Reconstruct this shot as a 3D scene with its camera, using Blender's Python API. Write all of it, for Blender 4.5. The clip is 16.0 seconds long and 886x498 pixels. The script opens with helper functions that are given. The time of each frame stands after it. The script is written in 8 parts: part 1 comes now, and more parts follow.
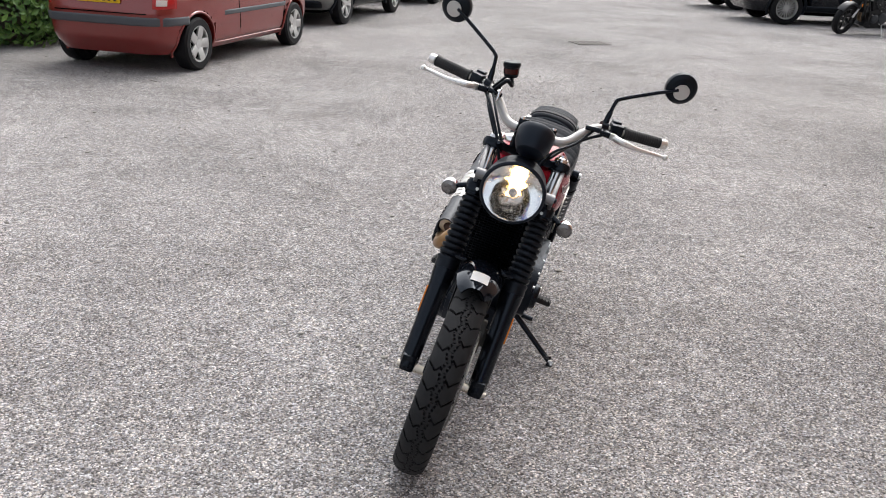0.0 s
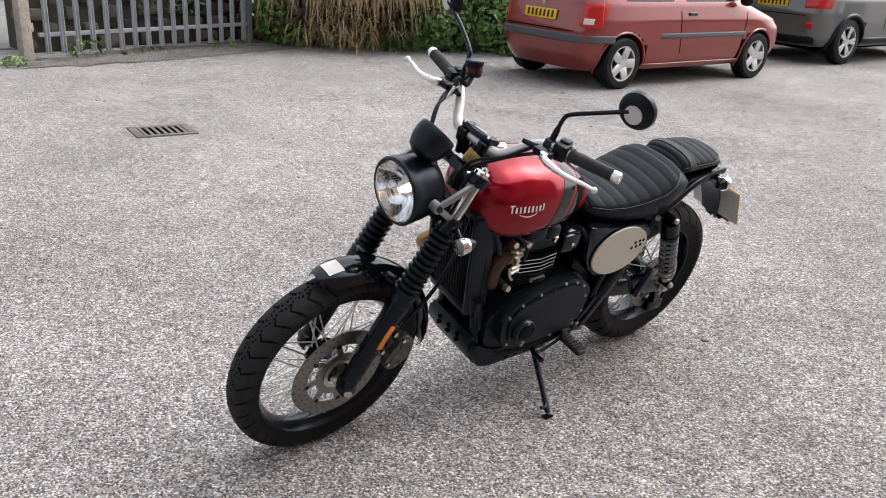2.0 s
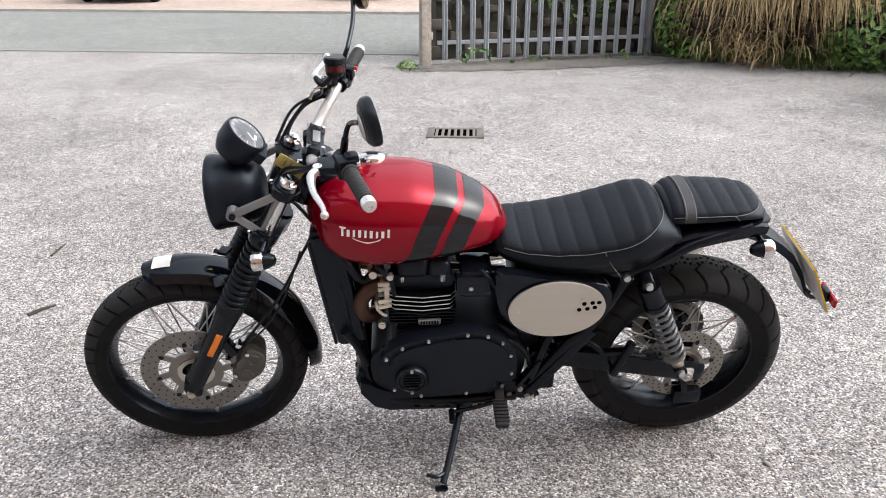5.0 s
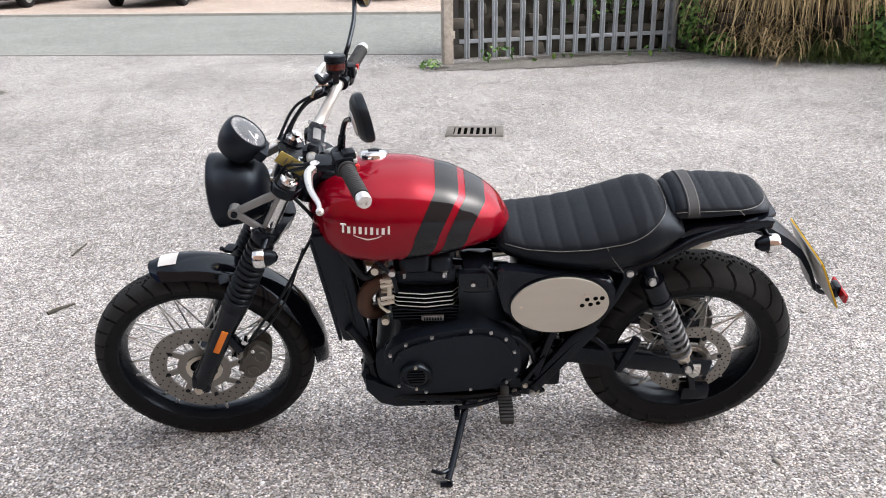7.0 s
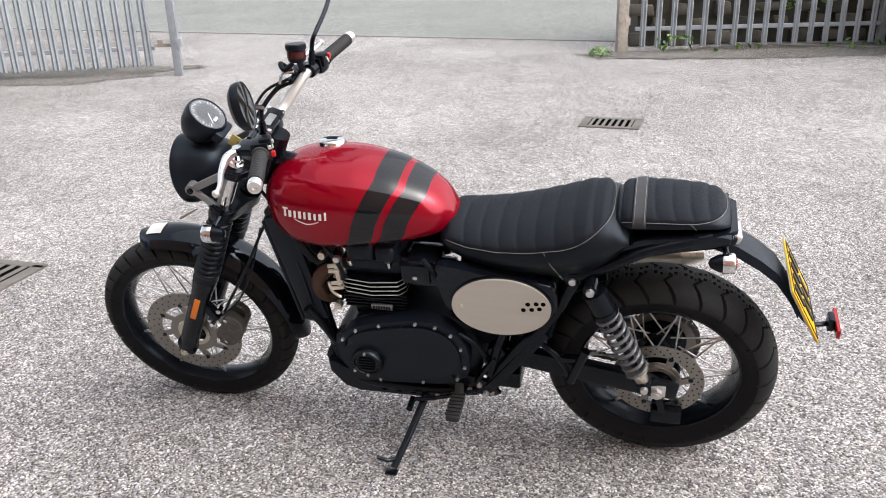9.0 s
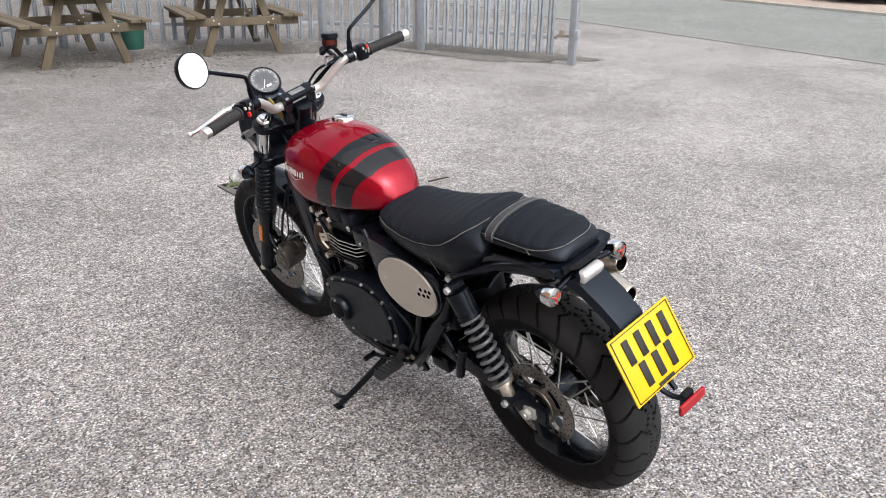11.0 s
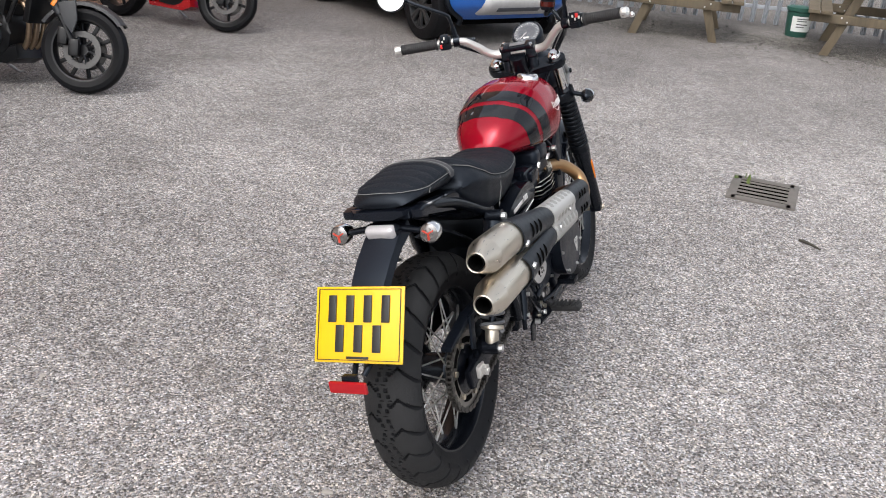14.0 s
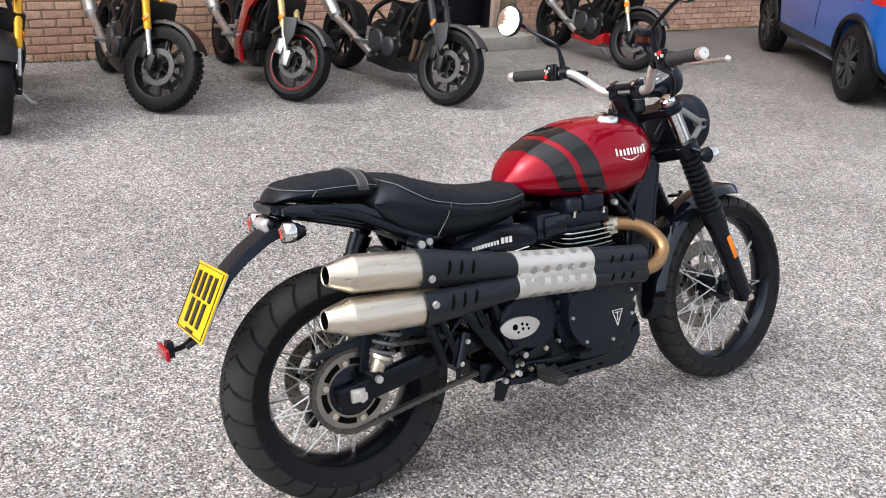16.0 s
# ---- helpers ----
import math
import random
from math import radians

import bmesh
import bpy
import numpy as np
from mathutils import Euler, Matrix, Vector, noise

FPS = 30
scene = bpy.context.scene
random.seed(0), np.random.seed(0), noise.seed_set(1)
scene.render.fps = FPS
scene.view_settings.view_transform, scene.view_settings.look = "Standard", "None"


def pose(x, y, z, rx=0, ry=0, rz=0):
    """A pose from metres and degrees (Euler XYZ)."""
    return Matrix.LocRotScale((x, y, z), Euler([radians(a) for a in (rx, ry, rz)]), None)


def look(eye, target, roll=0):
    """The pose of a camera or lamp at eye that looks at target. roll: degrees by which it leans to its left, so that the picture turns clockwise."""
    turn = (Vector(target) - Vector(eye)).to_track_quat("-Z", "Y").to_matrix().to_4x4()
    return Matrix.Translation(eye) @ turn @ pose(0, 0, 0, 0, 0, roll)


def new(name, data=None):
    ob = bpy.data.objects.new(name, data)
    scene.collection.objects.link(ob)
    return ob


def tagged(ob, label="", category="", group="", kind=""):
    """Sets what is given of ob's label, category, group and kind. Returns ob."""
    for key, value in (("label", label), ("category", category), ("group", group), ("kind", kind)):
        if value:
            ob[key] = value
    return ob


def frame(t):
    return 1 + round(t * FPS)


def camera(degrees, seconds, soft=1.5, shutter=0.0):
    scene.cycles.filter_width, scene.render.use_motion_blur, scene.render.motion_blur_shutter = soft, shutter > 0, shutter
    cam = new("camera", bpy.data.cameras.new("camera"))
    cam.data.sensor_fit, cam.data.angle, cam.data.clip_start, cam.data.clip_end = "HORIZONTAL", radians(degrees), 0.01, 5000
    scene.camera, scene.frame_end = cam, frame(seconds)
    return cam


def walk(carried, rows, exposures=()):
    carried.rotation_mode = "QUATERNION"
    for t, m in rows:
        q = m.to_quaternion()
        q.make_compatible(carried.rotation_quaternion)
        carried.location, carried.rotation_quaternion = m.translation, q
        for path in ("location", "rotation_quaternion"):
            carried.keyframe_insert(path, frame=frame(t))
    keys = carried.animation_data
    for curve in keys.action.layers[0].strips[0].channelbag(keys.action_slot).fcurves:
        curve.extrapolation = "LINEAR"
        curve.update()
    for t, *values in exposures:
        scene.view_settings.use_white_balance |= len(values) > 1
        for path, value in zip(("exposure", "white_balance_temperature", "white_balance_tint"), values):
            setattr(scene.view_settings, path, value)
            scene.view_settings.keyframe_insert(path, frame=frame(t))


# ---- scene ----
cam = camera(56.0, 16.0, soft=1.0)
PATH = [
    (0, (0.02, 0.18, 1.573), (0.184, 2.041, 0.858), 2.6),
    (0.5, (0.526, 0.185, 1.566), (0.37, 2.047, 0.852), 2.6),
    (1, (0.962, 0.339, 1.528), (0.494, 2.149, 0.818), 2.7),
    (1.5, (1.387, 0.518, 1.522), (0.619, 2.225, 0.816), 3.0),
    (2, (1.756, 0.743, 1.525), (0.719, 2.303, 0.822), 3.2),
    (2.5, (1.986, 1.067, 1.513), (0.721, 2.449, 0.813), 3.0),
    (3, (2.222, 1.423, 1.494), (0.778, 2.617, 0.796), 2.8),
    (3.5, (2.384, 1.747, 1.498), (0.809, 2.762, 0.798), 2.5),
    (4, (2.439, 2.032, 1.488), (0.774, 2.89, 0.786), 2.0),
    (4.2, (2.475, 2.13, 1.487), (0.783, 2.932, 0.784), 1.7),
    (6.3, (2.6, 2.377, 1.469), (0.829, 2.989, 0.77), -0.8),
    (6.5, (2.6, 2.382, 1.471), (0.829, 2.994, 0.771), -0.9),
    (7, (2.602, 2.378, 1.473), (0.828, 2.982, 0.772), -0.9),
    (7.5, (2.591, 2.385, 1.471), (0.805, 2.948, 0.768), -0.9),
    (8, (2.666, 2.529, 1.475), (0.855, 2.993, 0.764), -1.1),
    (8.5, (2.74, 2.779, 1.486), (0.901, 3.087, 0.765), -1.4),
    (8.7, (2.736, 2.894, 1.477), (0.886, 3.126, 0.753), -1.5),
    (10.8, (2.655, 4.384, 1.518), (0.989, 3.541, 0.797), 0.5),
    (11, (2.62, 4.549, 1.523), (1.015, 3.601, 0.798), 1.0),
    (11.5, (2.432, 4.873, 1.519), (1.023, 3.659, 0.782), 2.0),
    (12, (2.145, 5.151, 1.541), (0.983, 3.71, 0.784), 2.8),
    (12.5, (1.818, 5.459, 1.55), (0.932, 3.845, 0.769), 3.7),
    (13, (1.448, 5.606, 1.535), (0.873, 3.864, 0.738), 4.0),
    (13.5, (1.025, 5.694, 1.542), (0.778, 3.884, 0.729), 4.2),
    (14, (0.603, 5.734, 1.543), (0.685, 3.912, 0.72), 4.3),
    (14.5, (0.204, 5.6, 1.543), (0.608, 3.822, 0.72), 4.2),
    (15, (-0.212, 5.488, 1.54), (0.489, 3.802, 0.724), 4.0),
    (15.5, (-0.5, 5.315, 1.54), (0.449, 3.75, 0.732), 3.9),
    (16, (-0.731, 5.082, 1.543), (0.447, 3.677, 0.743), 3.5),
]
walk(cam, [(t, look(eye, target, roll)) for t, eye, target, roll in PATH],
     [(0, 1.0), (1.5, 1.1), (3, 1.32), (4, 1.44), (8.5, 1.46), (11, 1.2), (12.5, 1.0), (14, 1.06), (15, 1.26), (16, 1.4)])

# ---- light: a bright overcast sky and a very wide, weak sun ----
world = bpy.data.worlds.new("sky")
scene.world = world
world.use_nodes = True
wn, wl = world.node_tree.nodes, world.node_tree.links
wn.clear()
sky = wn.new("ShaderNodeTexSky")
sky.sky_type = "NISHITA"
sky.sun_disc = False
sky.sun_elevation, sky.sun_rotation = radians(50), radians(28)
sky.air_density, sky.dust_density, sky.ozone_density = 1.0, 5.0, 2.5
cloud = wn.new("ShaderNodeHueSaturation")
cloud.inputs["Saturation"].default_value = 0.3
back = wn.new("ShaderNodeBackground")
back.inputs["Strength"].default_value = 0.15
wout = wn.new("ShaderNodeOutputWorld")
wl.new(sky.outputs[0], cloud.inputs["Color"])
wl.new(cloud.outputs[0], back.inputs["Color"])
wl.new(back.outputs[0], wout.inputs["Surface"])
sun_data = bpy.data.lights.new("sun", "SUN")
sun_data.energy, sun_data.angle, sun_data.color = 0.5, radians(130), (1.0, 0.98, 0.95)
sun = new("sun", sun_data)
sun.matrix_world = look((4.9, 11.2, 10.8), (0.6, 3.1, 0))

# ---- building tools ----
def V(*a):
    return Vector(a)


def node_mat(name):
    m = bpy.data.materials.new(name)
    m.use_nodes = True
    n = m.node_tree.nodes
    return m, n, m.node_tree.links, n["Principled BSDF"]


def mat(name, base, rough=0.5, metal=0.0, var=0.12, scale=30.0, bump=0.0, bump_scale=200.0, coat=0.0,
        emit=None, strength=0.0, trans=0.0, stretch=(1, 1, 1), rough_var=0.12, worn=None, ior=1.45, wear=0.62, spec=None, tint=None):
    """A painted, rubber or metal surface with grain and blotches at two scales."""
    m, n, l, b = node_mat(name)
    co = n.new("ShaderNodeTexCoord")
    mp = n.new("ShaderNodeMapping")
    mp.inputs["Scale"].default_value = stretch
    l.new(co.outputs["Object"], mp.inputs["Vector"])
    big, fine = n.new("ShaderNodeTexNoise"), n.new("ShaderNodeTexNoise")
    big.inputs["Scale"].default_value, big.inputs["Detail"].default_value = scale * 0.2, 4
    fine.inputs["Scale"].default_value, fine.inputs["Detail"].default_value = scale, 6
    l.new(mp.outputs[0], big.inputs["Vector"]), l.new(mp.outputs[0], fine.inputs["Vector"])
    add = n.new("ShaderNodeMath")
    add.operation = "ADD"
    l.new(big.outputs["Fac"], add.inputs[0]), l.new(fine.outputs["Fac"], add.inputs[1])
    ramp = n.new("ShaderNodeMapRange")
    ramp.inputs["From Min"].default_value, ramp.inputs["From Max"].default_value = 0.6, 1.4
    ramp.inputs["To Min"].default_value, ramp.inputs["To Max"].default_value = 1 - var, 1 + var
    l.new(add.outputs[0], ramp.inputs["Value"])
    mul = n.new("ShaderNodeVectorMath")
    mul.operation = "SCALE"
    mul.inputs[0].default_value = base
    l.new(ramp.outputs[0], mul.inputs["Scale"])
    colour = mul.outputs[0]
    if worn:
        edge = n.new("ShaderNodeMapRange")
        edge.inputs["From Min"].default_value, edge.inputs["From Max"].default_value = wear, wear + 0.12
        l.new(big.outputs["Fac"], edge.inputs["Value"])
        mix = n.new("ShaderNodeMix")
        mix.data_type = "RGBA"
        mix.inputs[7].default_value = (*worn, 1)
        l.new(edge.outputs[0], mix.inputs[0]), l.new(colour, mix.inputs[6])
        colour = mix.outputs[2]
    l.new(colour, b.inputs["Base Color"])
    rr = n.new("ShaderNodeMapRange")
    rr.inputs["From Min"].default_value, rr.inputs["From Max"].default_value = 0.3, 0.7
    rr.inputs["To Min"].default_value = max(0.02, rough * (1 - rough_var))
    rr.inputs["To Max"].default_value = min(1.0, rough * (1 + rough_var))
    l.new(fine.outputs["Fac"], rr.inputs["Value"]), l.new(rr.outputs[0], b.inputs["Roughness"])
    b.inputs["Metallic"].default_value, b.inputs["Coat Weight"].default_value = metal, coat
    b.inputs["Coat Roughness"].default_value = 0.04
    b.inputs["IOR"].default_value = ior
    b.inputs["Specular IOR Level"].default_value = spec if spec is not None else (0.0 if coat > 0.5 and metal < 0.2 else 0.5)
    b.inputs["Transmission Weight"].default_value = trans
    if tint:
        b.inputs["Specular Tint"].default_value = (*tint, 1)
    if emit:
        b.inputs["Emission Color"].default_value, b.inputs["Emission Strength"].default_value = (*emit, 1), strength
    if bump:
        grain = n.new("ShaderNodeTexNoise")
        grain.inputs["Scale"].default_value, grain.inputs["Detail"].default_value = bump_scale, 3
        l.new(mp.outputs[0], grain.inputs["Vector"])
        bp = n.new("ShaderNodeBump")
        bp.inputs["Strength"].default_value, bp.inputs["Distance"].default_value = bump, 0.002
        l.new(grain.outputs["Fac"], bp.inputs["Height"]), l.new(bp.outputs[0], b.inputs["Normal"])
    return m


def mesh_of(name, bm, material, smooth=True, auto=35):
    me = bpy.data.meshes.new(name)
    bmesh.ops.recalc_face_normals(bm, faces=bm.faces)
    bm.to_mesh(me)
    bm.free()
    mats = material if isinstance(material, (list, tuple)) else [material]
    for x in mats:
        me.materials.append(x)
    if smooth:
        me.polygons.foreach_set("use_smooth", [True] * len(me.polygons))
        me.set_sharp_from_angle(angle=radians(auto))
    return me


def part(name, bm, material, parent=None, label="", smooth=True, auto=35):
    """One mesh object out of a bmesh, under a thing or a part."""
    ob = new(name, mesh_of(name, bm, material, smooth, auto))
    if parent is not None:
        ob.parent = parent
    if label:
        tagged(ob, label)
    return ob


def thing(name, m, label, category, group="", kind=""):
    ob = new(name)
    ob.empty_display_size = 0.2
    ob.matrix_world = m
    return tagged(ob, label, category, group, kind)


def frame_to(a, b):
    """A turn and shift that carries the z axis on to the way from a to b."""
    a, b = Vector(a), Vector(b)
    return Matrix.Translation(a) @ (b - a).to_track_quat("Z", "Y").to_matrix().to_4x4()


def cyl(bm, a, b, r, r2=None, seg=20, cap=True):
    a, b = Vector(a), Vector(b)
    h = (b - a).length
    g = bmesh.ops.create_cone(bm, cap_ends=cap, segments=seg, radius1=r, radius2=r if r2 is None else r2, depth=h)
    bmesh.ops.transform(bm, matrix=frame_to(a, b) @ Matrix.Translation((0, 0, h / 2)), verts=g["verts"])
    return bm


def ball(bm, c, r, seg=14, scale=(1, 1, 1)):
    bmesh.ops.create_uvsphere(bm, u_segments=seg, v_segments=max(6, seg // 2), radius=r,
                              matrix=Matrix.Translation(c) @ Matrix.Diagonal((*scale, 1)))
    return bm


def box(bm, c, size, bevel=0.0, m=None, seg=2):
    g = bmesh.ops.create_cube(bm, size=1)
    bmesh.ops.scale(bm, vec=size, verts=g["verts"])
    if bevel:
        es = {e for v in g["verts"] for e in v.link_edges}
        res = bmesh.ops.bevel(bm, geom=list(es), offset=bevel, segments=seg, affect="EDGES", profile=0.6)
        vs = list({v for f in res["faces"] for v in f.verts} | {v for v in g["verts"] if v.is_valid})
    else:
        vs = g["verts"]
    bmesh.ops.transform(bm, matrix=Matrix.Translation(c) @ (m or Matrix.Identity(4)), verts=vs)
    return bm


def beam(bm, a, b, w, d, bevel=0.003, up=(0, 0, 1)):
    """A bar of section w by d from a to b."""
    a, b = Vector(a), Vector(b)
    z = (b - a).normalized()
    x = Vector(up).cross(z)
    x = x.normalized() if x.length > 1e-4 else Vector((1, 0, 0))
    y = z.cross(x)
    rot = Matrix((x, y, z)).transposed().to_4x4()
    return box(bm, (a + b) / 2, (w, d, (b - a).length), bevel, rot)


def spline(pts, n=8):
    """Points along a smooth line through pts."""
    p = [Vector(q) for q in pts]
    p = [p[0] * 2 - p[1]] + p + [p[-1] * 2 - p[-2]]
    out = []
    for i in range(1, len(p) - 2):
        a, b, c, d = p[i - 1:i + 3]
        for k in range(n):
            t = k / n
            out.append(0.5 * (2 * b + (c - a) * t + (2 * a - 5 * b + 4 * c - d) * t * t + (3 * b - a - 3 * c + d) * t ** 3))
    out.append(p[-2])
    return out


def rings(bm, loops, closed=True, caps=True):
    """Skin a row of equal loops of points."""
    rows = [[bm.verts.new(q) for q in lp] for lp in loops]
    n = len(rows[0])
    for r0, r1 in zip(rows, rows[1:]):
        for i in range(n if closed else n - 1):
            j = (i + 1) % n
            bm.faces.new((r0[i], r0[j], r1[j], r1[i]))
    if caps and closed:
        bm.faces.new(rows[0][::-1]), bm.faces.new(rows[-1])
    return bm


def tube(bm, pts, r, n=8, seg=12, smooth=True, caps=True):
    """A round bar along pts; r is one radius or one for each point."""
    line = spline(pts, n) if smooth else [Vector(q) for q in pts]
    k = len(line)
    if isinstance(r, (int, float)):
        rad = [r] * k
    else:
        rad = list(np.interp(np.linspace(0, len(r) - 1, k), range(len(r)), r))
    tang = [(line[min(i + 1, k - 1)] - line[max(i - 1, 0)]).normalized() for i in range(k)]
    x = tang[0].orthogonal().normalized()
    loops = []
    for q, t, rr in zip(line, tang, rad):
        x = (x - t * x.dot(t)).normalized()
        y = t.cross(x)
        loops.append([q + (x * math.cos(a) + y * math.sin(a)) * rr for a in np.linspace(0, 2 * math.pi, seg, endpoint=False)])
    return rings(bm, loops, True, caps)


def lathe(bm, prof, m=None, seg=32, arc=(0, 2 * math.pi)):
    """Turn a profile of (radius, height) about z, then carry it by m."""
    full = abs(arc[1] - arc[0] - 2 * math.pi) < 1e-6
    angles = np.linspace(*arc, seg, endpoint=not full)
    m = m or Matrix.Identity(4)
    cols = [[bm.verts.new(m @ Vector((max(r, 1e-5) * math.cos(a), max(r, 1e-5) * math.sin(a), h))) for r, h in prof] for a in angles]
    for i in range(len(cols) if full else len(cols) - 1):
        c0, c1 = cols[i], cols[(i + 1) % len(cols)]
        for j in range(len(prof) - 1):
            bm.faces.new((c0[j], c1[j], c1[j + 1], c0[j + 1]))
    return bm


def prism(bm, outline, y0, y1, bevel=0.0, m=None, seg=2):
    """An outline in x, z pushed from y0 to y1, with rounded rims."""
    a = [bm.verts.new((x, y0, z)) for x, z in outline]
    b = [bm.verts.new((x, y1, z)) for x, z in outline]
    n = len(a)
    fs = [bm.faces.new(a), bm.faces.new(b[::-1])]
    for i in range(n):
        fs.append(bm.faces.new((a[i], a[(i + 1) % n], b[(i + 1) % n], b[i])))
    vs = a + b
    if bevel:
        rim = [e for f in fs[:2] for e in f.edges]
        res = bmesh.ops.bevel(bm, geom=list(set(rim)), offset=bevel, segments=seg, affect="EDGES", profile=0.6)
        vs = [v for v in {v for f in res["faces"] for v in f.verts} | set(vs) if v.is_valid]
    if m:
        bmesh.ops.transform(bm, matrix=m, verts=vs)
    return bm


def round_outline(pts, n=5):
    """A closed, smooth outline through 2D points."""
    q = [Vector((x, z)) for x, z in pts]
    out, k = [], len(q)
    for i in range(k):
        a, b, c, d = q[i - 1], q[i], q[(i + 1) % k], q[(i + 2) % k]
        for j in range(n):
            t = j / n
            w = 0.5 * (2 * b + (c - a) * t + (2 * a - 5 * b + 4 * c - d) * t * t + (3 * b - a - 3 * c + d) * t ** 3)
            out.append((w.x, w.y))
    return out


def bolt(bm, c, axis, r=0.006, h=0.006):
    c, axis = Vector(c), Vector(axis).normalized()
    cyl(bm, c - axis * h, c + axis * h, r, r * 0.9, 8)
    return bm


def turned(bm, m):
    bmesh.ops.transform(bm, matrix=m, verts=bm.verts)
    return bm


def grid_mesh(name, fn, nu, nv, material, parent=None, label="", close_u=False, smooth=True):
    """A sheet from a function of u and v in 0..1."""
    us = np.linspace(0, 1, nu, endpoint=not close_u)
    verts = [fn(u, v) for u in us for v in np.linspace(0, 1, nv)]
    faces = []
    for i in range(nu if close_u else nu - 1):
        for j in range(nv - 1):
            a, b = i * nv + j, ((i + 1) % nu) * nv + j
            faces.append((a, b, b + 1, a + 1))
    me = bpy.data.meshes.new(name)
    me.from_pydata([tuple(p) for p in verts], [], faces)
    me.materials.append(material)
    me.polygons.foreach_set("use_smooth", [smooth] * len(faces))
    ob = new(name, me)
    if parent is not None:
        ob.parent = parent
    if label:
        tagged(ob, label)
    return ob



# ---- materials ----
def ground_mat(name, tones, chip=95.0, patch=0.25, dirt_and_shade=(0.09, 0.08, 0.07), dirt_amount=0.5, bump=0.6, south_shade=0.0, clumps=0.12):
    """Rolled stone chippings in bitumen: single chips, worn patches, stains."""
    m, n, l, b = node_mat(name)
    co = n.new("ShaderNodeTexCoord")
    chips = n.new("ShaderNodeTexVoronoi")
    chips.inputs["Scale"].default_value = chip
    chips.inputs["Randomness"].default_value = 1.0
    l.new(co.outputs["Object"], chips.inputs["Vector"])
    sep = n.new("ShaderNodeSeparateColor")
    l.new(chips.outputs["Color"], sep.inputs[0])
    ramp = n.new("ShaderNodeValToRGB")
    ramp.color_ramp.interpolation = "LINEAR"
    els = ramp.color_ramp.elements
    while len(els) < len(tones):
        els.new(0.5)
    for e, (p, c) in zip(els, tones):
        e.position, e.color = p, (*c, 1)
    l.new(sep.outputs[0], ramp.inputs[0])
    # fine sand between the chips
    sand = n.new("ShaderNodeTexNoise")
    sand.inputs["Scale"].default_value, sand.inputs["Detail"].default_value, sand.inputs["Roughness"].default_value = 22, 9, 0.68
    l.new(co.outputs["Object"], sand.inputs["Vector"])
    # patches of wear, and stains
    wear = n.new("ShaderNodeTexNoise")
    wear.inputs["Scale"].default_value, wear.inputs["Detail"].default_value, wear.inputs["Roughness"].default_value = 0.55, 7, 0.62
    l.new(co.outputs["Object"], wear.inputs["Vector"])
    w = n.new("ShaderNodeMapRange")
    w.inputs["From Min"].default_value, w.inputs["From Max"].default_value = 0.3, 0.7
    w.inputs["To Min"].default_value, w.inputs["To Max"].default_value = 1 - patch, 1 + patch
    l.new(wear.outputs["Fac"], w.inputs["Value"])
    s = n.new("ShaderNodeMapRange")
    s.inputs["From Min"].default_value, s.inputs["From Max"].default_value = 0.3, 0.7
    s.inputs["To Min"].default_value, s.inputs["To Max"].default_value = 0.74, 1.26
    l.new(sand.outputs["Fac"], s.inputs["Value"])
    # clusters of chips a hand wide, scuffed and swept unevenly
    clump = n.new("ShaderNodeTexNoise")
    clump.inputs["Scale"].default_value, clump.inputs["Detail"].default_value, clump.inputs["Roughness"].default_value = 5.5, 5, 0.6
    l.new(co.outputs["Object"], clump.inputs["Vector"])
    cm = n.new("ShaderNodeMapRange")
    cm.inputs["From Min"].default_value, cm.inputs["From Max"].default_value = 0.3, 0.7
    cm.inputs["To Min"].default_value, cm.inputs["To Max"].default_value = 1 - clumps, 1 + clumps
    l.new(clump.outputs["Fac"], cm.inputs["Value"])
    both = n.new("ShaderNodeMath")
    both.operation = "MULTIPLY"
    l.new(w.outputs[0], both.inputs[0]), l.new(s.outputs[0], both.inputs[1])
    all3 = n.new("ShaderNodeMath")
    all3.operation = "MULTIPLY"
    l.new(both.outputs[0], all3.inputs[0]), l.new(cm.outputs[0], all3.inputs[1])
    # each chip leans to buff or to blue-grey
    tint = n.new("ShaderNodeMix")
    tint.data_type = "RGBA"
    tint.inputs[6].default_value, tint.inputs[7].default_value = (1.06, 1.0, 0.91, 1), (0.94, 1.0, 1.08, 1)
    l.new(sep.outputs[1], tint.inputs[0])
    tinted = n.new("ShaderNodeVectorMath")
    tinted.operation = "MULTIPLY"
    l.new(ramp.outputs[0], tinted.inputs[0]), l.new(tint.outputs[2], tinted.inputs[1])
    mul = n.new("ShaderNodeVectorMath")
    mul.operation = "SCALE"
    l.new(tinted.outputs[0], mul.inputs[0]), l.new(all3.outputs[0], mul.inputs["Scale"])
    stain = n.new("ShaderNodeTexNoise")
    stain.inputs["Scale"].default_value, stain.inputs["Detail"].default_value = 0.9, 9
    stain.inputs["Roughness"].default_value = 0.7
    l.new(co.outputs["Object"], stain.inputs["Vector"])
    sm = n.new("ShaderNodeMapRange")
    sm.inputs["From Min"].default_value, sm.inputs["From Max"].default_value = 0.56, 0.78
    sm.inputs["To Min"].default_value, sm.inputs["To Max"].default_value = 0.0, dirt_amount
    l.new(stain.outputs["Fac"], sm.inputs["Value"])
    grime_and_shade = sm.outputs[0]
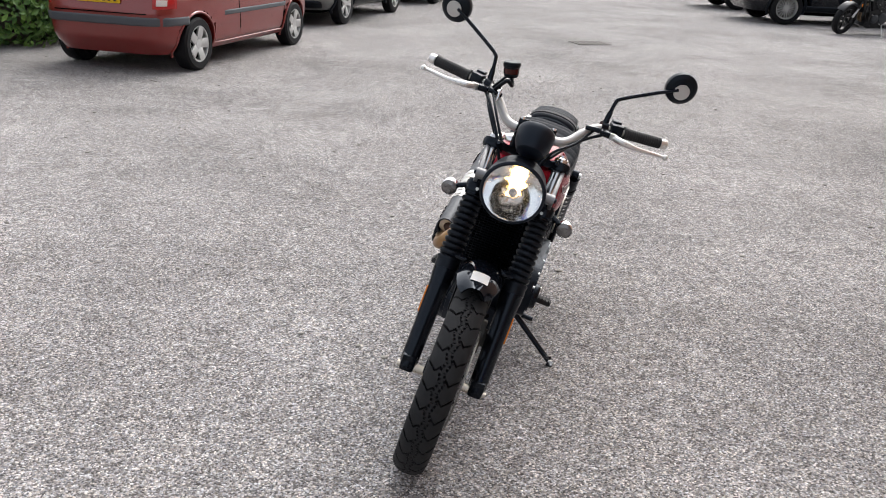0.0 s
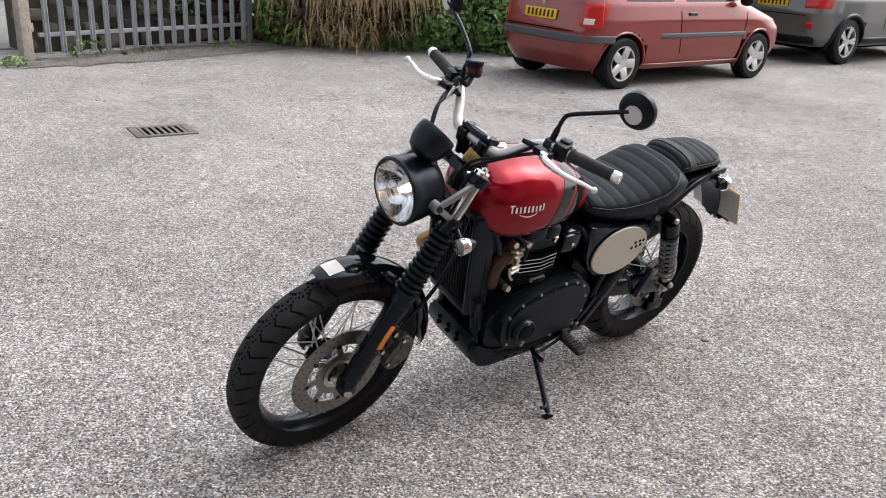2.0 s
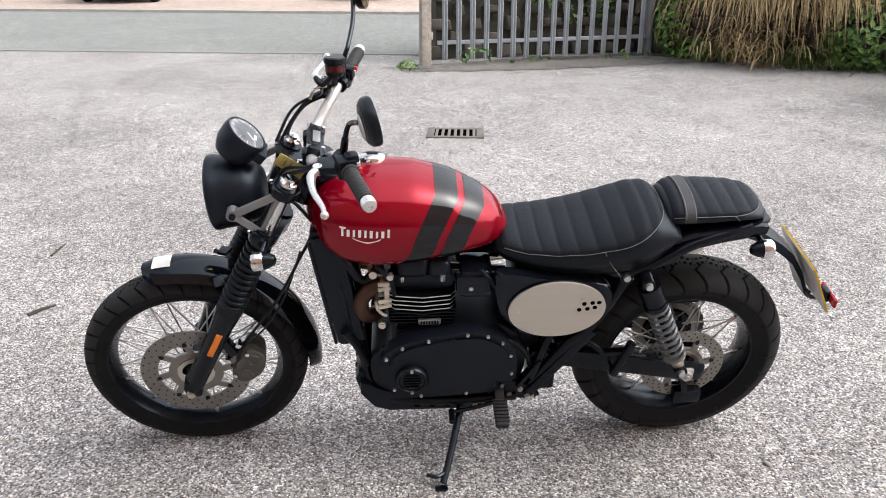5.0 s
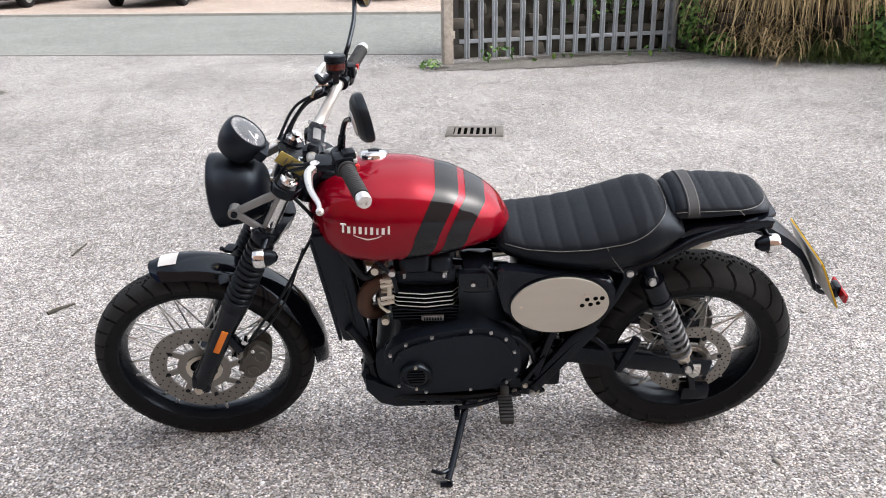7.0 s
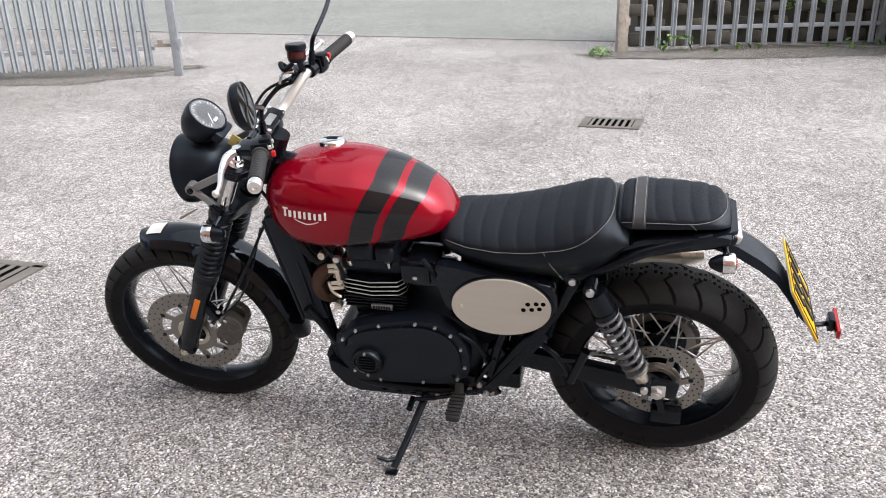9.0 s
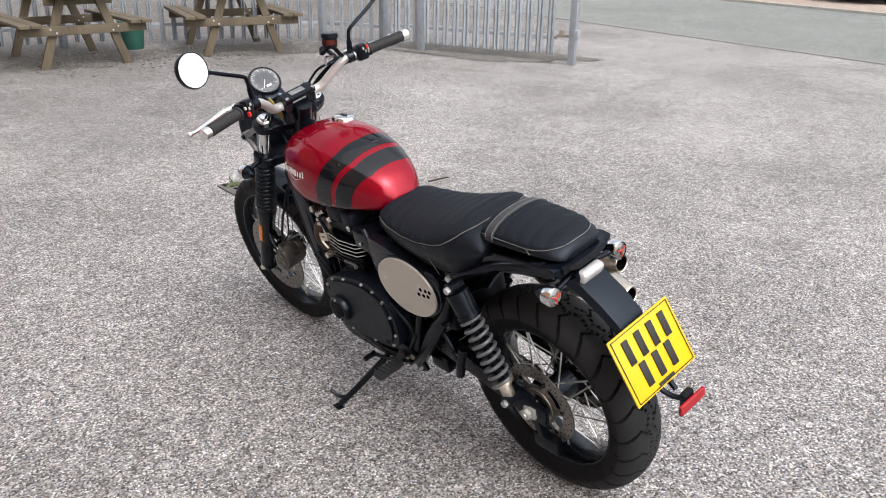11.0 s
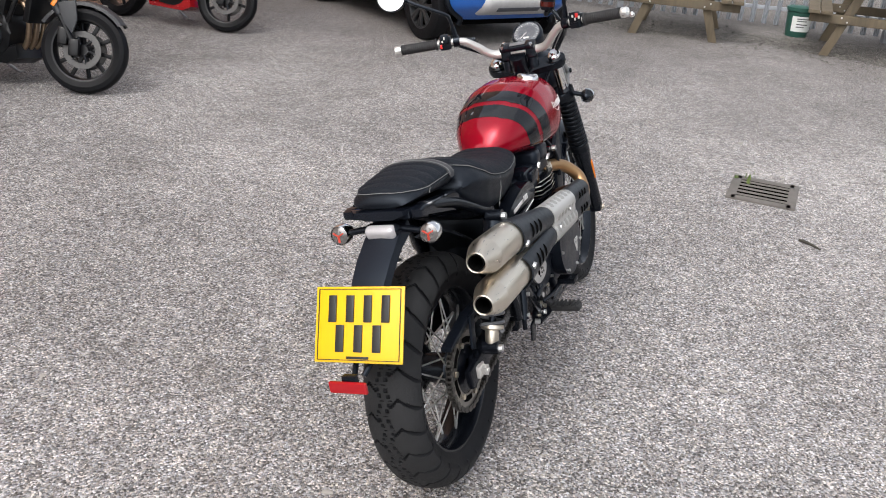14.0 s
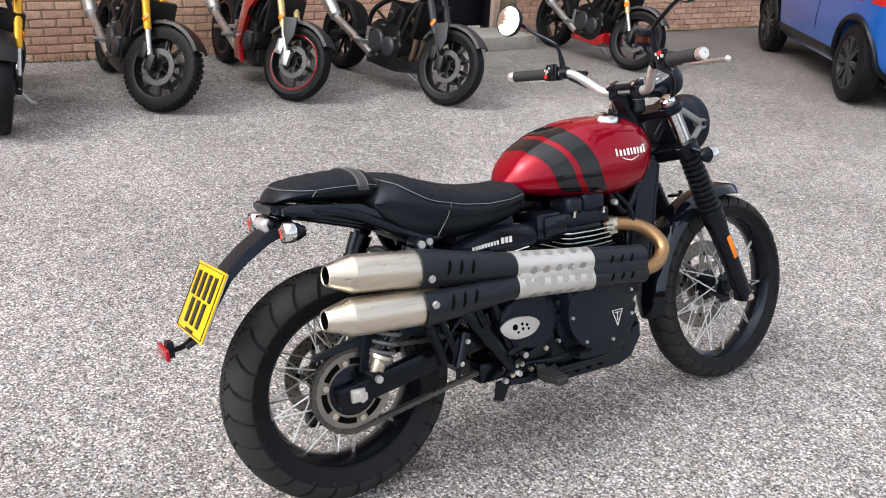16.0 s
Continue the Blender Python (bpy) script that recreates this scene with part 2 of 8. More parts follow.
    if south_shade:                                   # shade towards the south fence, put into the colour with a ragged edge
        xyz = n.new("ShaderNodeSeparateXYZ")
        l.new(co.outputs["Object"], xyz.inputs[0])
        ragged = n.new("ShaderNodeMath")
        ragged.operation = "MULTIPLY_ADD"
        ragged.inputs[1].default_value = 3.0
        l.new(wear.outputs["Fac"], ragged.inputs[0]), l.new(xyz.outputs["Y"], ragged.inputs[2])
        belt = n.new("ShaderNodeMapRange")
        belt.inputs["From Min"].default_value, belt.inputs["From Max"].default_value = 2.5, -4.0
        belt.inputs["To Min"].default_value, belt.inputs["To Max"].default_value = 0.0, south_shade
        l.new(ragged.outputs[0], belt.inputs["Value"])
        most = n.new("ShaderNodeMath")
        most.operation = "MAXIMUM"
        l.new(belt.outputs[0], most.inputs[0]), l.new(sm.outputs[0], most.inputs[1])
        grime_and_shade = most.outputs[0]
    mix = n.new("ShaderNodeMix")
    mix.data_type = "RGBA"
    mix.inputs[7].default_value = (*dirt_and_shade, 1)
    l.new(grime_and_shade, mix.inputs[0]), l.new(mul.outputs[0], mix.inputs[6])
    l.new(mix.outputs[2], b.inputs["Base Color"])
    b.inputs["Roughness"].default_value = 0.95
    b.inputs["Specular IOR Level"].default_value = 0.12
    hgt = n.new("ShaderNodeMath")
    hgt.operation = "SUBTRACT"
    l.new(sand.outputs["Fac"], hgt.inputs[0]), l.new(chips.outputs["Distance"], hgt.inputs[1])
    bp = n.new("ShaderNodeBump")
    bp.inputs["Strength"].default_value, bp.inputs["Distance"].default_value = bump, 0.004
    l.new(hgt.outputs[0], bp.inputs["Height"]), l.new(bp.outputs[0], b.inputs["Normal"])
    return m


def piece_mat(name, c0, c1, rough=0.85, bump=0.5, bscale=90.0, spot=None, island=False):
    """Bricks, stones, boards: each piece takes its own tone."""
    m, n, l, b = node_mat(name)
    co = n.new("ShaderNodeTexCoord")
    if island:
        info = n.new("ShaderNodeNewGeometry")
        rnd = info.outputs["Random Per Island"]
    else:
        info = n.new("ShaderNodeObjectInfo")
        rnd = info.outputs["Random"]
    mix = n.new("ShaderNodeMix")
    mix.data_type = "RGBA"
    mix.inputs[6].default_value, mix.inputs[7].default_value = (*c0, 1), (*c1, 1)
    l.new(rnd, mix.inputs[0])
    ns = n.new("ShaderNodeTexNoise")
    ns.inputs["Scale"].default_value, ns.inputs["Detail"].default_value = bscale * 0.3, 8
    l.new(co.outputs["Object"], ns.inputs["Vector"])
    mr = n.new("ShaderNodeMapRange")
    mr.inputs["From Min"].default_value, mr.inputs["From Max"].default_value = 0.25, 0.75
    mr.inputs["To Min"].default_value, mr.inputs["To Max"].default_value = 0.65, 1.35
    l.new(ns.outputs["Fac"], mr.inputs["Value"])
    mul = n.new("ShaderNodeVectorMath")
    mul.operation = "SCALE"
    l.new(mix.outputs[2], mul.inputs[0]), l.new(mr.outputs[0], mul.inputs["Scale"])
    l.new(mul.outputs[0], b.inputs["Base Color"])
    b.inputs["Roughness"].default_value = rough
    g = n.new("ShaderNodeTexNoise")
    g.inputs["Scale"].default_value, g.inputs["Detail"].default_value = bscale, 5
    l.new(co.outputs["Object"], g.inputs["Vector"])
    bp = n.new("ShaderNodeBump")
    bp.inputs["Strength"].default_value, bp.inputs["Distance"].default_value = bump, 0.004
    l.new(g.outputs["Fac"], bp.inputs["Height"]), l.new(bp.outputs[0], b.inputs["Normal"])
    return m


TARMAC = ground_mat("chipped_tarmac", [(0.0, (0.06, 0.056, 0.055)), (0.25, (0.15, 0.141, 0.139)), (0.6, (0.285, 0.27, 0.266)), (0.86, (0.43, 0.407, 0.4)), (1.0, (0.7, 0.668, 0.652))], chip=175, bump=1.0, south_shade=0.65)
EDGING = mat("worn_edging_stone", (0.2, 0.195, 0.185), 0.9, var=0.25, scale=40, bump=0.5, bump_scale=90)
SOIL_SHADE = ground_mat("soil_and_painted_shade", [(0.0, (0.03, 0.027, 0.023)), (0.5, (0.13, 0.12, 0.11)), (0.85, (0.225, 0.212, 0.2)), (1.0, (0.42, 0.4, 0.37))], chip=150, bump=1.0)
ROAD = ground_mat("road_surface", [(0.0, (0.12, 0.123, 0.118)), (0.5, (0.185, 0.192, 0.182)), (1.0, (0.27, 0.277, 0.264))], chip=120, patch=0.1, dirt_amount=0.15)
FORECOURT = ground_mat("pink_forecourt", [(0.0, (0.25, 0.2, 0.17)), (0.5, (0.34, 0.27, 0.235)), (1.0, (0.45, 0.38, 0.33))], chip=70, patch=0.12, dirt_amount=0.2)
CONCRETE = mat("concrete", (0.32, 0.3, 0.27), 0.9, var=0.25, scale=14, bump=0.5, bump_scale=80, worn=(0.2, 0.19, 0.17))
GALV = mat("galvanised_steel", (0.28, 0.3, 0.325), 0.55, 0.35, var=0.22, scale=18, bump=0.1, worn=(0.16, 0.165, 0.17))
RUST = mat("rusty_steel", (0.34, 0.3, 0.26), 0.85, 0.1, var=0.4, scale=25, bump=0.4, worn=(0.24, 0.15, 0.1))
CAST = mat("cast_iron", (0.13, 0.118, 0.108), 0.75, 0.2, var=0.3, scale=40, bump=0.4)
DARK = mat("dark_void", (0.004, 0.004, 0.004), 0.9, spec=0.0)
BRICK = piece_mat("brick", (0.5, 0.29, 0.2), (0.66, 0.43, 0.31), bump=0.6, bscale=120)
BRICK_REST = piece_mat("brick_rest", (0.5, 0.29, 0.2), (0.66, 0.43, 0.31), bump=0.6, bscale=120, island=True)
MORTAR = mat("mortar", (0.5, 0.38, 0.3), 0.95, var=0.2, scale=40, bump=0.5)
STONE = piece_mat("rubble_stone", (0.042, 0.038, 0.031), (0.11, 0.095, 0.078), bump=0.8, bscale=30)
TIMBER = mat("weathered_timber", (0.1, 0.08, 0.054), 0.85, var=0.35, scale=30, stretch=(1, 1, 0.12), bump=0.5, bump_scale=120, worn=(0.1, 0.085, 0.06))
GREEN_PLASTIC = mat("green_plastic", (0.022, 0.085, 0.065), 0.5, var=0.15)
WHITE_PAPER = mat("white_label", (0.7, 0.72, 0.7), 0.7, var=0.05)
INK = mat("grey_print", (0.12, 0.12, 0.12), 0.7)
LEAF = piece_mat("ivy_leaf", (0.035, 0.105, 0.02), (0.17, 0.3, 0.06), rough=0.5, bump=0.1, island=True)
GRASS_DRY = piece_mat("dry_blade", (0.24, 0.17, 0.08), (0.44, 0.34, 0.18), rough=0.8, bump=0.1, island=True)
GRASS_GREEN = piece_mat("green_blade", (0.07, 0.12, 0.03), (0.15, 0.2, 0.06), rough=0.7, bump=0.1, island=True)
EARTH = mat("dark_earth", (0.05, 0.045, 0.035), 0.95, var=0.4, scale=20, bump=0.8, bump_scale=40)
TREAD = mat("dusty_worn_tread", (0.017, 0.0174, 0.0185), 0.75, ior=1.33, var=0.35, scale=90, bump=0.4, bump_scale=260, worn=(0.016, 0.016, 0.016))
RUBBER = mat("tyre_rubber", (0.0045, 0.0047, 0.006), 0.55, ior=1.28, var=0.3, scale=25, bump=0.15, worn=(0.01, 0.01, 0.011))
GLASS_DARK = mat("car_glass", (0.02, 0.025, 0.025), 0.06, var=0.1, coat=1.0)
PLASTIC_GREY = mat("grey_plastic_trim", (0.07, 0.075, 0.085), 0.6, var=0.1, bump=0.15)
PLASTIC_BLACK = mat("black_plastic", (0.0036, 0.0043, 0.0062), 0.36, ior=1.34, tint=(0.75, 0.86, 1.0), var=0.15, bump=0.15)
RED_LENS = mat("red_lens", (0.4, 0.012, 0.012), 0.15, coat=1.0, var=0.1)
WHITE_LENS = mat("clear_lens", (0.6, 0.55, 0.52), 0.15, coat=1.0, var=0.1)
PLATE_YELLOW = mat("yellow_plate", (0.68, 0.4, 0.004), 0.35, var=0.04)
PLATE_WHITE = mat("grey_back_of_plate", (0.5, 0.5, 0.48), 0.5, var=0.06)
PLATE_BLACK = mat("plate_black", (0.012, 0.012, 0.012), 0.4)
ALLOY = mat("alloy_wheel", (0.55, 0.55, 0.54), 0.35, 0.8, var=0.1)
ALLOY_DARK = mat("dark_alloy_wheel", (0.04, 0.042, 0.045), 0.4, 0.5, var=0.15)


def car_paint(name, c, metal=0.35):
    return mat(name, c, 0.3, metal, var=0.05, scale=900, coat=1.0)


CAR_RED = car_paint("red_car_paint", (0.2, 0.016, 0.012), 0.2)
CAR_GREY = car_paint("grey_car_paint", (0.1, 0.102, 0.1))
CAR_DARK = car_paint("dark_car_paint", (0.007, 0.008, 0.011), 0.0)
CAR_BLUE = car_paint("blue_car_paint", (0.006, 0.09, 0.38), 0.2)
CAR_NAVY = car_paint("purple_blue_paint", (0.03, 0.025, 0.1))
SILVER_TRIM = mat("silver_trim", (0.45, 0.45, 0.45), 0.4, 0.4)

# ---- ground, road and forecourt ----
def sheet(name, pts, z, material, thick=0.0, label=""):
    bm = bmesh.new()
    f = bm.faces.new([bm.verts.new((x, y, z)) for x, y in pts])
    if thick:
        ex = bmesh.ops.extrude_face_region(bm, geom=[f])
        bmesh.ops.translate(bm, vec=(0, 0, -thick), verts=[v for v in ex["geom"] if isinstance(v, bmesh.types.BMVert)])
    ob = part(name, bm, material, smooth=False)
    return tagged(ob, label, kind="structure")


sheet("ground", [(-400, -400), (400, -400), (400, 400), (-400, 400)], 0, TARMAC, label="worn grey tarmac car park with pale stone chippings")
RD = Vector((0.41, 0.912, 0)).normalized()
RN = Vector((-RD.y, RD.x, 0))
R0 = Vector((-8.25, 6.1, 0))


def road_pt(a, b):
    q = R0 + RD * a + RN * b
    return q.x, q.y


sheet("road", [road_pt(-120, 0), road_pt(120, 0), road_pt(120, 6.1), road_pt(-120, 6.1)], 0.006, ROAD, label="pale grey-green road across the entrance")
sheet("kerb", [road_pt(-120, 6.1), road_pt(120, 6.1), road_pt(120, 6.25), road_pt(-120, 6.25)], 0.06, CONCRETE, 0.1, "low pale concrete kerb along the far roadside")
sheet("pavement", [road_pt(-120, 6.25), road_pt(120, 6.25), road_pt(120, 30), road_pt(-120, 30)], 0.056, FORECOURT, 0.1, "pink-buff forecourt beyond the road")
bm = bmesh.new()
for a in np.arange(-20, 14, 0.9):
    p0, p1 = R0 + RD * a, R0 + RD * (a + 0.895)
    beam(bm, p0 - RN * 0.06 + V(0, 0, -0.03), p1 - RN * 0.06 + V(0, 0, -0.03), 0.1, 0.09, 0.008)
tagged(part("kerb_edging", bm, EDGING), "flush grey concrete edging stones beside the road", kind="structure")


def soil_shade_patch(x, y, rx, ry, turn, z, seed):
    """A dark sheet over the tarmac for soil and painted shade, with a ragged edge."""
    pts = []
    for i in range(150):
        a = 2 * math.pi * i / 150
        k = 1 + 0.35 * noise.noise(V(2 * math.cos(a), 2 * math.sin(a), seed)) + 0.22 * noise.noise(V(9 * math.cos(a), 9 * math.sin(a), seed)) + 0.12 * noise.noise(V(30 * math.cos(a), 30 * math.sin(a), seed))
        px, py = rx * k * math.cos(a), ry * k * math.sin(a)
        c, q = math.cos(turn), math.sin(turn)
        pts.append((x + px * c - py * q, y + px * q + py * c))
    sheet("ground_patch", pts, z, SOIL_SHADE, label="dark soil and painted shade lying over the tarmac")


# soil at the tables, painted shade at the gate, darker strip at the fence
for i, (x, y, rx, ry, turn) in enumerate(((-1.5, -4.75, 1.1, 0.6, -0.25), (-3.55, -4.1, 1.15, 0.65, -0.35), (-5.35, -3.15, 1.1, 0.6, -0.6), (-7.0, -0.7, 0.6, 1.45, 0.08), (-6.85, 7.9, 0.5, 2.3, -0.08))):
    soil_shade_patch(x, y, rx, ry, turn, 0.003 + 0.0012 * i, 3.7 * i)


def drain(m, w, d, slots, label):
    """A gully grate: rim, bars across and a dark pit under them."""
    t = thing("drain_grate", m, label, "drain")
    bm = bmesh.new()
    for x, y, sx, sy in ((0, d / 2, w + 0.06, 0.05), (0, -d / 2, w + 0.06, 0.05), (w / 2, 0, 0.06, d), (-w / 2, 0, 0.06, d)):
        box(bm, (x, y, 0.003), (sx, sy, 0.014), 0.002)
    part("rim", bm, CAST, t)
    bm = bmesh.new()
    box(bm, (0, 0, 0.0035), (w - 0.03, d - 0.03, 0.004))
    part("pit", bm, DARK, t)
    me = None
    for i in range(slots + 1):
        x = -w / 2 + w * i / slots
        if me is None:
            bm = bmesh.new()
            box(bm, (0, 0, 0.0065), (w / slots * 0.46, d - 0.02, 0.004), 0.001)
            me = mesh_of("bar", bm, CAST)
        ob = new("bar", me)
        ob.parent, ob.location = t, (x, 0, 0)
    return t


drain(pose(-3.58, 4.77, 0, 0, 0, 67), 0.4, 0.3, 8, "rusty cast iron drain grate set in the tarmac")
drain(pose(-0.993, 1.122, 0, 0, 0, 70), 0.38, 0.32, 6, "cast iron drain grate with grass growing in its slots")
bm = bmesh.new()
box(bm, (0, 0, 0.004), (0.55, 0.42, 0.016), 0.004)
for i in range(5):
    for j in range(4):
        box(bm, (-0.2 + 0.1 * i, -0.14 + 0.093 * j, 0.014), (0.06, 0.04, 0.006), 0.002)
mh = tagged(part("manhole_cover", bm, CAST), "worn steel manhole cover flush with the tarmac", "manhole cover")
mh.matrix_world = pose(3.36, 13.4, 0, 0, 0, 12)


def twig(pts, r, label):
    bm = bmesh.new()
    tube(bm, pts, [r, r * 0.9, r * 0.5], seg=6)
    tagged(part("twig", bm, EARTH), label, "twig", "twigs on the tarmac")


twig([(-0.978, 1.828, 0.008), (-1.01, 1.875, 0.012), (-1.05, 1.93, 0.007)], 0.008, "dry brown twig lying on the tarmac")
twig([(-1.7, 1.88, 0.006), (-1.78, 1.91, 0.008), (-1.86, 1.94, 0.006)], 0.006, "short dry twig lying on the tarmac")
# loose bits of grit and leaf litter
rnd = random.Random(4)
bm = bmesh.new()
for _ in range(420):
    x, y = rnd.uniform(-6, 4.2), rnd.uniform(-4.5, 11)
    s = rnd.uniform(0.006, 0.018)
    ball(bm, (x, y, s * 0.25), s, 6, (1, rnd.uniform(0.4, 1), 0.35))
tagged(part("loose_grit", bm, CONCRETE), "scattered pale grit and small stones", "grit", kind="stuff")
bm = bmesh.new()
for _ in range(500):
    k = rnd.random()
    cx, cy = (-1.2 - 4 * k, -5.2 + 2.9 * k)
    x, y = cx + rnd.gauss(0, 0.5), cy + rnd.gauss(0, 0.45)
    s, a = rnd.uniform(0.012, 0.035), rnd.uniform(0, 6.3)
    vs = [bm.verts.new((x + math.cos(a + k2) * s * q, y + math.sin(a + k2) * s * q, 0.006 + 0.012 * rnd.random())) for k2, q in ((0, 1), (1.6, 0.45), (3.14, 1), (4.7, 0.45))]
    bm.faces.new(vs)
tagged(part("leaf_litter", bm, EARTH, smooth=False), "dark leaf litter under the picnic tables", "leaves", kind="stuff")

# ---- brick wall with step and door ----
WALL = Matrix.Translation((6.39, 2.15, 0)) @ Matrix.Rotation(math.atan2(-6.79, -2.065), 4, "Z") @ Matrix.Scale(0.93, 4)   # x runs along the wall, y to its face side is negative
wall = thing("wall_east", WALL, "pink-buff brick wall with pale mortar joints", "wall", kind="structure")
bm = bmesh.new()
DOOR0, DOOR1 = 4.15, 5.1
# upper wall is unseen, built this tall to block sky over the yard
for x0, x1, z0, z1 in ((-8, DOOR0, 0, 8.5), (DOOR1, 14, 0, 8.5), (DOOR0, DOOR1, 2.15, 8.5)):
    box(bm, ((x0 + x1) / 2, 0.16, (z0 + z1) / 2), (x1 - x0, 0.3, z1 - z0))
part("mortar_core", bm, MORTAR, wall, smooth=False)
bm = bmesh.new()
box(bm, ((DOOR0 + DOOR1) / 2, 0.16, 1.15), (DOOR1 - DOOR0, 0.05, 2.0), 0.004)
box(bm, (DOOR0 + 0.04, 0.12, 1.1), (0.08, 0.08, 2.1), 0.004)
box(bm, (DOOR1 - 0.04, 0.12, 1.1), (0.08, 0.08, 2.1), 0.004)
part("door", bm, PLASTIC_BLACK, wall, "dark painted door in the brick wall")
BRICKS = []
for row in range(112):
    for i in range(-36, 62):
        x = i * 0.225 + (0.1125 if row % 2 else 0)
        z = 0.04 + row * 0.075
        if DOOR0 - 0.11 < x < DOOR1 + 0.11 and z < 2.15:
            continue
        BRICKS.append((x, z))
step = bmesh.new()
box(step, (0, 0, 0.075), (1.15, 0.62, 0.15), 0.012)
st = tagged(part("door_step", step, CONCRETE), "low worn concrete step in front of the door", "step", kind="structure")
st.matrix_world = WALL @ pose(4.7, -0.32, 0)
bm = bmesh.new()
lathe(bm, [(0, 0), (0.1, 0), (0.105, 0.1), (0.095, 0.33), (0.0, 0.335)], seg=14)
for v in bm.verts:
    v.co.x *= 1 + 0.12 * noise.noise(v.co * 9)
    v.co.y *= 1 + 0.12 * noise.noise(v.co * 7)
lg = tagged(part("log", bm, TIMBER), "sawn log standing on the concrete step", "log")
lg.matrix_world = WALL @ pose(5.15, -0.2, 0.15)
bm = bmesh.new()
for _ in range(700):
    x, z0 = rnd.uniform(-1.5, 12), 0
    h, a = rnd.uniform(0.02, 0.09), rnd.uniform(-0.05, 0.05)
    if noise.noise((x * 0.9, 3, 0)) < 0.05:
        continue
    y = -rnd.uniform(0.0, 0.09)
    bm.faces.new([bm.verts.new(q) for q in ((x, y, 0), (x + 0.01, y, 0), (x + a, y - 0.02, h))])
wd = tagged(part("wall_foot_weeds", bm, GRASS_GREEN, smooth=False), "low weeds along the foot of the brick wall", "weeds", kind="stuff")
wd.matrix_world = WALL

# ---- palisade fences ----
def w_pale(h, w=0.072):
    """A pressed steel pale: W section, pointed head."""
    bm = bmesh.new()
    sec = [(-w / 2, 0.012), (-w / 4, -0.008), (0, 0.008), (w / 4, -0.008), (w / 2, 0.012)]
    for x0, x1 in zip(sec, sec[1:]):
        a = [bm.verts.new((x0[0], x0[1], 0)), bm.verts.new((x1[0], x1[1], 0)), bm.verts.new((x1[0], x1[1], h - abs(x1[0]) * 1.5)), bm.verts.new((x0[0], x0[1], h - abs(x0[0]) * 1.5))]
        bm.faces.new(a)
    bmesh.ops.remove_doubles(bm, verts=bm.verts, dist=1e-4)
    bmesh.ops.solidify(bm, geom=bm.faces[:], thickness=0.003)
    return mesh_of("pale", bm, GALV, smooth=False)


def fence(line, h, gap, z0, rails, label, post_every=0, pale=None, kind="structure", name="fence", posts=()):
    t = thing(name, Matrix.Identity(4), label, "fence", kind=kind)
    pale = pale or w_pale(h - z0)
    for (ax, ay), (bx, by) in zip(line, line[1:]):
        a, b = V(ax, ay, 0), V(bx, by, 0)
        d = b - a
        yaw = math.atan2(d.y, d.x)
        cnt = max(1, int(d.length / gap))
        for i in range(cnt):
            ob = new("pale", pale)
            ob.parent = t
            ob.matrix_basis = Matrix.Translation(a + d * ((i + 0.5) / cnt) + V(0, 0, z0 + 0.006 * noise.noise((i * 1.7, ax, ay)))) @ Matrix.Rotation(yaw, 4, "Z") @ Matrix.Rotation(0.012 * noise.noise((i * 3.1, ay, ax)), 4, "Y")
        nrm = V(-d.y, d.x, 0).normalized()
        for rz in rails:
            bm = bmesh.new()
            beam(bm, a + nrm * 0.03 + V(0, 0, rz), b + nrm * 0.03 + V(0, 0, rz), 0.045, 0.045, 0.004)
            part("rail", bm, GALV, t)
    for x, y in posts:
        bm = bmesh.new()
        box(bm, (x, y, h / 2), (0.08, 0.08, h), 0.006)
        part("post", bm, GALV, t)
    return t


fence([(-7.2, 5.98), (-6.98, 8.84)], 1.85, 0.178, 0.06, (0.27, 1.55), "grey galvanised palisade fence panel before a stone wall", name="fence_north", posts=[(-7.06, 8.9)])
fence([(0.84, -6.6), (-0.96, -6.13), (-2.43, -5.62), (-4.14, -5.15), (-5.51, -4.0), (-6.65, -2.83), (-6.75, -1.93)], 1.3, 0.14, 0.052, (0.25, 1.04), "low grey palisade fence round the picnic tables", name="fence_south", pale=w_pale(1.25, 0.063),
      posts=[(-1.01, -6.06), (-4.14, -5.05), (-6.61, -2.88)])
gate = fence([(-6.66, -1.76), (-6.83, 0.48)], 1.98, 0.135, 0.096, (0.29, 1.65), "tall grey steel palisade gate standing open", kind="thing", name="palisade_gate", pale=w_pale(1.88, 0.091), posts=[(-6.64, -1.83), (-6.69, -1.34)])
bm = bmesh.new()
box(bm, (-6.82, 0.6, 0.32), (0.05, 0.21, 0.037), 0.004)
box(bm, (-6.83, 0.56, 0.36), (0.07, 0.05, 0.05), 0.004)
part("latch", bm, RUST, gate, "rusty latch")
for (x, y, mt, lb) in ((-6.74, 0.74, GALV, "grey steel gate post with a rusty latch"), (-7.25, 5.83, RUST, "weathered rust-stained gate post beside the fence")):
    bm = bmesh.new()
    box(bm, (x, y, 1.0), (0.085, 0.085, 2.0) if mt is GALV else (0.12, 0.12, 2.0), 0.008)
    box(bm, (x + 0.03, y + 0.05, 0.36), (0.07, 0.06, 0.09), 0.004)
    tagged(part("gate_post", bm, mt), lb, "gate post")

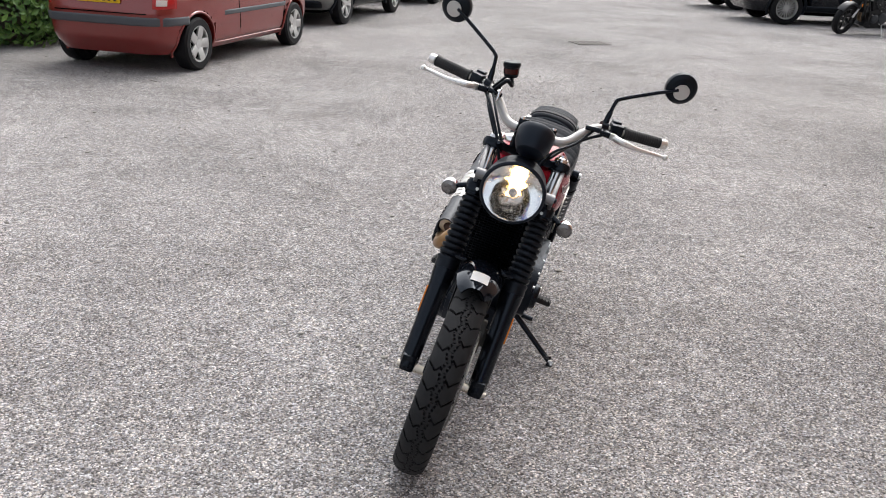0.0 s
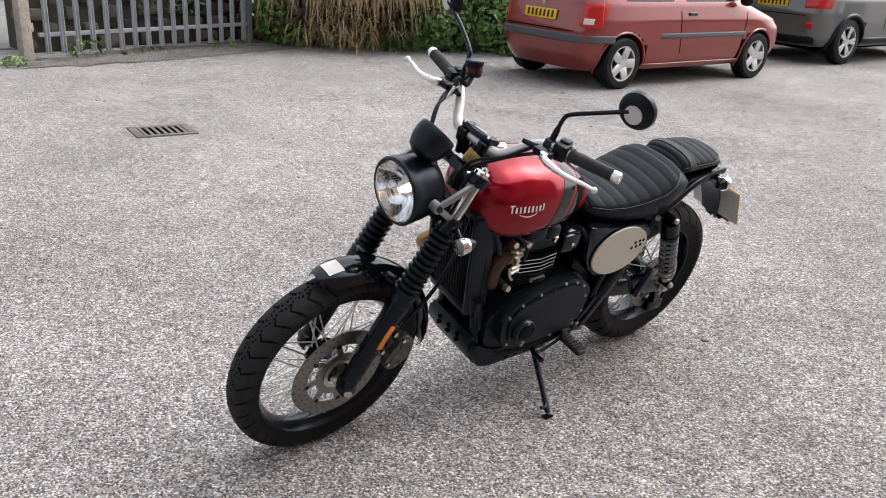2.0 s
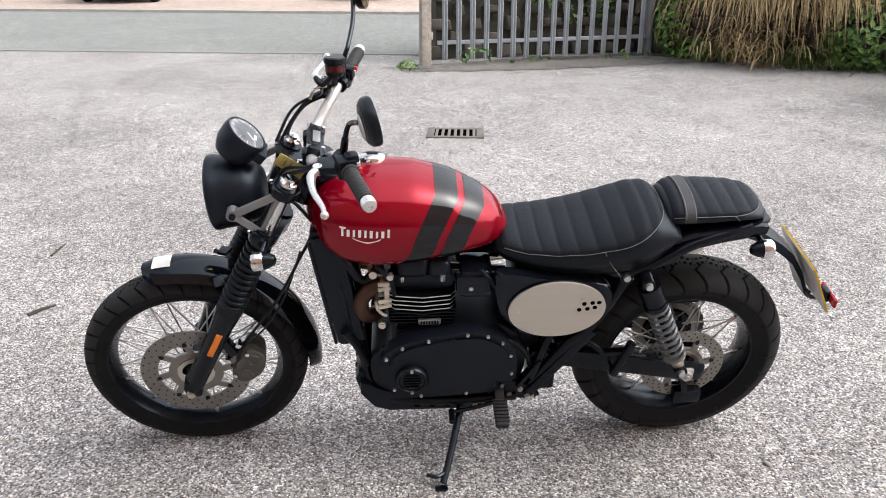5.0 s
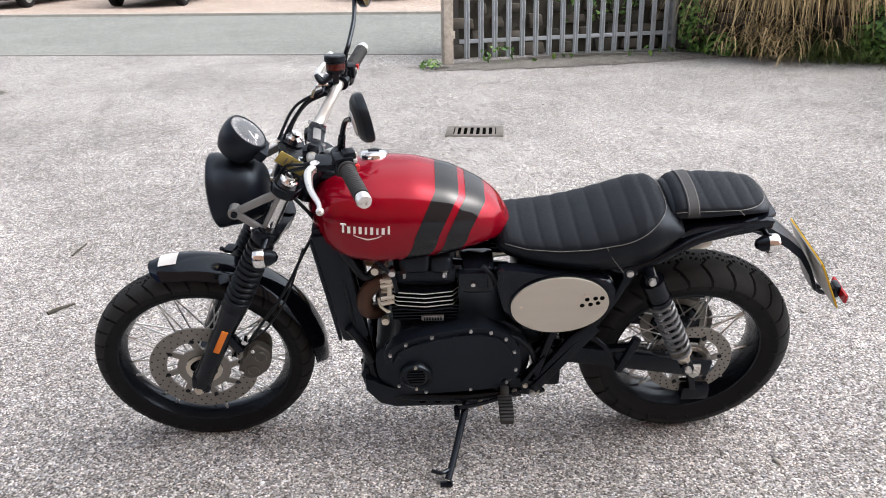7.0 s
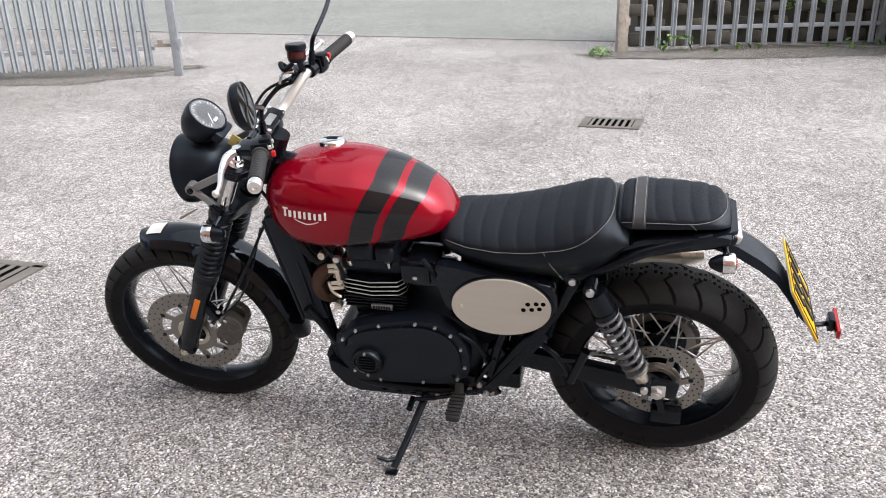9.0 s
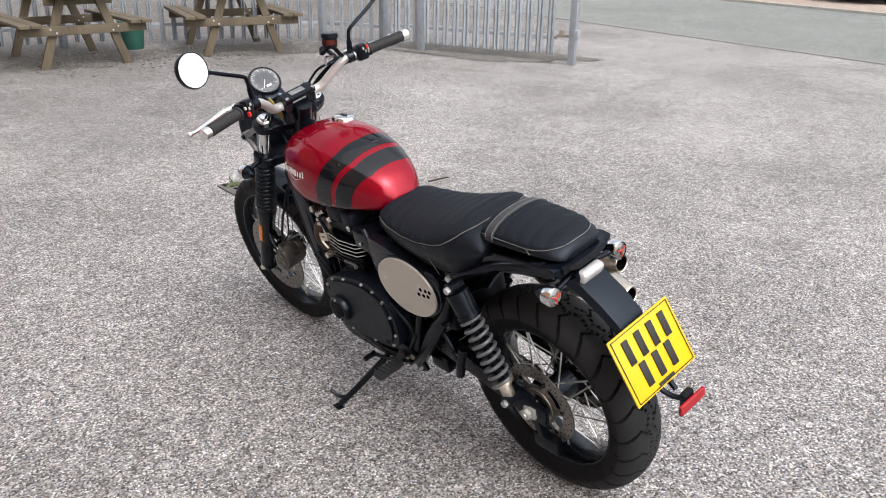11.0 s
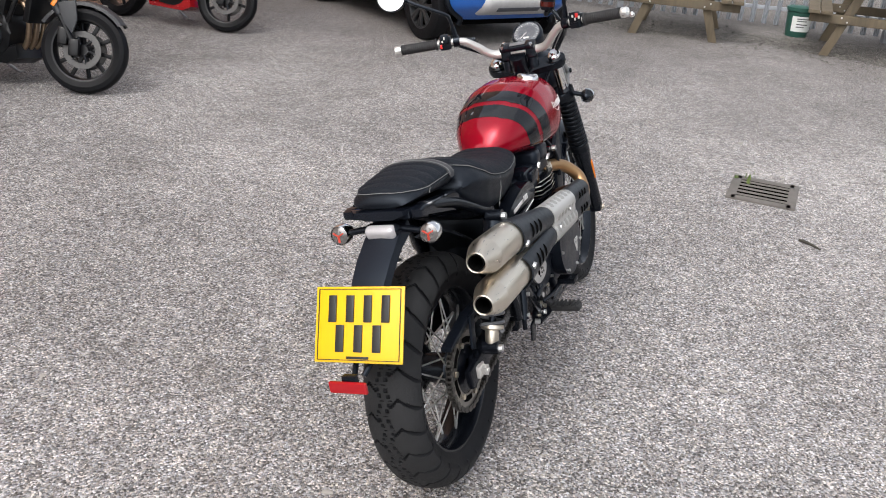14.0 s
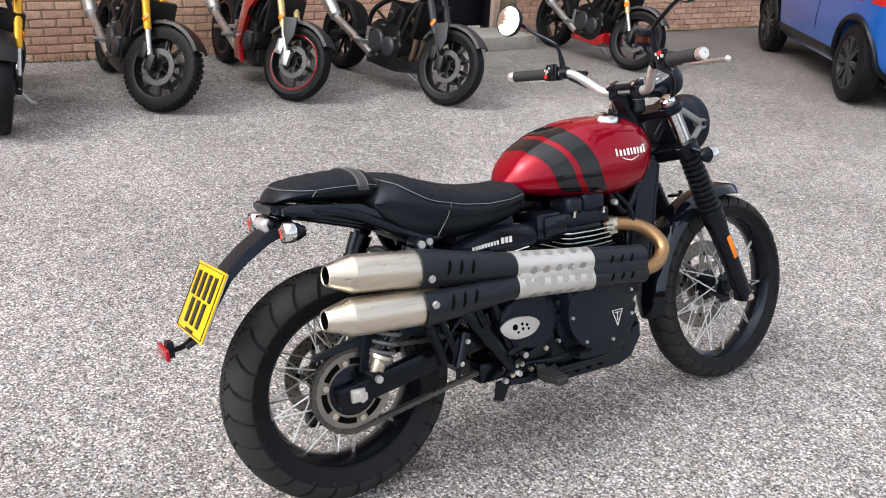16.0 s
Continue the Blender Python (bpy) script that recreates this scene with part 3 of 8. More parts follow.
# ---- stone wall, ivy, dry grass behind the fence ----
BANK = [(-7.68, 6.15), (-7.45, 8.9), (-6.85, 9.35), (-5.75, 10.35), (-4.6, 11.25), (-3.9, 12.6), (-2.6, 16.5), (-1.0, 21), (0.8, 27), (3, 34)]
bank = thing("bank_wall", Matrix.Identity(4), "dark rubble stone wall overgrown with ivy", "wall", kind="structure")
bm = bmesh.new()
line = spline([(x, y, 0) for x, y in BANK], 6)
for p, q in zip(line, line[1:]):
    nrm = V(-(q - p).y, (q - p).x, 0).normalized()
    beam(bm, p + nrm * 0.3 + V(0, 0, 0.9), q + nrm * 0.3 + V(0, 0, 0.9), 1.8, 0.5, 0.0, up=nrm)
part("core", bm, EARTH, bank, smooth=False)
stones = []
for k in range(4):
    bm = bmesh.new()
    box(bm, (0, 0, 0), (0.3 - 0.04 * k, 0.14, 0.15 + 0.03 * (k % 2)), 0.03)
    for v in bm.verts:
        v.co += Vector((noise.noise(v.co * 9 + V(k, 0, 0)), noise.noise(v.co * 8 + V(0, k, 3)), noise.noise(v.co * 11))) * 0.025
    stones.append(mesh_of("stone", bm, STONE))
cnt = 0
for p, q in zip(line, line[1:]):
    d = (q - p)
    nrm = V(-d.y, d.x, 0).normalized()
    if p.y > 11.5:
        break
    steps = max(1, int(d.length / 0.3))
    for i in range(steps):
        for r in range(8):
            if cnt > 298:
                break
            cnt += 1
            ob = new("stone", stones[rnd.randrange(4)])
            ob.parent = bank
            ob.matrix_basis = Matrix.Translation(p + d * ((i + 0.5 * (r % 2) + rnd.uniform(-0.1, 0.1)) / steps) + nrm * 0.03 + V(0, 0, 0.09 + 0.175 * r)) @ Matrix.Rotation(math.atan2(d.y, d.x), 4, "Z") @ Matrix.Rotation(rnd.uniform(-0.12, 0.12), 4, "Y") @ Matrix.Diagonal((rnd.uniform(0.6, 1.25), rnd.uniform(0.8, 1.2), rnd.uniform(0.65, 1.15), 1))


def leaves(name, spots, count, size, material, label, seed):
    """Many small folded leaves over a lumpy hedge; spots are (centre, radii)."""
    r = random.Random(seed)
    verts, faces = [], []
    for _ in range(count):
        c, rad = r.choices(spots, weights=[s[1][0] * s[1][2] for s in spots])[0]
        d = Vector((r.gauss(0, 1), r.gauss(0, 1), r.gauss(0, 1))).normalized()
        k = r.uniform(0.75, 1.05) * (1 + 0.25 * noise.noise(d * 2.5 + Vector(c)))
        p = Vector(c) + Vector((d.x * rad[0], d.y * rad[1], d.z * rad[2])) * k
        if p.z < 0.02:
            continue
        nn = (d + Vector((r.uniform(-.7, .7), r.uniform(-.7, .7), r.uniform(-.2, 0.9)))).normalized()
        t = nn.orthogonal().normalized()
        t = (Matrix.Rotation(r.uniform(0, 6.28), 3, nn) @ t)
        b = nn.cross(t)
        s = size * r.uniform(0.6, 1.3)
        i = len(verts)
        verts += [p - t * s, p + b * s * 0.55 + nn * s * 0.2, p + t * s, p - b * s * 0.55 + nn * s * 0.2]
        faces += [(i, i + 1, i + 2), (i, i + 2, i + 3)]
    me = bpy.data.meshes.new(name)
    me.from_pydata([tuple(v) for v in verts], [], faces)
    me.materials.append(material)
    return tagged(new(name, me), label, "plants", kind="stuff")


leaves("ivy_hedge", [((-5.2, 10.75, 0.5), (0.6, 0.5, 0.6)), ((-4.6, 11.2, 0.45), (0.7, 0.45, 0.55)), ((-4.1, 11.7, 0.6), (0.5, 0.6, 0.6)), ((-3.7, 12.6, 0.7), (0.5, 0.9, 0.7)), ((-4.9, 11.3, 1.1), (0.9, 0.6, 0.6)), ((-3.2, 14.2, 0.8), (0.5, 1.3, 0.8)), ((-2.4, 17.2, 0.8), (0.6, 1.8, 0.8)), ((-1.2, 20.8, 0.8), (0.6, 2, 0.8)), ((0.5, 26, 0.9), (0.8, 3, 0.9))],
       15000, 0.05, LEAF, "glossy green ivy spilling down the bank", 11)
leaves("ivy_on_wall", [((-6.85, 9.12, 0.5), (0.2, 0.25, 0.55)), ((-6.55, 9.3, 0.12), (0.25, 0.2, 0.16)), ((-7.03, 6.4, 0.1), (0.07, 0.22, 0.13)), ((-7.0, 7.2, 0.04), (0.05, 0.3, 0.05)), ((-6.9, 8.5, 0.06), (0.08, 0.4, 0.08)), ((-7.45, 8.0, 0.9), (0.12, 0.7, 0.5)), ((-6.75, 9.3, 1.2), (0.4, 0.4, 0.5))],
       1900, 0.045, LEAF, "small ivy plants on the stone wall and fence foot", 12)
leaves("weed", [((-6.93, 5.5, 0.05), (0.13, 0.13, 0.08))], 130, 0.024, LEAF, "small green weed growing from the tarmac edge", 13)


def blades(name, clumps, material, label, seed, width=0.012):
    """Long arching blades; a clump is (foot, spread, length, count, way, droop)."""
    r = random.Random(seed)
    verts, faces = [], []
    for foot, spread, length, count, way, droop in clumps:
        for _ in range(count):
            p = Vector(foot) + Vector((r.gauss(0, spread), r.gauss(0, spread), r.gauss(0, spread * 0.4)))
            a = r.gauss(0, 0.7)
            v = Matrix.Rotation(a, 3, "Z") @ Vector(way) + Vector((0, 0, r.uniform(-0.2, 0.5)))
            v.normalize()
            L, n = length * r.uniform(0.55, 1.2), 7
            sd = v.cross(V(0, 0, 1)).normalized()
            w = width * r.uniform(0.6, 1.3)
            i = len(verts)
            for k in range(n):
                f = k / (n - 1)
                verts += [p - sd * w * (1 - f * 0.9), p + sd * w * (1 - f * 0.9)]
                p = p + v * L / n
                p.z = max(p.z, 0.015)
                v = (v + V(0, 0, -droop * r.uniform(0.6, 1.4) / n)).normalized()
            for k in range(n - 1):
                j = i + 2 * k
                faces.append((j, j + 1, j + 3, j + 2))
    me = bpy.data.meshes.new(name)
    me.from_pydata([tuple(v) for v in verts], [], faces)
    me.materials.append(material)
    return tagged(new(name, me), label, "grass", kind="stuff")


blades("dry_grass", [((-6.45, 9.75, 1.15), 0.25, 1.5, 420, (0.7, -0.6, 0.3), 3.2), ((-5.9, 10.2, 1.2), 0.25, 1.5, 420, (0.7, -0.65, 0.25), 3.4), ((-5.5, 10.5, 1.25), 0.2, 1.3, 240, (0.8, -0.6, 0.3), 3.2), ((-6.1, 9.75, 0.25), 0.3, 0.6, 260, (0.6, -0.6, 0.4), 2.6)],
       GRASS_DRY, "straw-coloured dead grass hanging over the bank", 21)
blades("green_grass", [((-5.75, 10.15, 0.05), 0.22, 0.5, 330, (0.5, -0.5, 0.8), 2.2), ((-5.35, 10.45, 0.05), 0.18, 0.45, 230, (0.5, -0.5, 0.8), 2.2), ((-6.3, 9.6, 0.05), 0.15, 0.3, 120, (0.4, -0.4, 0.9), 1.8), ((-0.95, 0.95, 0.01), 0.05, 0.04, 12, (0.1, 0.1, 1), 1.0)],
       GRASS_GREEN, "green grass tufts at the foot of the bank", 22, 0.008)

# ---- parked cars ----
def car_wheel(parent, x, y, r, w, style, side):
    """Tyre with a rim of spokes; side is +1 or -1 for the outer face."""
    m = Matrix.Translation((x, y, r)) @ Matrix.Rotation(radians(-90 * side), 4, "X")
    bm = bmesh.new()
    k = r * 0.68
    lathe(bm, [(k, -w / 2), (r * 0.9, -w / 2), (r * 0.985, -w * 0.4), (r, -w * 0.2), (r, w * 0.2), (r * 0.985, w * 0.4), (r * 0.9, w / 2), (k, w / 2), (k - 0.005, w * 0.3), (k - 0.01, -w * 0.3), (k, -w / 2)], m, 40)
    tyre = part("wheel", bm, RUBBER, parent, "black tyre on a spoked wheel")
    bm = bmesh.new()
    lathe(bm, [(k, w * 0.47), (k - 0.018, w * 0.46), (k - 0.028, w * 0.3), (k - 0.03, -w * 0.3)], m, 40)
    n = style["spokes"]
    for i in range(n):
        a = 2 * math.pi * i / n
        for da in style["split"]:
            p0, p1 = V(0.05 * math.cos(a), 0.05 * math.sin(a), w * 0.36), V((k - 0.015) * math.cos(a + da), (k - 0.015) * math.sin(a + da), w * 0.42)
            b2 = bmesh.new()
            beam(b2, p0, p1, style["wide"], 0.025, 0.006, up=(0, 0, 1))
            turned(b2, m)
            b2.to_mesh(tmp := bpy.data.meshes.new("tmp"))
            b2.free()
            bm.from_mesh(tmp)
            bpy.data.meshes.remove(tmp)
    cyl(bm, m @ V(0, 0, w * 0.25), m @ V(0, 0, w * 0.43), 0.065, 0.055, 20)
    part("rim", bm, style["mat"], tyre, "spoked alloy rim")
    bm = bmesh.new()
    lathe(bm, [(0, w * 0.1), (k * 0.93, w * 0.1), (k * 0.93, w * 0.05)], m, 32)
    part("brake_backing", bm, DARK, tyre)


def car(name, m, label, group, p, paint, style):
    """A car body from stacked rounded outlines, pressed in at the wheel arches."""
    t = thing(name, m, label, "car", group)
    zr, xr = zip(*p["rear"])
    zf, xf = zip(*p["front"])
    zw, hw = zip(*p["half"])
    wr, ra = p["wheel"], p["wheel"] + 0.05
    axles = p["axles"]

    def ends(z):
        return float(np.interp(z, zr, xr)), float(np.interp(z, zf, xf))

    def side_y(x, z):
        a, b = ends(z)
        X = min(1.0, abs((x - (a + b) / 2) / ((b - a) / 2)))
        return float(np.interp(z, zw, hw)) * (1 - X ** 7) ** (1 / 7)

    def end_x(y, z, rear=True):
        a, b = ends(z)
        Y = min(0.999, abs(y) / float(np.interp(z, zw, hw)))
        k = (1 - Y ** 7) ** (1 / 7)
        return (a + b) / 2 + (b - a) / 2 * (-k if rear else k)

    zs = np.linspace(zw[0], zw[-1], 52)
    ang = np.linspace(0, 2 * math.pi, 220, endpoint=False)
    bm = bmesh.new()
    loops = []
    for z in zs:
        a, b = ends(z)
        w = float(np.interp(z, zw, hw))
        lp = []
        for q in ang:
            c, s = math.cos(q), math.sin(q)
            x = (a + b) / 2 + (b - a) / 2 * math.copysign(abs(c) ** (2 / 7), c)
            y = w * math.copysign(abs(s) ** (2 / 7), s)
            for ax in axles:
                if math.hypot(x - ax, z - wr) < ra and abs(y) > 0.3:
                    y = math.copysign(max(0.2, abs(y) - 0.26), y)
            lp.append((x, y, z))
        loops.append(lp)
    rings(bm, loops)
    body = part("body", bm, paint, t, auto=28)

    def side_patch(nm, lo, hi, z0, z1, material, off=0.006, lab="", both=(1, -1), par=None):
        for sgn in both:
            def fn(u, v):
                z = z0 + (z1 - z0) * v
                x0, x1 = lo[0] + (lo[1] - lo[0]) * v, hi[0] + (hi[1] - hi[0]) * v
                x = x0 + (x1 - x0) * u
                e = min(u, 1 - u, v * 1.0, 1 - v)
                o = off if e > 1e-6 else -0.01
                return x, sgn * (side_y(x, z) + o), z
            grid_mesh(nm, fn, 14, 8, material, par or body, lab)

    def end_patch(nm, y0, y1, z0, z1, material, off=0.006, rear=True, lab="", taper=0.0):
        def fn(u, v):
            z = z0 + (z1 - z0) * v
            yy = y0 + (y1 - y0) * u
            yy *= 1 - taper * v
            e = min(u, 1 - u, v, 1 - v)
            o = off if e > 1e-6 else -0.01
            return end_x(yy, z, rear) + (-o if rear else o), yy, z
        return grid_mesh(nm, fn, 16, 8, material, body, lab)

    for ax in axles:
        for sgn in (1, -1):
            pts = [(ax + ra * math.cos(a), sgn * (side_y(ax + ra * math.cos(a), max(zw[0], wr + ra * math.sin(a))) + 0.002), wr + ra * math.sin(a)) for a in np.linspace(-0.35, math.pi + 0.35, 24)]
            bm = bmesh.new()
            tube(bm, pts, p.get("lip", 0.014), n=2, seg=8)
            part("arch", bm, p.get("arch_mat", paint), body)
            car_wheel(t, ax, sgn * (p["track"] - 0.0), wr, 0.19, style, sgn)
    bm = bmesh.new()
    box(bm, ((axles[0] + axles[1]) / 2, 0, 0.25), (p["front"][0][1] * 1.6, p["track"] * 1.3, 0.14), 0.02)
    part("underbody", bm, DARK, t)
    p["extra"](t, body, side_patch, end_patch, end_x, side_y)
    return t


def plate_bars(parent, m, w, h, rows, material=PLATE_YELLOW):
    """A number plate: plain bars in place of its characters."""
    bm = bmesh.new()
    box(bm, (0, -0.002, 0), (w, 0.004, h), 0.0015)
    pl = part("number_plate", turned(bm, m), material, parent, "yellow plate with plain dark bars")
    for z, ch, cnt, wid in rows:
        for i in range(cnt):
            bm = bmesh.new()
            box(bm, ((i - (cnt - 1) / 2) * wid, -0.006, z), (wid * 0.44, 0.004, ch), 0.001)
            part("bar", turned(bm, m), PLATE_BLACK, pl)
    return pl


def hatch_extra(t, body, side, end, end_x, side_y):
    end("bumper_strip", -0.74, 0.74, 0.5, 0.6, PLASTIC_GREY, 0.022, lab="dark grey bumper strip")
    side("bumper_strip", (-1.78, -1.78), (-1.42, -1.42), 0.5, 0.6, PLASTIC_GREY, 0.016, "dark grey bumper strip")
    side("rub_strip", (-0.75, -0.75), (0.95, 0.95), 0.55, 0.61, PLASTIC_GREY, 0.018, "dark grey rubbing strip")
    side("sill", (-0.95, -0.95), (0.98, 0.98), 0.2, 0.27, CAR_RED, 0.02)
    for s in (1, -1):
        a, b = sorted((0.6 * s, 0.77 * s))
        end("tail_lamp", a, b, 0.66, 0.96, RED_LENS, 0.012, lab="red rear lamp")
        a, b = sorted((0.64 * s, 0.73 * s))
        end("reversing_lamp", a, b, 0.7, 0.78, WHITE_LENS, 0.017, lab="clear reversing lamp")
    side("tail_lamp", (-1.8, -1.7), (-1.62, -1.6), 0.66, 0.96, RED_LENS, 0.01, "red rear lamp")
    end("rear_window", -0.62, 0.62, 0.95, 1.3, GLASS_DARK, 0.008, lab="dark tinted rear window", taper=0.12)
    side("door_glass", (-0.35, -0.25), (0.85, 0.5), 0.93, 1.28, GLASS_DARK, 0.008, "dark side window")
    side("quarter_glass", (-1.35, -1.15), (-0.45, -0.35), 0.93, 1.26, GLASS_DARK, 0.008, "dark side window")
    end("windscreen", -0.62, 0.62, 0.98, 1.32, GLASS_DARK, 0.008, rear=False, lab="dark windscreen")
    side("door_gap", (-0.32, -0.4), (-0.305, -0.385), 0.3, 0.92, DARK, 0.003)
    side("door_gap", (0.82, 0.9), (0.835, 0.915), 0.3, 0.92, DARK, 0.003)
    side("door_handle", (-0.25, -0.25), (-0.1, -0.1), 0.8, 0.84, PLASTIC_BLACK, 0.02)
    for s in (1, -1):
        bm = bmesh.new()
        ball(bm, (0.72, s * 0.88, 0.98), 0.09, 14, (0.7, 1, 0.75))
        part("mirror", bm, PLASTIC_BLACK, t)
    end("hatch_gap", -0.62, 0.62, 0.62, 0.635, DARK, 0.004)
    plate_bars(t, Matrix.Translation((end_x(0, 0.77) - 0.012, 0, 0.775)) @ Matrix.Rotation(radians(-90), 4, "Z") @ Matrix.Rotation(radians(-8), 4, "X"), 0.52, 0.111, [(0, 0.075, 7, 0.066)])
    bm = bmesh.new()
    box(bm, (end_x(0, 0.9) - 0.01, 0, 0.895), (0.012, 0.05, 0.06), 0.004)
    part("badge", bm, ALLOY, t)
    bm = bmesh.new()
    tube(bm, [(end_x(0, 1.02) - 0.02, 0.02, 1.0), (end_x(0.2, 1.05) - 0.02, 0.3, 1.02), (end_x(0.4, 1.08) - 0.02, 0.45, 1.04)], 0.009, seg=6)
    part("wiper", bm, PLASTIC_BLACK, t)


HATCH = dict(rear=[(0.2, -1.74), (0.36, -1.84), (0.62, -1.87), (0.92, -1.8), (1.3, -1.5), (1.42, -1.0)],
             front=[(0.2, 1.72), (0.4, 1.88), (0.62, 1.86), (0.75, 1.7), (0.93, 1.1), (1.32, 0.45), (1.42, 0.1)],
             half=[(0.2, 0.72), (0.3, 0.79), (0.5, 0.815), (0.75, 0.815), (0.92, 0.79), (1.3, 0.62), (1.4, 0.5), (1.42, 0.4)],
             wheel=0.288, axles=(-1.27, 1.2), track=0.715, extra=hatch_extra)
STYLE_A = dict(spokes=5, split=(0.0,), wide=0.1, mat=ALLOY)
STYLE_B = dict(spokes=5, split=(-0.16, 0.16), wide=0.045, mat=ALLOY)
STYLE_C = dict(spokes=8, split=(-0.12, 0.12), wide=0.03, mat=ALLOY_DARK)
STYLE_D = dict(spokes=10, split=(-0.2, 0.2), wide=0.016, mat=ALLOY)


def on_ground(near, far, track, axle_x, yaw):
    """The pose of a car whose wheel touches the ground at near."""
    return Matrix.Translation((*near, 0)) @ Matrix.Rotation(radians(yaw), 4, "Z") @ Matrix.Translation((-axle_x, far * track, 0))


def suv_extra_for(paint, plate=True, skid=None, lamp_z=(0.8, 1.0)):
    def extra(t, body, side, end, end_x, side_y):
        side("cladding", (-0.98, -0.98), (0.98, 0.98), 0.28, 0.4, PLASTIC_BLACK, 0.02, "black plastic sill cladding")
        end("bumper", -0.78, 0.78, 0.28, 0.42, PLASTIC_BLACK, 0.03, lab="black lower bumper") if skid is None else None
        for s in (1, -1):
            a, b = sorted((0.52 * s, 0.84 * s))
            end("tail_lamp", a, b, *lamp_z, RED_LENS, 0.012, lab="red rear lamp")
            a, b = sorted((0.6 * s, 0.7 * s))
            end("reflector", a, b, 0.52, 0.62, RED_LENS, 0.012, lab="red bumper reflector")
        end("rear_window", -0.6, 0.6, 1.08, 1.42, GLASS_DARK, 0.008, lab="dark rear window", taper=0.12)
        side("door_glass", (-0.3, -0.25), (0.95, 0.55), 1.06, 1.42, GLASS_DARK, 0.008, "dark side window")
        side("rear_door_glass", (-1.3, -1.1), (-0.38, -0.33), 1.06, 1.42, GLASS_DARK, 0.008, "dark side window")
        end("windscreen", -0.65, 0.65, 1.08, 1.42, GLASS_DARK, 0.008, rear=False, lab="dark windscreen")
        for x in (-0.34, 0.92):
            side("door_gap", (x, x - 0.05), (x + 0.014, x - 0.036), 0.42, 1.05, DARK, 0.003)
        end("hatch_gap", -0.66, 0.66, 0.7, 0.715, DARK, 0.004)
        if skid:
            end("skid_panel", -0.5, 0.5, 0.3, 0.5, SILVER_TRIM, 0.035, lab="silver skid panel in the bumper", taper=0.18)
            end("skid_slot", -0.3, 0.3, 0.34, 0.4, PLASTIC_GREY, 0.038)
        if plate:
            plate_bars(t, Matrix.Translation((end_x(0, 0.85) - 0.012, 0, 0.86)) @ Matrix.Rotation(radians(-90), 4, "Z"), 0.52, 0.111, [(0, 0.075, 7, 0.066)])
        for s in (1, -1):
            bm = bmesh.new()
            ball(bm, (0.85, s * 0.98, 1.1), 0.1, 14, (0.7, 1, 0.75))
            part("mirror", bm, paint, t)
    return extra


def suv(paint, **k):
    return dict(rear=[(0.26, -1.95), (0.4, -2.06), (0.75, -2.08), (1.02, -2.0), (1.45, -1.72), (1.6, -1.2)],
                front=[(0.26, 1.95), (0.45, 2.12), (0.8, 2.1), (0.95, 1.9), (1.08, 1.2), (1.5, 0.4), (1.6, 0.1)],
                half=[(0.26, 0.8), (0.36, 0.87), (0.6, 0.9), (0.95, 0.89), (1.06, 0.86), (1.5, 0.68), (1.58, 0.56), (1.6, 0.4)],
                wheel=0.34, axles=(-1.3, 1.28), track=0.79, arch_mat=PLASTIC_BLACK, lip=0.03, extra=suv_extra_for(paint, **k))


PARK = "cars parked along the bank"
car("hatchback_car", on_ground((-1.98, 9.74), 1, 0.75, -1.27, 70.6), "dark red three-door hatchback with grey bumper strips", PARK, HATCH, CAR_RED, STYLE_A)
car("suv_car", on_ground((-0.57, 14.9), 1, 0.82, -1.3, 70.3), "grey crossover car with dark five-spoke alloy wheels", PARK, suv(CAR_GREY), CAR_GREY, STYLE_B)
car("suv_car", on_ground((1.3, 19.9), 1, 0.82, -1.3, 69.5), "grey crossover car parked at the end of the row", PARK, suv(CAR_GREY), CAR_GREY, STYLE_B)
car("dark_car", on_ground((3.25, 25.8), 1, 0.75, -1.27, 69), "dark hatchback parked far along the bank", PARK, dict(HATCH, extra=suv_extra_for(CAR_DARK)), CAR_DARK, STYLE_A)
car("saloon_car", on_ground((8.62, 17.9), -1, 0.8, 1.28, 176), "black car with bright multi-spoke alloy wheels", "cars across the yard", suv(CAR_DARK, plate=False), CAR_DARK, STYLE_D)
car("saloon_car", on_ground((9.0, 21.3), -1, 0.8, 1.28, 176), "dark purple-blue car parked across the yard", "cars across the yard", suv(CAR_NAVY, plate=False), CAR_NAVY, STYLE_B)
car("small_suv_car", Matrix.Translation((0.749, -3.19, 0)) @ Matrix.Rotation(radians(-53.5), 4, "Z") @ Matrix.Scale(0.98, 4) @ Matrix.Translation((1.3, 0, 0)), "bright blue small crossover with a silver rear skid panel", "cars by the brick wall",
    dict(suv(CAR_BLUE, skid=True, lamp_z=(0.85, 1.02)), rear=[(0.26, -1.72), (0.4, -1.86), (0.75, -1.9), (1.02, -1.84), (1.45, -1.6), (1.6, -1.1)], track=0.72,
         half=[(0.26, 0.74), (0.36, 0.8), (0.6, 0.83), (0.95, 0.83), (1.06, 0.8), (1.5, 0.64), (1.58, 0.52), (1.6, 0.4)]), CAR_BLUE, STYLE_C)
for x, y, yaw, paint, lb in ((-19.9, -0.5, 158, CAR_DARK, "black car parked on the forecourt"), (-18.6, 3.0, 158, CAR_DARK, "dark car parked nose-out on the forecourt"), (-17.8, 8.6, 158, CAR_DARK, "dark car on the forecourt beyond the road"), (-21.0, -5.5, 158, CAR_RED, "red car parked on the forecourt")):
    car("saloon_car", Matrix.Translation((x - 1.6, y, 0.056)) @ Matrix.Rotation(radians(yaw + 180), 4, "Z"), lb, "cars beyond the road", suv(paint, plate=False), paint, STYLE_B)


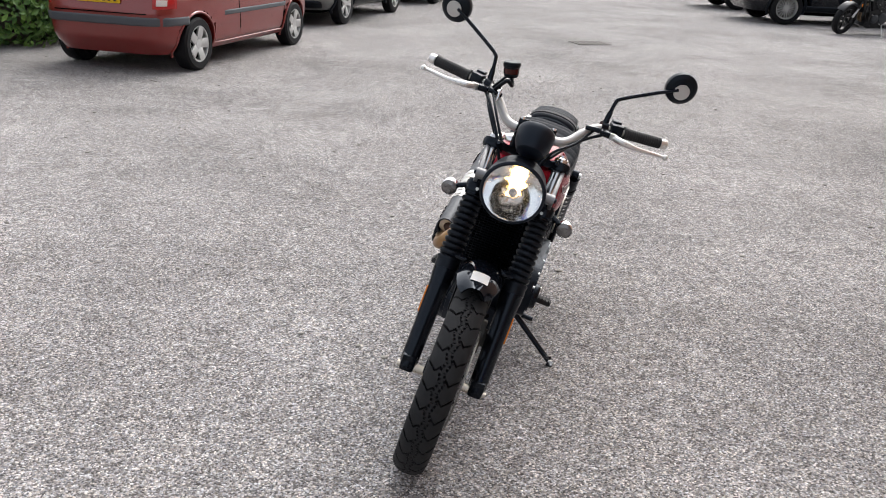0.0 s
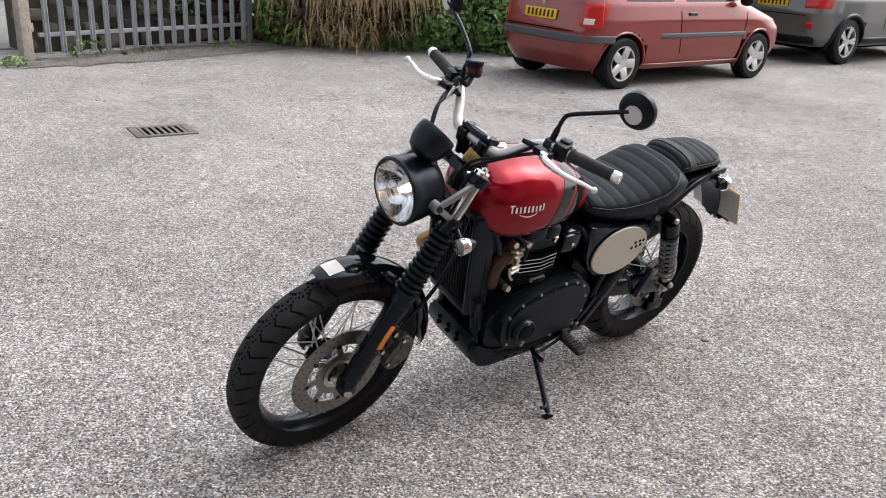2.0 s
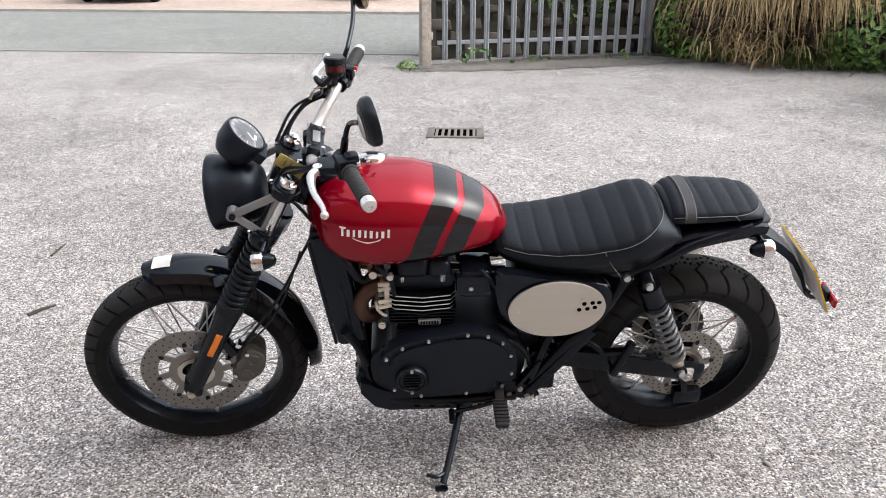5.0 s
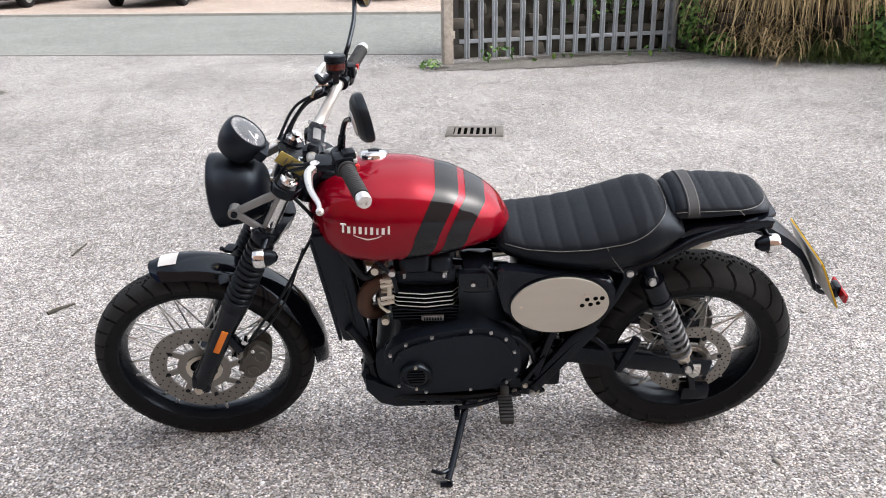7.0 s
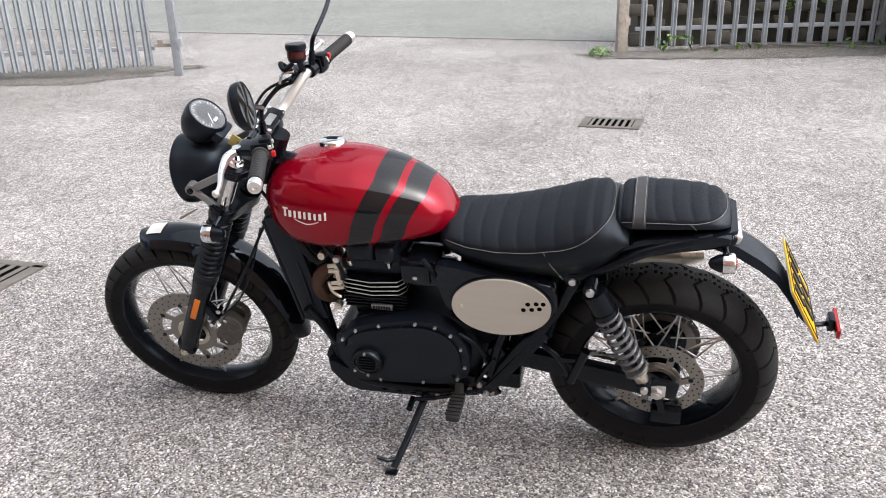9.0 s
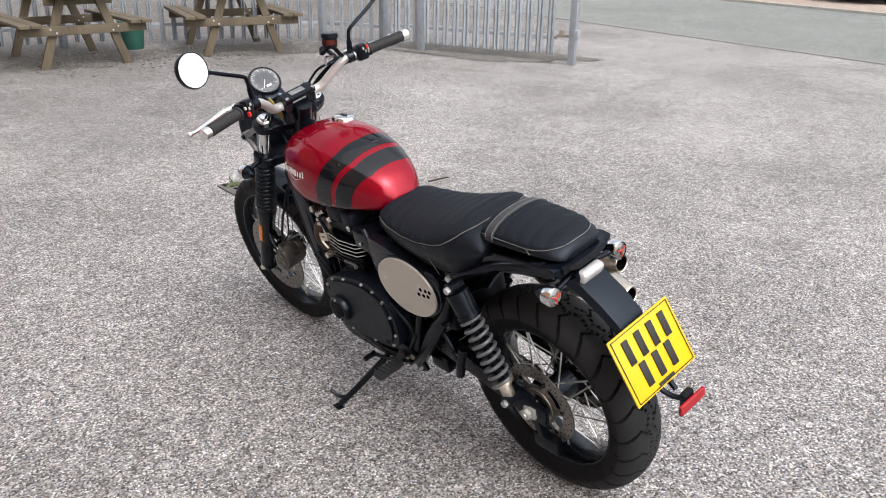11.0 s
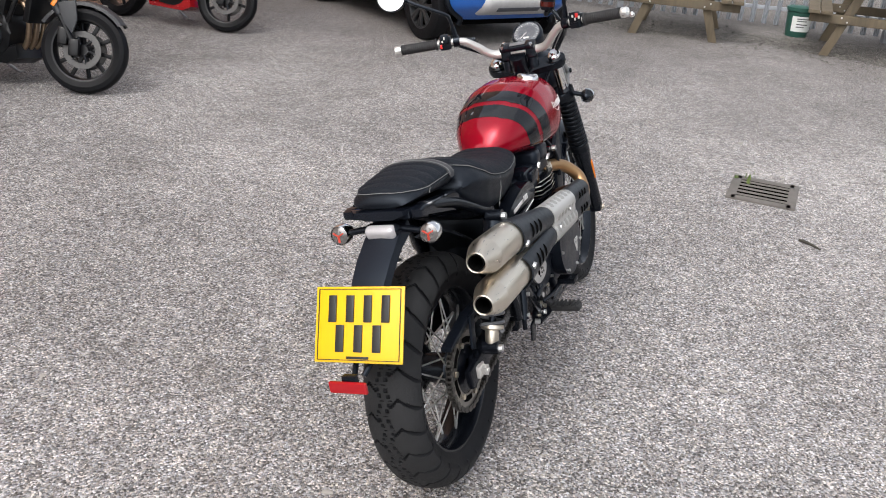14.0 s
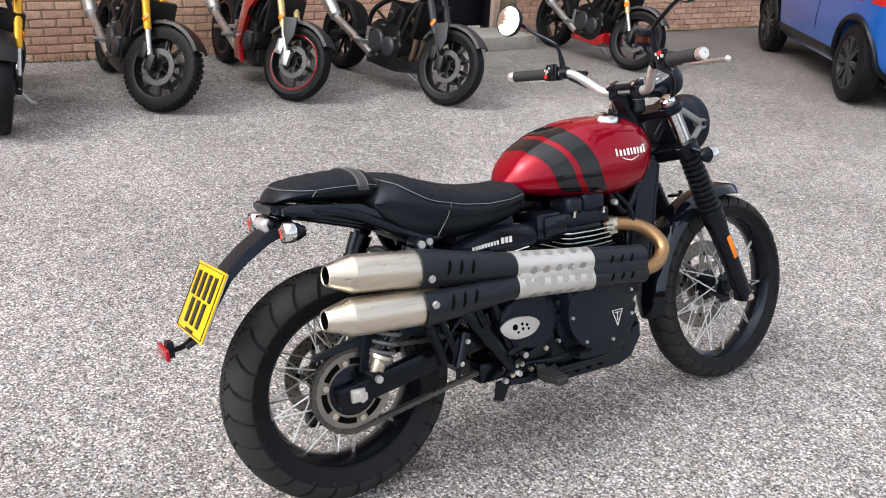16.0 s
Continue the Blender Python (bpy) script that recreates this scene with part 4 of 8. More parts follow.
# ---- picnic tables and buckets ----
def picnic_table(m, label):
    """Feet of the nearer A-frame at (+-0.46, 0); the table runs away along y."""
    t = thing("picnic_table", m, label, "picnic table", "picnic tables by the fence")
    for y in (0.0, 1.12):
        for s in (1, -1):
            bm = bmesh.new()
            beam(bm, (s * 0.46, y, -0.02), (s * 0.2, y, 0.72), 0.09, 0.045, 0.006, up=(0, 1, 0))
            part("leg", bm, TIMBER, t)
        bm = bmesh.new()
        beam(bm, (-0.68, y - 0.046, 0.4), (0.68, y - 0.046, 0.4), 0.045, 0.095, 0.006)
        part("seat_bearer", bm, TIMBER, t)
        bm = bmesh.new()
        for bx in (-0.36, -0.3, 0.3, 0.36):
            bolt(bm, (bx, y - 0.07, 0.4 + 0.02 * (1 if abs(bx) > 0.33 else -1)), (0, -1, 0), 0.011, 0.006)
        part("bolts", bm, ALLOY, t, "pale bolt heads")
        bm = bmesh.new()
        beam(bm, (-0.36, y + 0.046, 0.7), (0.36, y + 0.046, 0.7), 0.045, 0.09, 0.006)
        part("top_bearer", bm, TIMBER, t)
    for s in (1, -1):
        for k in range(2):
            bm = bmesh.new()
            box(bm, (s * (0.52 + 0.125 * k), 0.56, 0.468), (0.115, 1.5, 0.036), 0.006)
            part("seat_board", bm, TIMBER, t)
    for k in range(5):
        bm = bmesh.new()
        box(bm, ((k - 2) * 0.14, 0.56, 0.763), (0.132, 1.5, 0.036), 0.006)
        part("table_board", bm, TIMBER, t)
    return t


def table_at(a, b, label):
    a, b = V(*a, 0), V(*b, 0)
    mid, d = (a + b) / 2, a - b
    return picnic_table(Matrix.Translation(mid) @ Matrix.Rotation(math.atan2(d.y, d.x) + math.pi, 4, "Z"), label)


table_at((-0.915, -4.24), (-1.842, -4.01), "weathered timber A-frame picnic table with bench seats")
table_at((-2.92, -3.77), (-3.862, -3.455), "weathered timber A-frame picnic table beside a green bucket")
table_at((-4.685, -3.13), (-5.475, -2.63), "weathered timber A-frame picnic table near the gate")


def bucket(x, y, label, print_on):
    t = thing("bucket", Matrix.Translation((x, y, 0)) @ Matrix.Rotation(radians(150), 4, "Z"), label, "bucket", "buckets by the fence")
    bm = bmesh.new()
    lathe(bm, [(0, 0.005), (0.12, 0.0), (0.128, 0.02), (0.15, 0.29), (0.16, 0.3), (0.16, 0.33), (0.15, 0.33), (0.14, 0.28), (0, 0.27)], seg=28)
    part("tub", bm, GREEN_PLASTIC, t)
    bm = bmesh.new()
    lathe(bm, [(0.165, 0.31), (0.168, 0.345), (0.15, 0.355), (0, 0.36)], seg=28)
    part("lid", bm, GREEN_PLASTIC, t)
    if print_on:
        bm = bmesh.new()
        lathe(bm, [(0.137, 0.07), (0.152, 0.25)], seg=12, arc=(-1.9, 0.0))
        lab = part("label", bm, WHITE_PAPER, t, "white printed label")
        bm = bmesh.new()
        for z, n in ((0.215, 6), (0.19, 4), (0.15, 5), (0.12, 3)):
            lathe(bm, [(0.139 + 0.083 * (z - 0.07) , z), (0.139 + 0.083 * (z + 0.012 - 0.07), z + 0.012)], seg=8, arc=(-1.5, -0.4 - 0.15 * (6 - n)))
        part("print", bm, INK, lab)


bucket(-3.05, -5.02, "green plastic bucket with a white printed label", True)
bucket(-4.61, -4.32, "green plastic bucket with a lid", False)

# ---- motorcycles along the brick wall ----
BK_BLACK = mat("dark_bike_plastic", (0.0075, 0.0078, 0.0088), 0.33, var=0.2, ior=1.35)
BK_GREY = mat("dark_grey_bike_plastic", (0.02, 0.022, 0.026), 0.45, var=0.15)
BK_RED = mat("red_bike_paint", (0.36, 0.008, 0.012), 0.25, 0.2, var=0.05, coat=1.0)
BK_YELLOW = mat("yellow_fork", (0.65, 0.34, 0.02), 0.3, 0.4, var=0.08)
BK_GOLD = mat("gold_fork", (0.55, 0.4, 0.18), 0.3, 0.7, var=0.08)
BK_DISC = mat("dull_disc_steel", (0.085, 0.083, 0.082), 0.45, 0.7, var=0.15)
BK_SILVER = mat("silver_bike_metal", (0.5, 0.5, 0.5), 0.3, 0.85, var=0.1)
BK_PIPE = mat("bronzed_pipe", (0.26, 0.19, 0.13), 0.35, 0.85, var=0.25, scale=30)
BK_ORANGE = mat("amber_reflector", (0.75, 0.2, 0.012), 0.25, coat=1.0, var=0.08)
YT = Matrix.Rotation(radians(-90), 4, "X")


def cast_wheel(parent, pre, c, r, w, spokes, pin=None, discs=(0.06, -0.06), knobs=False):
    m = pre @ Matrix.Translation(c) @ YT
    k = r * 0.72
    bm = bmesh.new()
    lathe(bm, [(k, -w * 0.4), (r * 0.86, -w / 2), (r * 0.95, -w * 0.42), (r * 0.99, -w * 0.22), (r, 0), (r * 0.99, w * 0.22), (r * 0.95, w * 0.42), (r * 0.86, w / 2), (k, w * 0.4)], m, 56)
    if knobs:
        for i in range(46):
            for y in (-0.3, 0.0, 0.3):
                a = 2 * math.pi * (i + (0.5 if y == 0 else 0)) / 46
                q = m @ V(r * (0.995 if y == 0 else 0.97) * math.cos(a), r * (0.995 if y == 0 else 0.97) * math.sin(a), y * w)
                b2 = (m.to_3x3() @ V(math.cos(a), math.sin(a), 0)).to_track_quat("Z", "Y").to_matrix().to_4x4()
                box(bm, q, (0.024, 0.028, 0.014), 0.0, b2)
    wh = part("wheel", bm, RUBBER, parent, "black motorcycle wheel")
    bm = bmesh.new()
    lathe(bm, [(k + 0.004, -w * 0.42), (k - 0.008, -w * 0.4), (k - 0.022, -w * 0.15), (k - 0.022, w * 0.15), (k - 0.008, w * 0.4), (k + 0.004, w * 0.42)], m, 56)
    for i in range(spokes):
        a = 2 * math.pi * i / spokes
        beam(bm, m @ V(0.035 * math.cos(a), 0.035 * math.sin(a), 0), m @ V((k - 0.012) * math.cos(a + 0.12), (k - 0.012) * math.sin(a + 0.12), 0), 0.02, 0.03, 0.005)
    cyl(bm, m @ V(0, 0, -0.06), m @ V(0, 0, 0.06), 0.04)
    part("rim", bm, BK_BLACK, wh, "black cast spokes")
    if pin:
        bm = bmesh.new()
        for s in (1, -1):
            lathe(bm, [(k - 0.002, s * w * 0.425), (k + 0.005, s * w * 0.43)], m, 56)
        part("rim_tape", bm, pin, wh, "thin red rim tape")
    for y in discs:
        bm = bmesh.new()
        lathe(bm, [(r * 0.3, y - 0.003), (r * 0.44, y - 0.003), (r * 0.44, y + 0.003), (r * 0.3, y + 0.003), (r * 0.3, y - 0.003)], m, 40)
        part("brake_disc", bm, BK_DISC, wh, "steel brake disc")
        for i in range(6):
            bm = bmesh.new()
            a = 2 * math.pi * i / 6
            beam(bm, m @ V(0.04 * math.cos(a), 0.04 * math.sin(a), y), m @ V(r * 0.34 * math.cos(a + 0.2), r * 0.34 * math.sin(a + 0.2), y), 0.014, 0.006, 0.0)
            part("carrier_arm", bm, BK_GREY, wh)
    return wh


def parked_bike(rear, front, steer, lean, P, label):
    """A parked motorcycle standing between two points on the ground."""
    a, b = V(*rear, 0), V(*front, 0)
    d = b - a
    k = P.get("size", 0.95)
    wb = d.length / k
    m = Matrix.Translation(a) @ Matrix.Rotation(math.atan2(d.y, d.x), 4, "Z") @ Matrix.Rotation(radians(-lean), 4, "X") @ Matrix.Scale(k, 4)
    t = thing("motorcycle", m, label, "motorcycle", "motorcycles by the brick wall")
    rf, rr = P.get("rf", 0.305), P.get("rr", 0.315)
    FCb = V(wb, 0, rf)
    h0 = V(wb - 0.33, 0, rf + 0.62)
    axis = (V(wb - 0.05, 0, rf) - h0).normalized()
    st = Matrix.Translation(h0) @ Matrix.Rotation(radians(steer), 4, -axis) @ Matrix.Translation(-h0)
    cast_wheel(t, st, FCb, rf, 0.12, P.get("spokes", 10), P.get("pin"), knobs=P.get("knobs", False))
    cast_wheel(t, Matrix.Identity(4), V(0, 0, rr), rr, 0.17, P.get("spokes", 10), P.get("pin"), (0.07,), knobs=P.get("knobs", False))
    for s in (1, -1):
        top, bot = V(wb - 0.36, s * 0.105, rf + 0.62), V(wb - 0.02, s * 0.105, rf - 0.02)
        mid = top + (bot - top) * 0.62
        bm = bmesh.new()
        cyl(bm, top, mid, 0.029, 0.027)
        lg = part("fork_leg", turned(bm, st), P["fork"], t, "upside-down fork leg")
        bm = bmesh.new()
        cyl(bm, mid, bot, 0.02)
        part("slider", turned(bm, st), P.get("slider", BK_SILVER), lg)
        bm = bmesh.new()
        box(bm, bot + V(-0.02, 0, 0.03), (0.07, 0.04, 0.12), 0.012)
        box(bm, bot + V(-0.1, -s * 0.01, 0.1), (0.07, 0.06, 0.12), 0.015)
        part("axle_clamp", turned(bm, st), P.get("foot", BK_BLACK), lg)
        bm = bmesh.new()
        c = top + (bot - top) * 0.5 + V(0.012, s * 0.03, 0)
        box(bm, c, (0.03, 0.008, 0.06), 0.003, Matrix.Rotation(radians(28), 4, "Y"))
        part("reflector", turned(bm, st), BK_ORANGE, lg)
    bm = bmesh.new()
    loops = []
    for q in np.linspace(radians(38), radians(150), 16):
        loops.append([FCb + V(r * math.cos(q), y, r * math.sin(q)) for r, y in ((rf + 0.005, -0.075), (rf + 0.03, -0.07), (rf + 0.045, 0), (rf + 0.03, 0.07), (rf + 0.005, 0.075), (rf + 0.022, 0.06), (rf + 0.034, 0), (rf + 0.022, -0.06))])
    rings(bm, loops)
    for s in (1, -1):
        prism(bm, [(wb - 0.16, rf + 0.3), (wb - 0.04, rf + 0.33), (wb - 0.02, rf + 0.2), (wb - 0.05, rf + 0.1), (wb - 0.12, rf + 0.18)], s * 0.11, s * 0.128, 0.006) if P.get("guards", True) else None
    part("front_mudguard", turned(bm, st), P.get("guard", BK_GREY), t, "dark front mudguard")
    # engine, pipes, frame
    cx = wb * 0.52
    bm = bmesh.new()
    prism(bm, round_outline([(cx + 0.24, 0.46), (cx + 0.05, 0.55), (cx - 0.18, 0.5), (cx - 0.22, 0.34), (cx - 0.1, 0.22), (cx + 0.16, 0.2), (cx + 0.26, 0.3)], 5), -0.16, 0.16, 0.03)
    box(bm, (cx + 0.12, 0, 0.58), (0.22, 0.3, 0.24), 0.03, Matrix.Rotation(radians(15), 4, "Y"))
    eng = part("engine", bm, BK_BLACK, t, "dark engine block")
    for s in (1, -1):
        for x, z, r in ((cx - 0.06, 0.36, 0.1), (cx + 0.12, 0.34, 0.085)):
            bm = bmesh.new()
            lathe(bm, [(r, 0), (r, 0.02), (r - 0.015, 0.035), (r * 0.5, 0.04), (0, 0.04)], Matrix.Translation((x, s * 0.155, z)) @ Matrix.Rotation(radians(-90 * s), 4, "X"), 30)
            part("engine_cover", bm, BK_GREY, eng)
    for k in range(P.get("pipes", 2)):
        y = (k - (P.get("pipes", 2) - 1) / 2) * 0.075
        bm = bmesh.new()
        tube(bm, [(cx + 0.24, y, 0.6), (cx + 0.34, y * 1.1, 0.56), (cx + 0.36, y, 0.42), (cx + 0.3, y * 0.8, 0.27), (cx + 0.1, y * 0.5, 0.19), (cx - 0.2, -0.05, 0.2)], 0.021, seg=12)
        part("header_pipe", bm, BK_PIPE, t, "bronzed header pipe")
    bm = bmesh.new()
    box(bm, (cx + 0.42, 0, 0.6), (0.05, 0.3, 0.3), 0.01, Matrix.Rotation(radians(12), 4, "Y"))
    part("radiator", bm, BK_BLACK, t)
    for s in (1, -1):
        bm = bmesh.new()
        tube(bm, [(wb - 0.4, s * 0.06, 0.85), (cx + 0.1, s * 0.14, 0.75), (cx - 0.2, s * 0.14, 0.6), (cx - 0.28, s * 0.13, 0.4)], 0.022, seg=10)
        tube(bm, [(wb - 0.4, s * 0.06, 0.8), (cx + 0.3, s * 0.13, 0.6), (cx + 0.22, s * 0.14, 0.4)], 0.017, seg=10)
        part("frame", bm, P.get("frame", BK_BLACK), t)
        bm = bmesh.new()
        beam(bm, (cx - 0.24, s * 0.12, 0.4), (-0.02, s * 0.12, rr), 0.035, 0.07, 0.012, up=(0, 1, 0))
        part("swingarm", bm, P.get("swing", BK_BLACK), t)
        bm = bmesh.new()
        cyl(bm, (cx - 0.22, s * 0.15, 0.33), (cx - 0.22, s * 0.27, 0.33), 0.016)
        box(bm, (cx - 0.22, s * 0.15, 0.38), (0.05, 0.02, 0.16), 0.006)
        part("foot_peg", bm, BK_SILVER, t, "silver foot peg")
    bm = bmesh.new()
    cyl(bm, (cx - 0.12, -0.16, 0.24), (0.12, -0.2, 0.46 if P.get("up", True) else 0.3), 0.035)
    lathe(bm, [(0.03, 0), (0.055, 0.03), (0.06, 0.1), (0.06, 0.36), (0.045, 0.42), (0.03, 0.42), (0.028, 0.3)], frame_to((0.14, -0.2, 0.45 if P.get("up", True) else 0.3), (-0.22, -0.22, 0.72 if P.get("up", True) else 0.36)), 28)
    part("muffler", bm, P.get("muffler", BK_SILVER), t, "metal silencer")
    # tank, seat, tail
    bm = bmesh.new()
    rings(bm, [[(x, w * math.copysign(abs(math.sin(q)) ** 0.8, math.sin(q)), z + h * math.cos(q)) for q in np.linspace(0, 2 * math.pi, 24, endpoint=False)] for x, z, h, w in ((wb - 0.36, 0.95, 0.04, 0.06), (wb - 0.42, 0.94, 0.11, 0.15), (wb - 0.6, 0.92, 0.14, 0.17), (wb - 0.78, 0.87, 0.11, 0.13), (wb - 0.86, 0.83, 0.04, 0.07))])
    part("fuel_tank", bm, P["body"], t, "painted fuel tank")
    bm = bmesh.new()
    rings(bm, [[(x, w * math.copysign(abs(math.sin(q)) ** 0.7, math.sin(q)), z + h * math.cos(q)) for q in np.linspace(0, 2 * math.pi, 20, endpoint=False)] for x, z, h, w in ((wb - 0.82, 0.8, 0.03, 0.08), (wb - 0.95, 0.79, 0.05, 0.14), (wb - 1.2, 0.82, 0.05, 0.14), (wb - 1.45, 0.9, 0.05, 0.11), (wb - 1.65, 0.94, 0.02, 0.05))])
    part("seat", bm, BK_BLACK, t, "black seat")
    for s in (1, -1):
        bm = bmesh.new()
        prism(bm, P["flank"](cx, wb), s * 0.17, s * 0.205, 0.012)
        part("side_fairing", bm, P["body"], t, "painted side panel") if P.get("fairing") else bm.free()
    bm = bmesh.new()
    prism(bm, [(cx + 0.3, 0.3), (cx + 0.33, 0.2), (cx + 0.22, 0.15), (cx - 0.2, 0.16), (cx - 0.22, 0.22), (cx + 0.1, 0.22)], -0.15, 0.15, 0.02)
    part("belly_pan", bm, P.get("belly", BK_BLACK), t)
    bm = bmesh.new()
    for s in (1, -1):
        tube(bm, [(wb - 0.4, 0, 1.0), (wb - 0.41, s * 0.12, 1.02), (wb - 0.44, s * 0.25, 1.03), (wb - 0.5, s * 0.38, 1.02)], 0.014, seg=10)
    part("handlebar", turned(bm, st), BK_BLACK, t)
    bm = bmesh.new()
    lathe(bm, [(0.0, -0.1), (0.07, -0.08), (0.095, 0), (0.09, 0.02), (0.05, 0.03), (0, 0.035)], st @ Matrix.Translation((wb - 0.2, 0, 0.92)) @ Matrix.Rotation(radians(95), 4, "Y"), 28)
    part("headlamp", bm, P.get("nose", BK_BLACK), t)
    bm = bmesh.new()
    tube(bm, [(cx - 0.12, 0.14, 0.22), (cx - 0.1, 0.2, 0.13), (cx - 0.06, 0.29, 0.055)], 0.011, seg=8)
    box(bm, (cx - 0.06, 0.3, 0.052), (0.06, 0.04, 0.01), 0.003, Matrix.Rotation(radians(lean), 4, "X"))
    part("side_stand", bm, BK_SILVER, t, "silver side stand")
    for line in ([(cx + 0.3, 0.14, 0.62), (cx + 0.38, 0.16, 0.48), (cx + 0.3, 0.16, 0.3)], [(cx - 0.1, 0.17, 0.6), (cx + 0.1, 0.18, 0.54), (cx + 0.2, 0.17, 0.66)],
                 [(cx - 0.1, -0.17, 0.6), (cx + 0.1, -0.18, 0.54), (cx + 0.2, -0.17, 0.66)]):
        bm = bmesh.new()
        tube(bm, line, 0.012, seg=8)
        part("hose", bm, BK_BLACK, t)
    bm = bmesh.new()
    for s in (1, -1):
        for x, z in ((cx + 0.02, 0.5), (cx - 0.15, 0.45), (cx + 0.2, 0.42), (cx - 0.2, 0.36), (cx + 0.1, 0.62), (cx - 0.02, 0.25)):
            bolt(bm, (x, s * 0.175, z), (0, s, 0), 0.01, 0.012)
    part("engine_bolts", bm, BK_SILVER, t)
    return t


SPORT = lambda cx, wb: [(wb - 0.42, 0.95), (wb - 0.3, 0.8), (wb - 0.48, 0.66), (cx + 0.15, 0.6), (cx + 0.02, 0.3), (cx + 0.12, 0.16), (cx - 0.05, 0.17), (cx - 0.1, 0.3), (cx + 0.02, 0.66), (cx + 0.2, 0.85)]
NAKED = dict(fork=BK_YELLOW, body=BK_BLACK, flank=SPORT, rf=0.307, knobs=True, guards=False, guard=BK_BLACK)
parked_bike((5.78, 1.7), (4.462, 2.08), 38, 10, NAKED, "black motorcycle with yellow forks and knobbly tyres")
parked_bike((5.82, 2.71), (4.515, 3.105), -4, 10, dict(NAKED, knobs=False), "black motorcycle with yellow forks at the end of the row")
parked_bike((5.54, 0.73), (4.162, 1.143), 33, 9, dict(fork=BK_GOLD, body=BK_RED, flank=SPORT, fairing=True, pin=BK_RED, spokes=5, foot=BK_SILVER, swing=BK_SILVER, rf=0.29), "red sport motorcycle with gold forks and red rim tape")
parked_bike((4.83, 0.02), (3.373, 0.301), 18, 9, dict(fork=BK_GREY, slider=BK_BLACK, body=BK_BLACK, flank=SPORT, pipes=3, rf=0.3), "black adventure motorcycle with bronzed header pipes")
parked_bike((4.42, -2.68), (3.21, -2.25), 20, 9, dict(fork=BK_GOLD, body=BK_BLACK, flank=SPORT, belly=BK_RED, spokes=5, rf=0.3, guards=False), "dark motorcycle with a red belly pan")
parked_bike((10.4, 16.6), (9.02, 16.3), 15, 9, dict(fork=BK_BLACK, body=BK_RED, flank=SPORT, spokes=5, rf=0.3, guards=False, size=1.0), "dark red motorcycle parked across the yard")

# ---- the motorcycle ----
BLACK_SATIN = mat("satin_black_metal", (0.003, 0.0036, 0.0055), 0.24, 0.0, ior=1.36, tint=(0.72, 0.84, 1.0), var=0.2, scale=60, bump=0.08, bump_scale=400)
BLACK_MATT = mat("matt_black_powder_coat", (0.0055, 0.0072, 0.0115), 0.38, 0.0, ior=1.36, tint=(0.72, 0.84, 1.0), var=0.15, scale=50, bump=0.15, bump_scale=500)
BLACK_GLOSS = mat("gloss_black_paint", (0.004, 0.005, 0.008), 0.08, 0.0, ior=1.42, var=0.1, tint=(0.75, 0.86, 1.0))
RED_PAINT = mat("candy_red_paint", (0.25, 0.001, 0.012), 0.22, 0.45, var=0.05, scale=1500, coat=0.6, rough_var=0.05, spec=0.0)
STRIPE = mat("graphite_stripe_paint", (0.006, 0.0068, 0.009), 0.25, 0.0, var=0.05, scale=900, coat=0.9)
BARE_ALU = mat("brushed_aluminium", (0.78, 0.77, 0.75), 0.3, 0.9, var=0.06, scale=200, stretch=(0.1, 1, 1))
CAST_GREY = mat("grey_cast_alloy", (0.26, 0.26, 0.265), 0.4, 0.6, var=0.1)
BOLT_STEEL = mat("zinc_bolt", (0.62, 0.62, 0.62), 0.3, 0.9, var=0.05)
SATIN_ALU = mat("satin_aluminium", (0.56, 0.55, 0.53), 0.4, 0.65, var=0.06)
OVAL_ALU = mat("number_board_aluminium", (0.58, 0.55, 0.49), 0.5, 0.55, var=0.05, scale=120, stretch=(0.1, 1, 1))
CHROME = mat("chrome", (0.75, 0.75, 0.75), 0.1, 1.0, var=0.02)
STEEL = mat("stainless_steel", (0.66, 0.6, 0.51), 0.36, 1.0, var=0.08, scale=160, stretch=(0.06, 1, 1), rough_var=0.3)
DISC_STEEL = mat("disc_steel", (0.27, 0.255, 0.235), 0.36, 0.9, var=0.12, scale=160)
BRONZE = mat("heat_tinted_header", (0.36, 0.22, 0.11), 0.33, 0.85, var=0.2, scale=22, worn=(0.17, 0.1, 0.06), wear=0.52)
BROWN = mat("heat_browned_header", (0.075, 0.04, 0.028), 0.45, 0.6, var=0.3, scale=25)
HEAT_BLACK = mat("black_heat_shield", (0.009, 0.0105, 0.014), 0.42, 0.0, ior=1.38, tint=(0.78, 0.88, 1.0), var=0.15, scale=60, bump=0.1, bump_scale=500)
SPRING = mat("grey_spring_paint", (0.13, 0.135, 0.145), 0.35, 0.3, var=0.08)
CLOTH = mat("ribbed_seat_cloth", (0.0065, 0.0075, 0.0105), 0.7, ior=1.32, tint=(0.75, 0.86, 1.0), var=0.2, scale=260, bump=0.35, bump_scale=900)
VINYL = mat("black_seat_vinyl", (0.005, 0.006, 0.0085), 0.42, ior=1.36, tint=(0.72, 0.84, 1.0), var=0.12, scale=60, bump=0.3, bump_scale=600)
THREAD = mat("grey_thread", (0.16, 0.16, 0.16), 0.8)
STRAP = mat("grey_strap", (0.036, 0.037, 0.041), 0.7, bump=0.3, bump_scale=500)
GRIP = mat("grip_rubber", (0.016, 0.016, 0.017), 0.65, bump=0.4, bump_scale=300)
ORANGE = mat("orange_reflector", (0.75, 0.2, 0.012), 0.25, coat=1.0, var=0.08)
RED_REFLEX = mat("red_reflector", (0.3, 0.006, 0.01), 0.22, coat=1.0, var=0.08)
RED_SWITCH = mat("red_switch", (0.55, 0.02, 0.02), 0.4)
